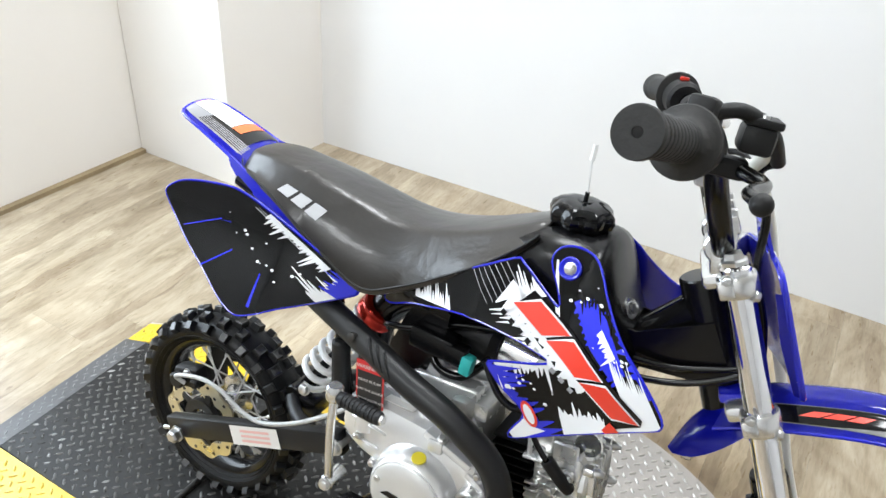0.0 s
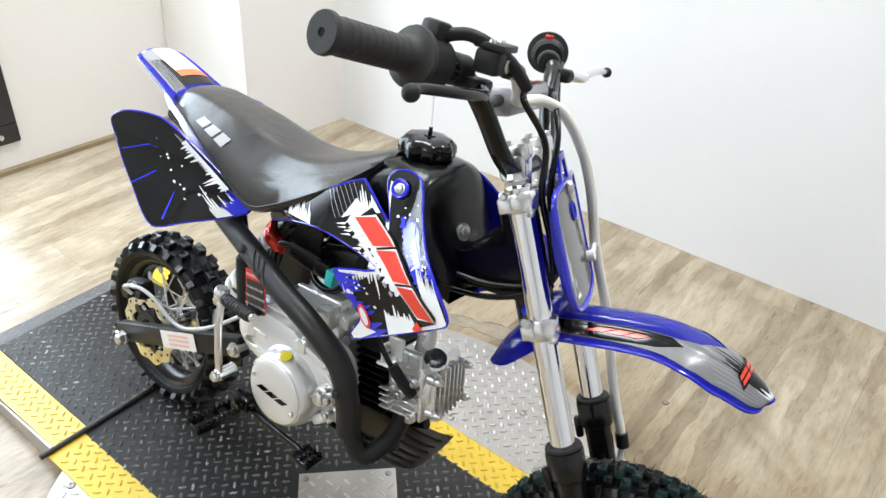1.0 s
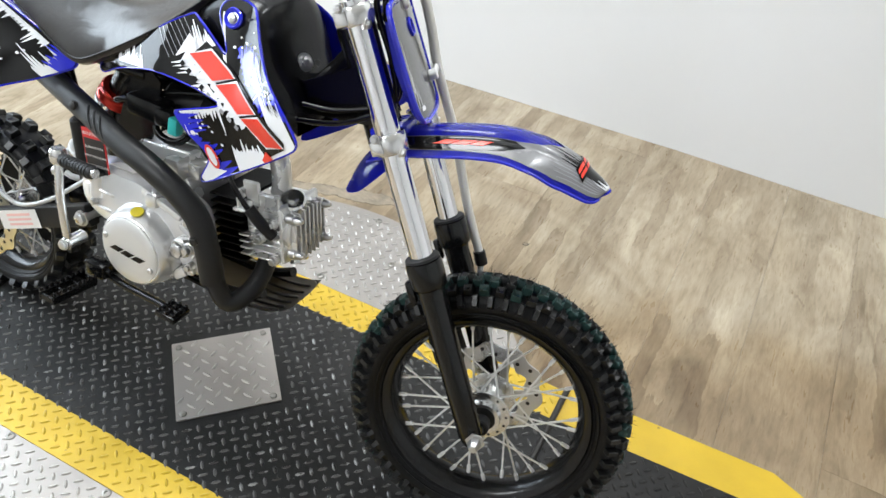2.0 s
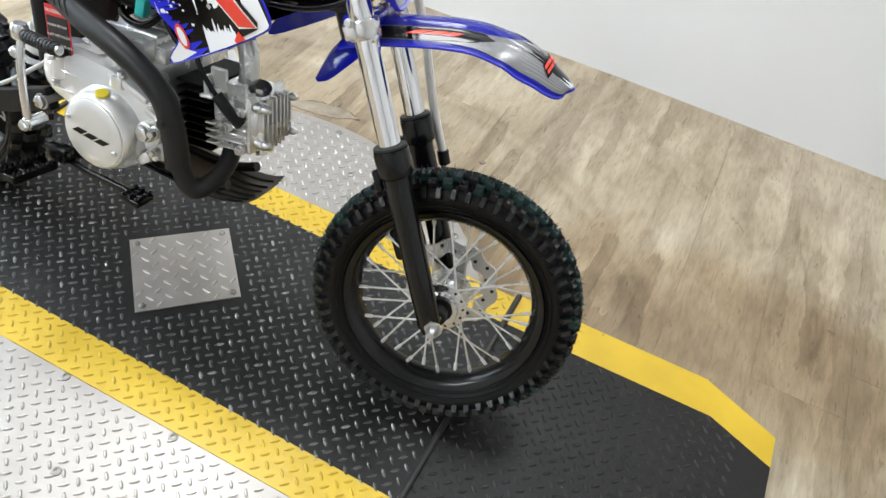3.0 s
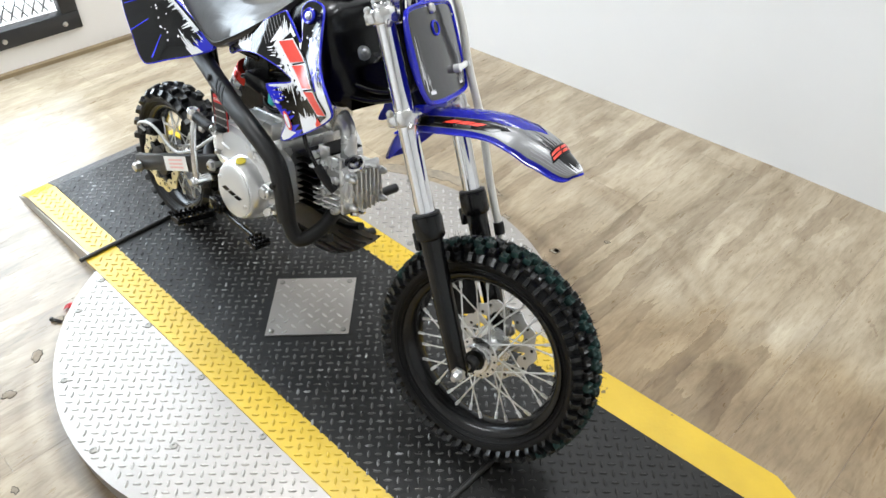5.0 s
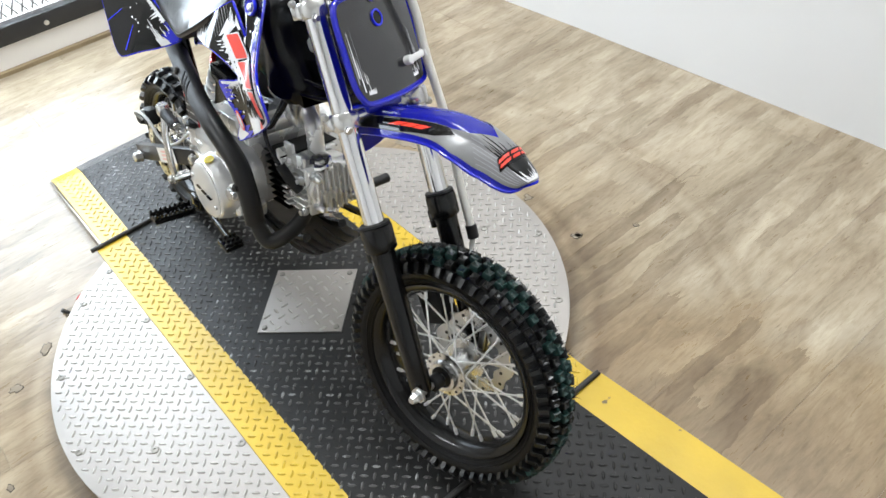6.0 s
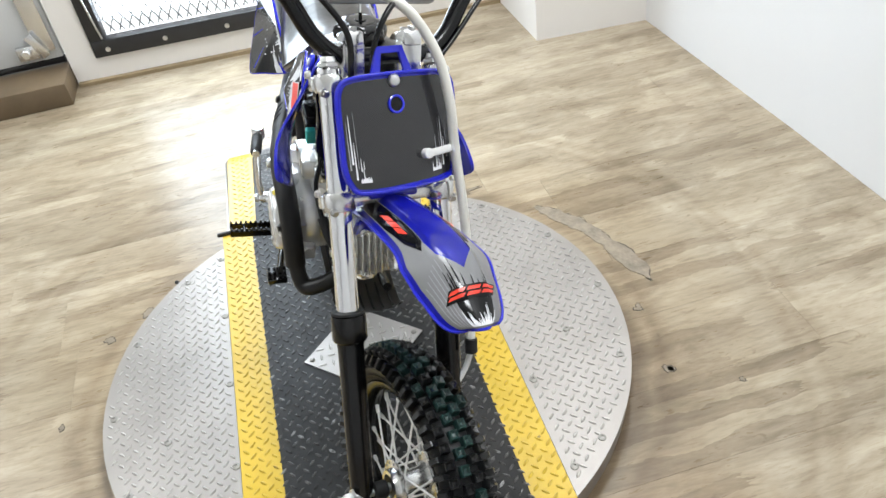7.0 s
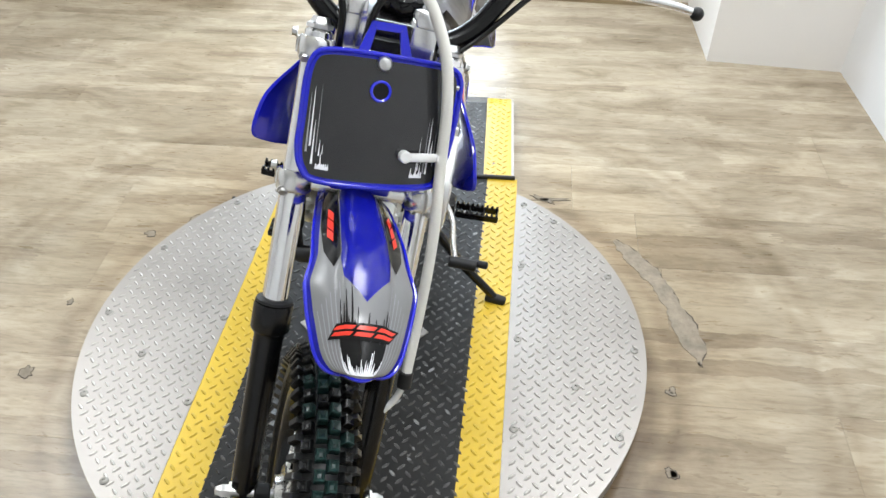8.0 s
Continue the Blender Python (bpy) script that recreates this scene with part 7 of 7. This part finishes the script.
for p, d in ((V(-0.172, -0.1085, 0.484), (0, -1, 0.3)), (V(0.064, -0.1355, 0.372), (0.2, -1, 0))):
    b = bmesh.new()
    hexbolt(b, p, d, 0.006, 0.005)
    part("shield_bolt", b, "rod", hs)
mf = smooth_path([(-0.30, -0.062, 0.497), (-0.36, -0.052, 0.515), (-0.42, -0.050, 0.535), (-0.475, -0.050, 0.550)], 6)
part("silencer", tube(bmesh.new(), mf, 0.026, 20, radii=[0.021 + 0.012 * min(1, i / 6) for i in range(len(mf))]), "matt_black", bike, "satin black silencer")
bm = bmesh.new()
box(bm, (0.03, 0.008, 0.036), Matrix.Translation((0.106, -0.03, 0.322)) @ Matrix.Rotation(0.4, 4, "Y"), 0.003)
part("header_flange", bm, "bolt", ex)

# ---- kick starter, foot rests, pedals, skid plate, side stand
bm = bmesh.new()
tube(bm, smooth_path([(-0.152, -0.154, 0.292), (-0.154, -0.157, 0.33), (-0.158, -0.156, 0.38), (-0.161, -0.150, 0.418)], 5), 0.0058, 12)
cyl(bm, (-0.152, -0.126, 0.290), (-0.152, -0.160, 0.290), 0.0100, 18, 0.002)
kk = part("kick_lever", bm, "alloy", bike, "silver kick-start lever")
bm = bmesh.new()
lathe(bm, [(0, -0.010), (0.009, -0.010), (0.0115, -0.006), (0.0115, 0.008), (0.009, 0.012), (0, 0.012)], Matrix.Translation((-0.162, -0.150, 0.424)), 18)
part("kick_joint", bm, "alloy", kk)
bm = bmesh.new()
a, b = V(-0.153, -0.152, 0.423), V(-0.086, -0.160, 0.428)
L = (b - a).length
pr = [(0, 0), (0.0075, 0), (0.0085, 0.002)]
for i in range(9):
    h = 0.006 + (L - 0.012) * i / 9
    pr += [(0.0098, h), (0.0098, h + 0.004), (0.0088, h + 0.0045), (0.0088, h + 0.0058)]
pr += [(0.0090, L - 0.003), (0.0075, L), (0, L)]
lathe(bm, pr, along(a, b), 18)
part("kick_rubber", bm, "soft_black", kk, "black ribbed rubber foot")
b = bmesh.new()
hexbolt(b, (-0.152, -0.162, 0.290), (0, -1, 0), 0.007, 0.006)
part("kick_bolt", b, "bolt", kk)
bm = bmesh.new()
cyl(bm, (-0.082, -0.160, 0.4282), (-0.086, -0.1598, 0.428), 0.0066, 14)
part("kick_tip", bm, "alloy", kk)
part("peg_bar", tube(bmesh.new(), smooth_path([(-0.125, -0.135, 0.242), (-0.115, -0.10, 0.236), (-0.105, -0.05, 0.233), (-0.105, 0.05, 0.233), (-0.115, 0.10, 0.236), (-0.125, 0.135, 0.242)], 5), 0.010, 12), "frame", bike)
for sg in (-1, 1):
    bm = bmesh.new()
    m = Matrix.Translation((-0.128, 0.180 * sg, 0.234)) @ Matrix.Rotation(radians(4 * sg), 4, "X")
    for dx in (-0.012, 0.012):
        box(bm, (0.004, 0.080, 0.014), m @ Matrix.Translation((dx, 0, 0)), 0.0015, 1)
    for dy in (-0.037, -0.013, 0.013, 0.037):
        box(bm, (0.024, 0.004, 0.010), m @ Matrix.Translation((0, dy, -0.001)), 0.001, 1)
    pg = part("foot_peg", bm, "g_black", bike, "black toothed foot peg")
    tooth = bmesh.new()
    lathe(tooth, [(0.0030, 0), (0.0020, 0.005), (0, 0.0055)], None, 6)
    tm = finish("tooth", tooth, "g_black", False)
    for dx in (-0.012, 0.012):
        for i in range(9):
            o = new("tooth", tm)
            o.parent = pg
            o.matrix_basis = m @ Matrix.Translation((dx, -0.037 + 0.0092 * i, 0.0068))
    bm = bmesh.new()
    box(bm, (0.036, 0.022, 0.026), Matrix.Translation((-0.125, 0.126 * sg, 0.243)), 0.005)
    cyl(bm, (-0.150, 0.128 * sg, 0.246), (-0.10, 0.128 * sg, 0.246), 0.005, 10, 0.001)
    part("peg_bracket", bm, "frame", pg)
bm = bmesh.new()
tube(bm, smooth_path([(-0.135, -0.118, 0.235), (-0.08, -0.125, 0.232), (-0.03, -0.132, 0.238), (0.01, -0.138, 0.243), (0.030, -0.142, 0.246)], 5), 0.0058, 12)
bp_ = part("brake_pedal", bm, "frame", bike, "black rear brake pedal")
bm = bmesh.new()
box(bm, (0.034, 0.034, 0.010), Matrix.Translation((0.034, -0.146, 0.247)) @ Matrix.Rotation(0.1, 4, "Y"), 0.002)
for i in range(3):
    for j in range(4):
        box(bm, (0.005, 0.005, 0.005), Matrix.Translation((0.022 + 0.012 * i, -0.159 + 0.009 * j, 0.2535)), 0.001, 1)
part("pedal_pad", bm, "g_black", bp_)
bm = bmesh.new()
tube(bm, smooth_path([(-0.08, 0.118, 0.28), (-0.06, 0.135, 0.262), (0.0, 0.142, 0.262), (0.05, 0.150, 0.268)], 5), 0.0055, 10)
gs = part("gear_lever", bm, "alloy", bike, "gear lever with black rubber")
part("gear_rubber", cyl(bmesh.new(), (0.05, 0.138, 0.268), (0.052, 0.185, 0.270), 0.0095, 14, 0.002), "soft_black", gs)


def skid(s, t):
    p = smooth_path([(-0.13, 0, 0.240), (-0.05, 0, 0.226), (0.06, 0, 0.222), (0.12, 0, 0.228), (0.152, 0, 0.240)], 4)
    k = min(0.9999, s) * (len(p) - 1)
    i = int(k)
    q = p[i].lerp(p[i + 1], k - i)
    return V(q.x, t * (0.060 - 0.006 * s), q.z + 0.010 * abs(t) ** 3)


sk = part("skid_plate", grid_skin(skid, 20, 8, 0.003), "skid", bike, "dark burnished ribbed skid plate under the engine")
for t in (-0.75, -0.45, -0.15, 0.15, 0.45, 0.75):
    part("rib", tube(bmesh.new(), [skid(0.50 + 0.038 * i, t) + V(0, 0, 0.0015) for i in range(11)], 0.0020, 6), "rod", sk)
for sg in (-1, 1):
    part("cradle_tube", tube(bmesh.new(), smooth_path([(-0.16, 0.035 * sg, 0.27), (-0.08, 0.040 * sg, 0.236), (0.05, 0.040 * sg, 0.234), (0.11, 0.038 * sg, 0.255)], 5), 0.008, 10), "frame", bike)
# side stand, down on the left
foot_w = V(-0.098, 0.232, 0.006)
bl = pose(0, -0.018, 0, -11, 0, 0).inverted()
ft = bl @ foot_w
bm = bmesh.new()
tube(bm, smooth_path([(-0.10, 0.085, 0.225), (-0.10, 0.105, 0.205), ft.lerp(V(-0.10, 0.105, 0.205), 0.5), ft + V(0, -0.008, 0.022), ft + V(0.002, 0.012, 0.004)], 6), 0.0085, 12)
stn = part("side_stand", bm, "frame", bike, "black side stand, folded down")
bm = bmesh.new()
cyl(bm, ft + V(0.0, -0.006, 0.004), ft + V(0.004, 0.034, 0.002), 0.0105, 14, 0.003)
part("stand_foot", bm, "soft_black", stn)
mid_ = ft.lerp(V(-0.10, 0.105, 0.205), 0.55)
part("stand_peg", cyl(bmesh.new(), mid_, mid_ + V(0.012, 0.055, 0.01), 0.0075, 12, 0.002), "soft_black", stn)
# reservoir behind the right plate
bm = bmesh.new()
cyl(bm, (-0.205, -0.062, 0.33), (-0.215, -0.066, 0.44), 0.013, 18, 0.003)
box(bm, (0.03, 0.02, 0.03), Matrix.Translation((-0.19, -0.062, 0.33)), 0.004)
part("rear_master_cylinder", bm, "soft_black", bike)

# ---- hang tag on the frame
tagm = pose(0, -0.018, 0, -11, 0, 0)
tg = tagged(empty("hang_tag", tagm @ Matrix.Translation((-0.137, -0.108, 0.424))), "red and black warning tag hanging on the frame", "tag")
bm = bmesh.new()
box(bm, (0.042, 0.0012, 0.070), Matrix.Rotation(-0.12, 4, "Y"), 0.0)
part("card", bm, "tag_red", tg, smooth=False)
bm = bmesh.new()
box(bm, (0.037, 0.0012, 0.052), Matrix.Rotation(-0.12, 4, "Y") @ Matrix.Translation((0, -0.0009, -0.006)))
part("print_field", bm, "tag_black", tg, smooth=False)
for i, words in enumerate(("WARNING", "PLEASE BE SURE", "THAT THE ENGINE", "MOUNT BOLTS ARE")):
    cu = bpy.data.curves.new("lettering", "FONT")
    cu.body, cu.size, cu.align_x = words, (0.0080 if i == 0 else 0.0050), "CENTER"
    cu.extrude = 0.0001
    cu.materials.append(M["paper"])
    o = new("lettering", cu)
    o.parent = tg
    o.matrix_basis = Matrix.Rotation(-0.12, 4, "Y") @ Matrix.Translation((0, -0.0018, (0.0245, 0.006, -0.008, -0.022)[i])) @ Matrix.Rotation(radians(90), 4, "X")

# ---------------------------------------------------------------- worn patches in the floor round the table
rng = random.Random(77)


def chip(x, y, lx, ly, ang, seed):
    r = random.Random(seed)
    pts = []
    for i in range(18):
        a = 6.28319 * i / 18
        k = r.uniform(0.55, 1.0)
        u_, v_ = lx * k * math.cos(a), ly * k * math.sin(a)
        pts.append((x + u_ * math.cos(ang) - v_ * math.sin(ang), y + u_ * math.sin(ang) + v_ * math.cos(ang)))
    return pts


def place_chip(x, y, lx, ly, ang, seed):
    big = chip(x, y, lx * 1.05 + 0.0015, ly * 1.06 + 0.0015, ang, seed)
    small = chip(x, y, lx, ly, ang, seed)
    e = tagged(empty("floor_chip", Matrix()), "chipped patch of floor showing bare screed", "floor damage", "floor chips", kind="structure")
    part("torn_edge", slab(bmesh.new(), big, FLOOR - 0.001, FLOOR + 0.0006), "dirt", e, smooth=False)
    part("bare_patch", slab(bmesh.new(), small, FLOOR - 0.001, FLOOR + 0.0010), "ground_chip", e, smooth=False)


for i, (x, y, lx, ly, ang) in enumerate(((-0.50, 0.34, 0.035, 0.008, 1.1), (0.05, 0.585, 0.010, 0.007, 0.2), (0.228, 0.563, 0.013, 0.010, 0.5), (-0.350, -0.468, 0.020, 0.012, -0.6), (-0.42, -0.385, 0.018, 0.010, -0.8), (0.30, 0.68, 0.008, 0.006, 0.4), (0.127, -0.637, 0.020, 0.015, 0.3), (-0.288, -0.553, 0.017, 0.011, 0.9), (-0.062, -0.638, 0.010, 0.006, 0.1), (0.057, 0.581, 0.012, 0.006, 1.2), (0.229, 0.568, 0.011, 0.008, 0.6), (-0.50, 0.36, 0.006, 0.05, 0.1))):
    place_chip(x, y, lx, ly, ang, i + 3)

# one long torn strip beside the disc, thinning out along the turn
def torn_strip(a0, a1, r0, r1, wide, seed):
    r = random.Random(seed)
    n = 40
    inner, outer, rim_ = [], [], []
    jag = 0.0
    for i in range(n + 1):
        f = i / n
        a = radians(a0 + (a1 - a0) * f)
        jag = 0.72 * jag + r.uniform(-0.005, 0.005)
        body = wide * min(1.0, 5.0 * f + 0.2, 5.0 * (1 - f) + 0.1) * (0.85 + 0.2 * math.sin(9 * f + 0.6))
        mid = r0 + (r1 - r0) * f
        ri, ro = mid - body / 2 + r.uniform(-0.004, 0.004) - jag * 0.4, mid + body / 2 + jag
        inner.append((ri * math.cos(a), ri * math.sin(a)))
        outer.append((ro * math.cos(a), ro * math.sin(a)))
        ro += r.uniform(-0.0010, 0.0036)
        rim_.append((ro * math.cos(a), ro * math.sin(a)))
    e = tagged(empty("floor_chip", Matrix()), "long torn strip of floor showing bare grey screed", "floor damage", "floor chips", kind="structure")
    part("torn_edge", slab(bmesh.new(), inner + rim_[::-1], FLOOR - 0.001, FLOOR + 0.0006), "dirt", e, smooth=False)
    part("bare_patch", slab(bmesh.new(), inner + outer[::-1], FLOOR - 0.001, FLOOR + 0.0010), "ground_chip", e, smooth=False)


torn_strip(126, 91, 0.620, 0.645, 0.050, 11)


def loose_screw(x, y, ang):
    bm = bmesh.new()
    m = Matrix.Translation((x, y, FLOOR + 0.0052)) @ Matrix.Rotation(ang, 4, "Z")
    cyl(bm, m @ V(0, 0, 0), m @ V(0.022, 0, -0.002), 0.0030, 10, 0.0005)
    cyl(bm, m @ V(-0.006, 0, 0), m @ V(0, 0, 0), 0.0052, 6, 0.0006)
    for q in range(6):
        cyl(bm, m @ V(0.004 + 0.003 * q, 0, -0.0004), m @ V(0.005 + 0.003 * q, 0, -0.0005), 0.0036, 10)
    ob = new("screw", finish("screw", bm, "rod"))
    tagged(ob, "short black screw lying loose on the wood-look floor", "screw")


def loose_scrap(x, y, ang):
    m = Matrix.Translation((x, y, FLOOR)) @ Matrix.Rotation(ang, 4, "Z")
    bend = lambda s, t, off=0.0: m @ V(0.030 * (s - 0.5), 0.009 * t + 0.004 * math.sin(4 * s), 0.0022 + 0.007 * abs(math.sin(3.6 * s + 0.4)))
    ob = new("plastic_scrap", finish("plastic_scrap", grid_skin(bend, 8, 3, 0.0012), "tag_red"))
    tagged(ob, "crumpled red plastic scrap lying on the floor", "scrap")


loose_screw(-0.425, -0.397, 0.5)
loose_scrap(-0.432, -0.352, 0.7)


# ---------------------------------------------------------------- floor boards
PW, PL = 0.182, 1.22
board = {}


def board_mesh(w, l):
    key = (round(w, 3), round(l, 3))
    if key not in board:
        bm = bmesh.new()
        c = 0.00025
        lo = [bm.verts.new((x, y, -0.0024)) for x, y in rect(0.0, w, 0, l)]
        md = [bm.verts.new((x, y, -0.0008)) for x, y in rect(0.0001, w - 0.0001, 0.0001, l - 0.0001)]
        hi = [bm.verts.new((x, y, 0)) for x, y in rect(c, w - c, c, l - c)]
        ring_faces(bm, lo, md)
        ring_faces(bm, md, hi)
        bm.faces.new(hi)
        board[key] = finish("plank", bm, "plank", False)
    return board[key]


rng = random.Random(4)
x = -1.74
col = 0
while x < 3.3:
    y = -3.35 - rng.uniform(0, PL)
    while y < 1.5:
        y0, y1 = max(y, -3.38), min(y + PL, 1.5)
        if y1 - y0 > 0.05:
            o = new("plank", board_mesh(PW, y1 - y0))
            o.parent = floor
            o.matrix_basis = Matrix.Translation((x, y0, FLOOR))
        y += PL
    x += PW
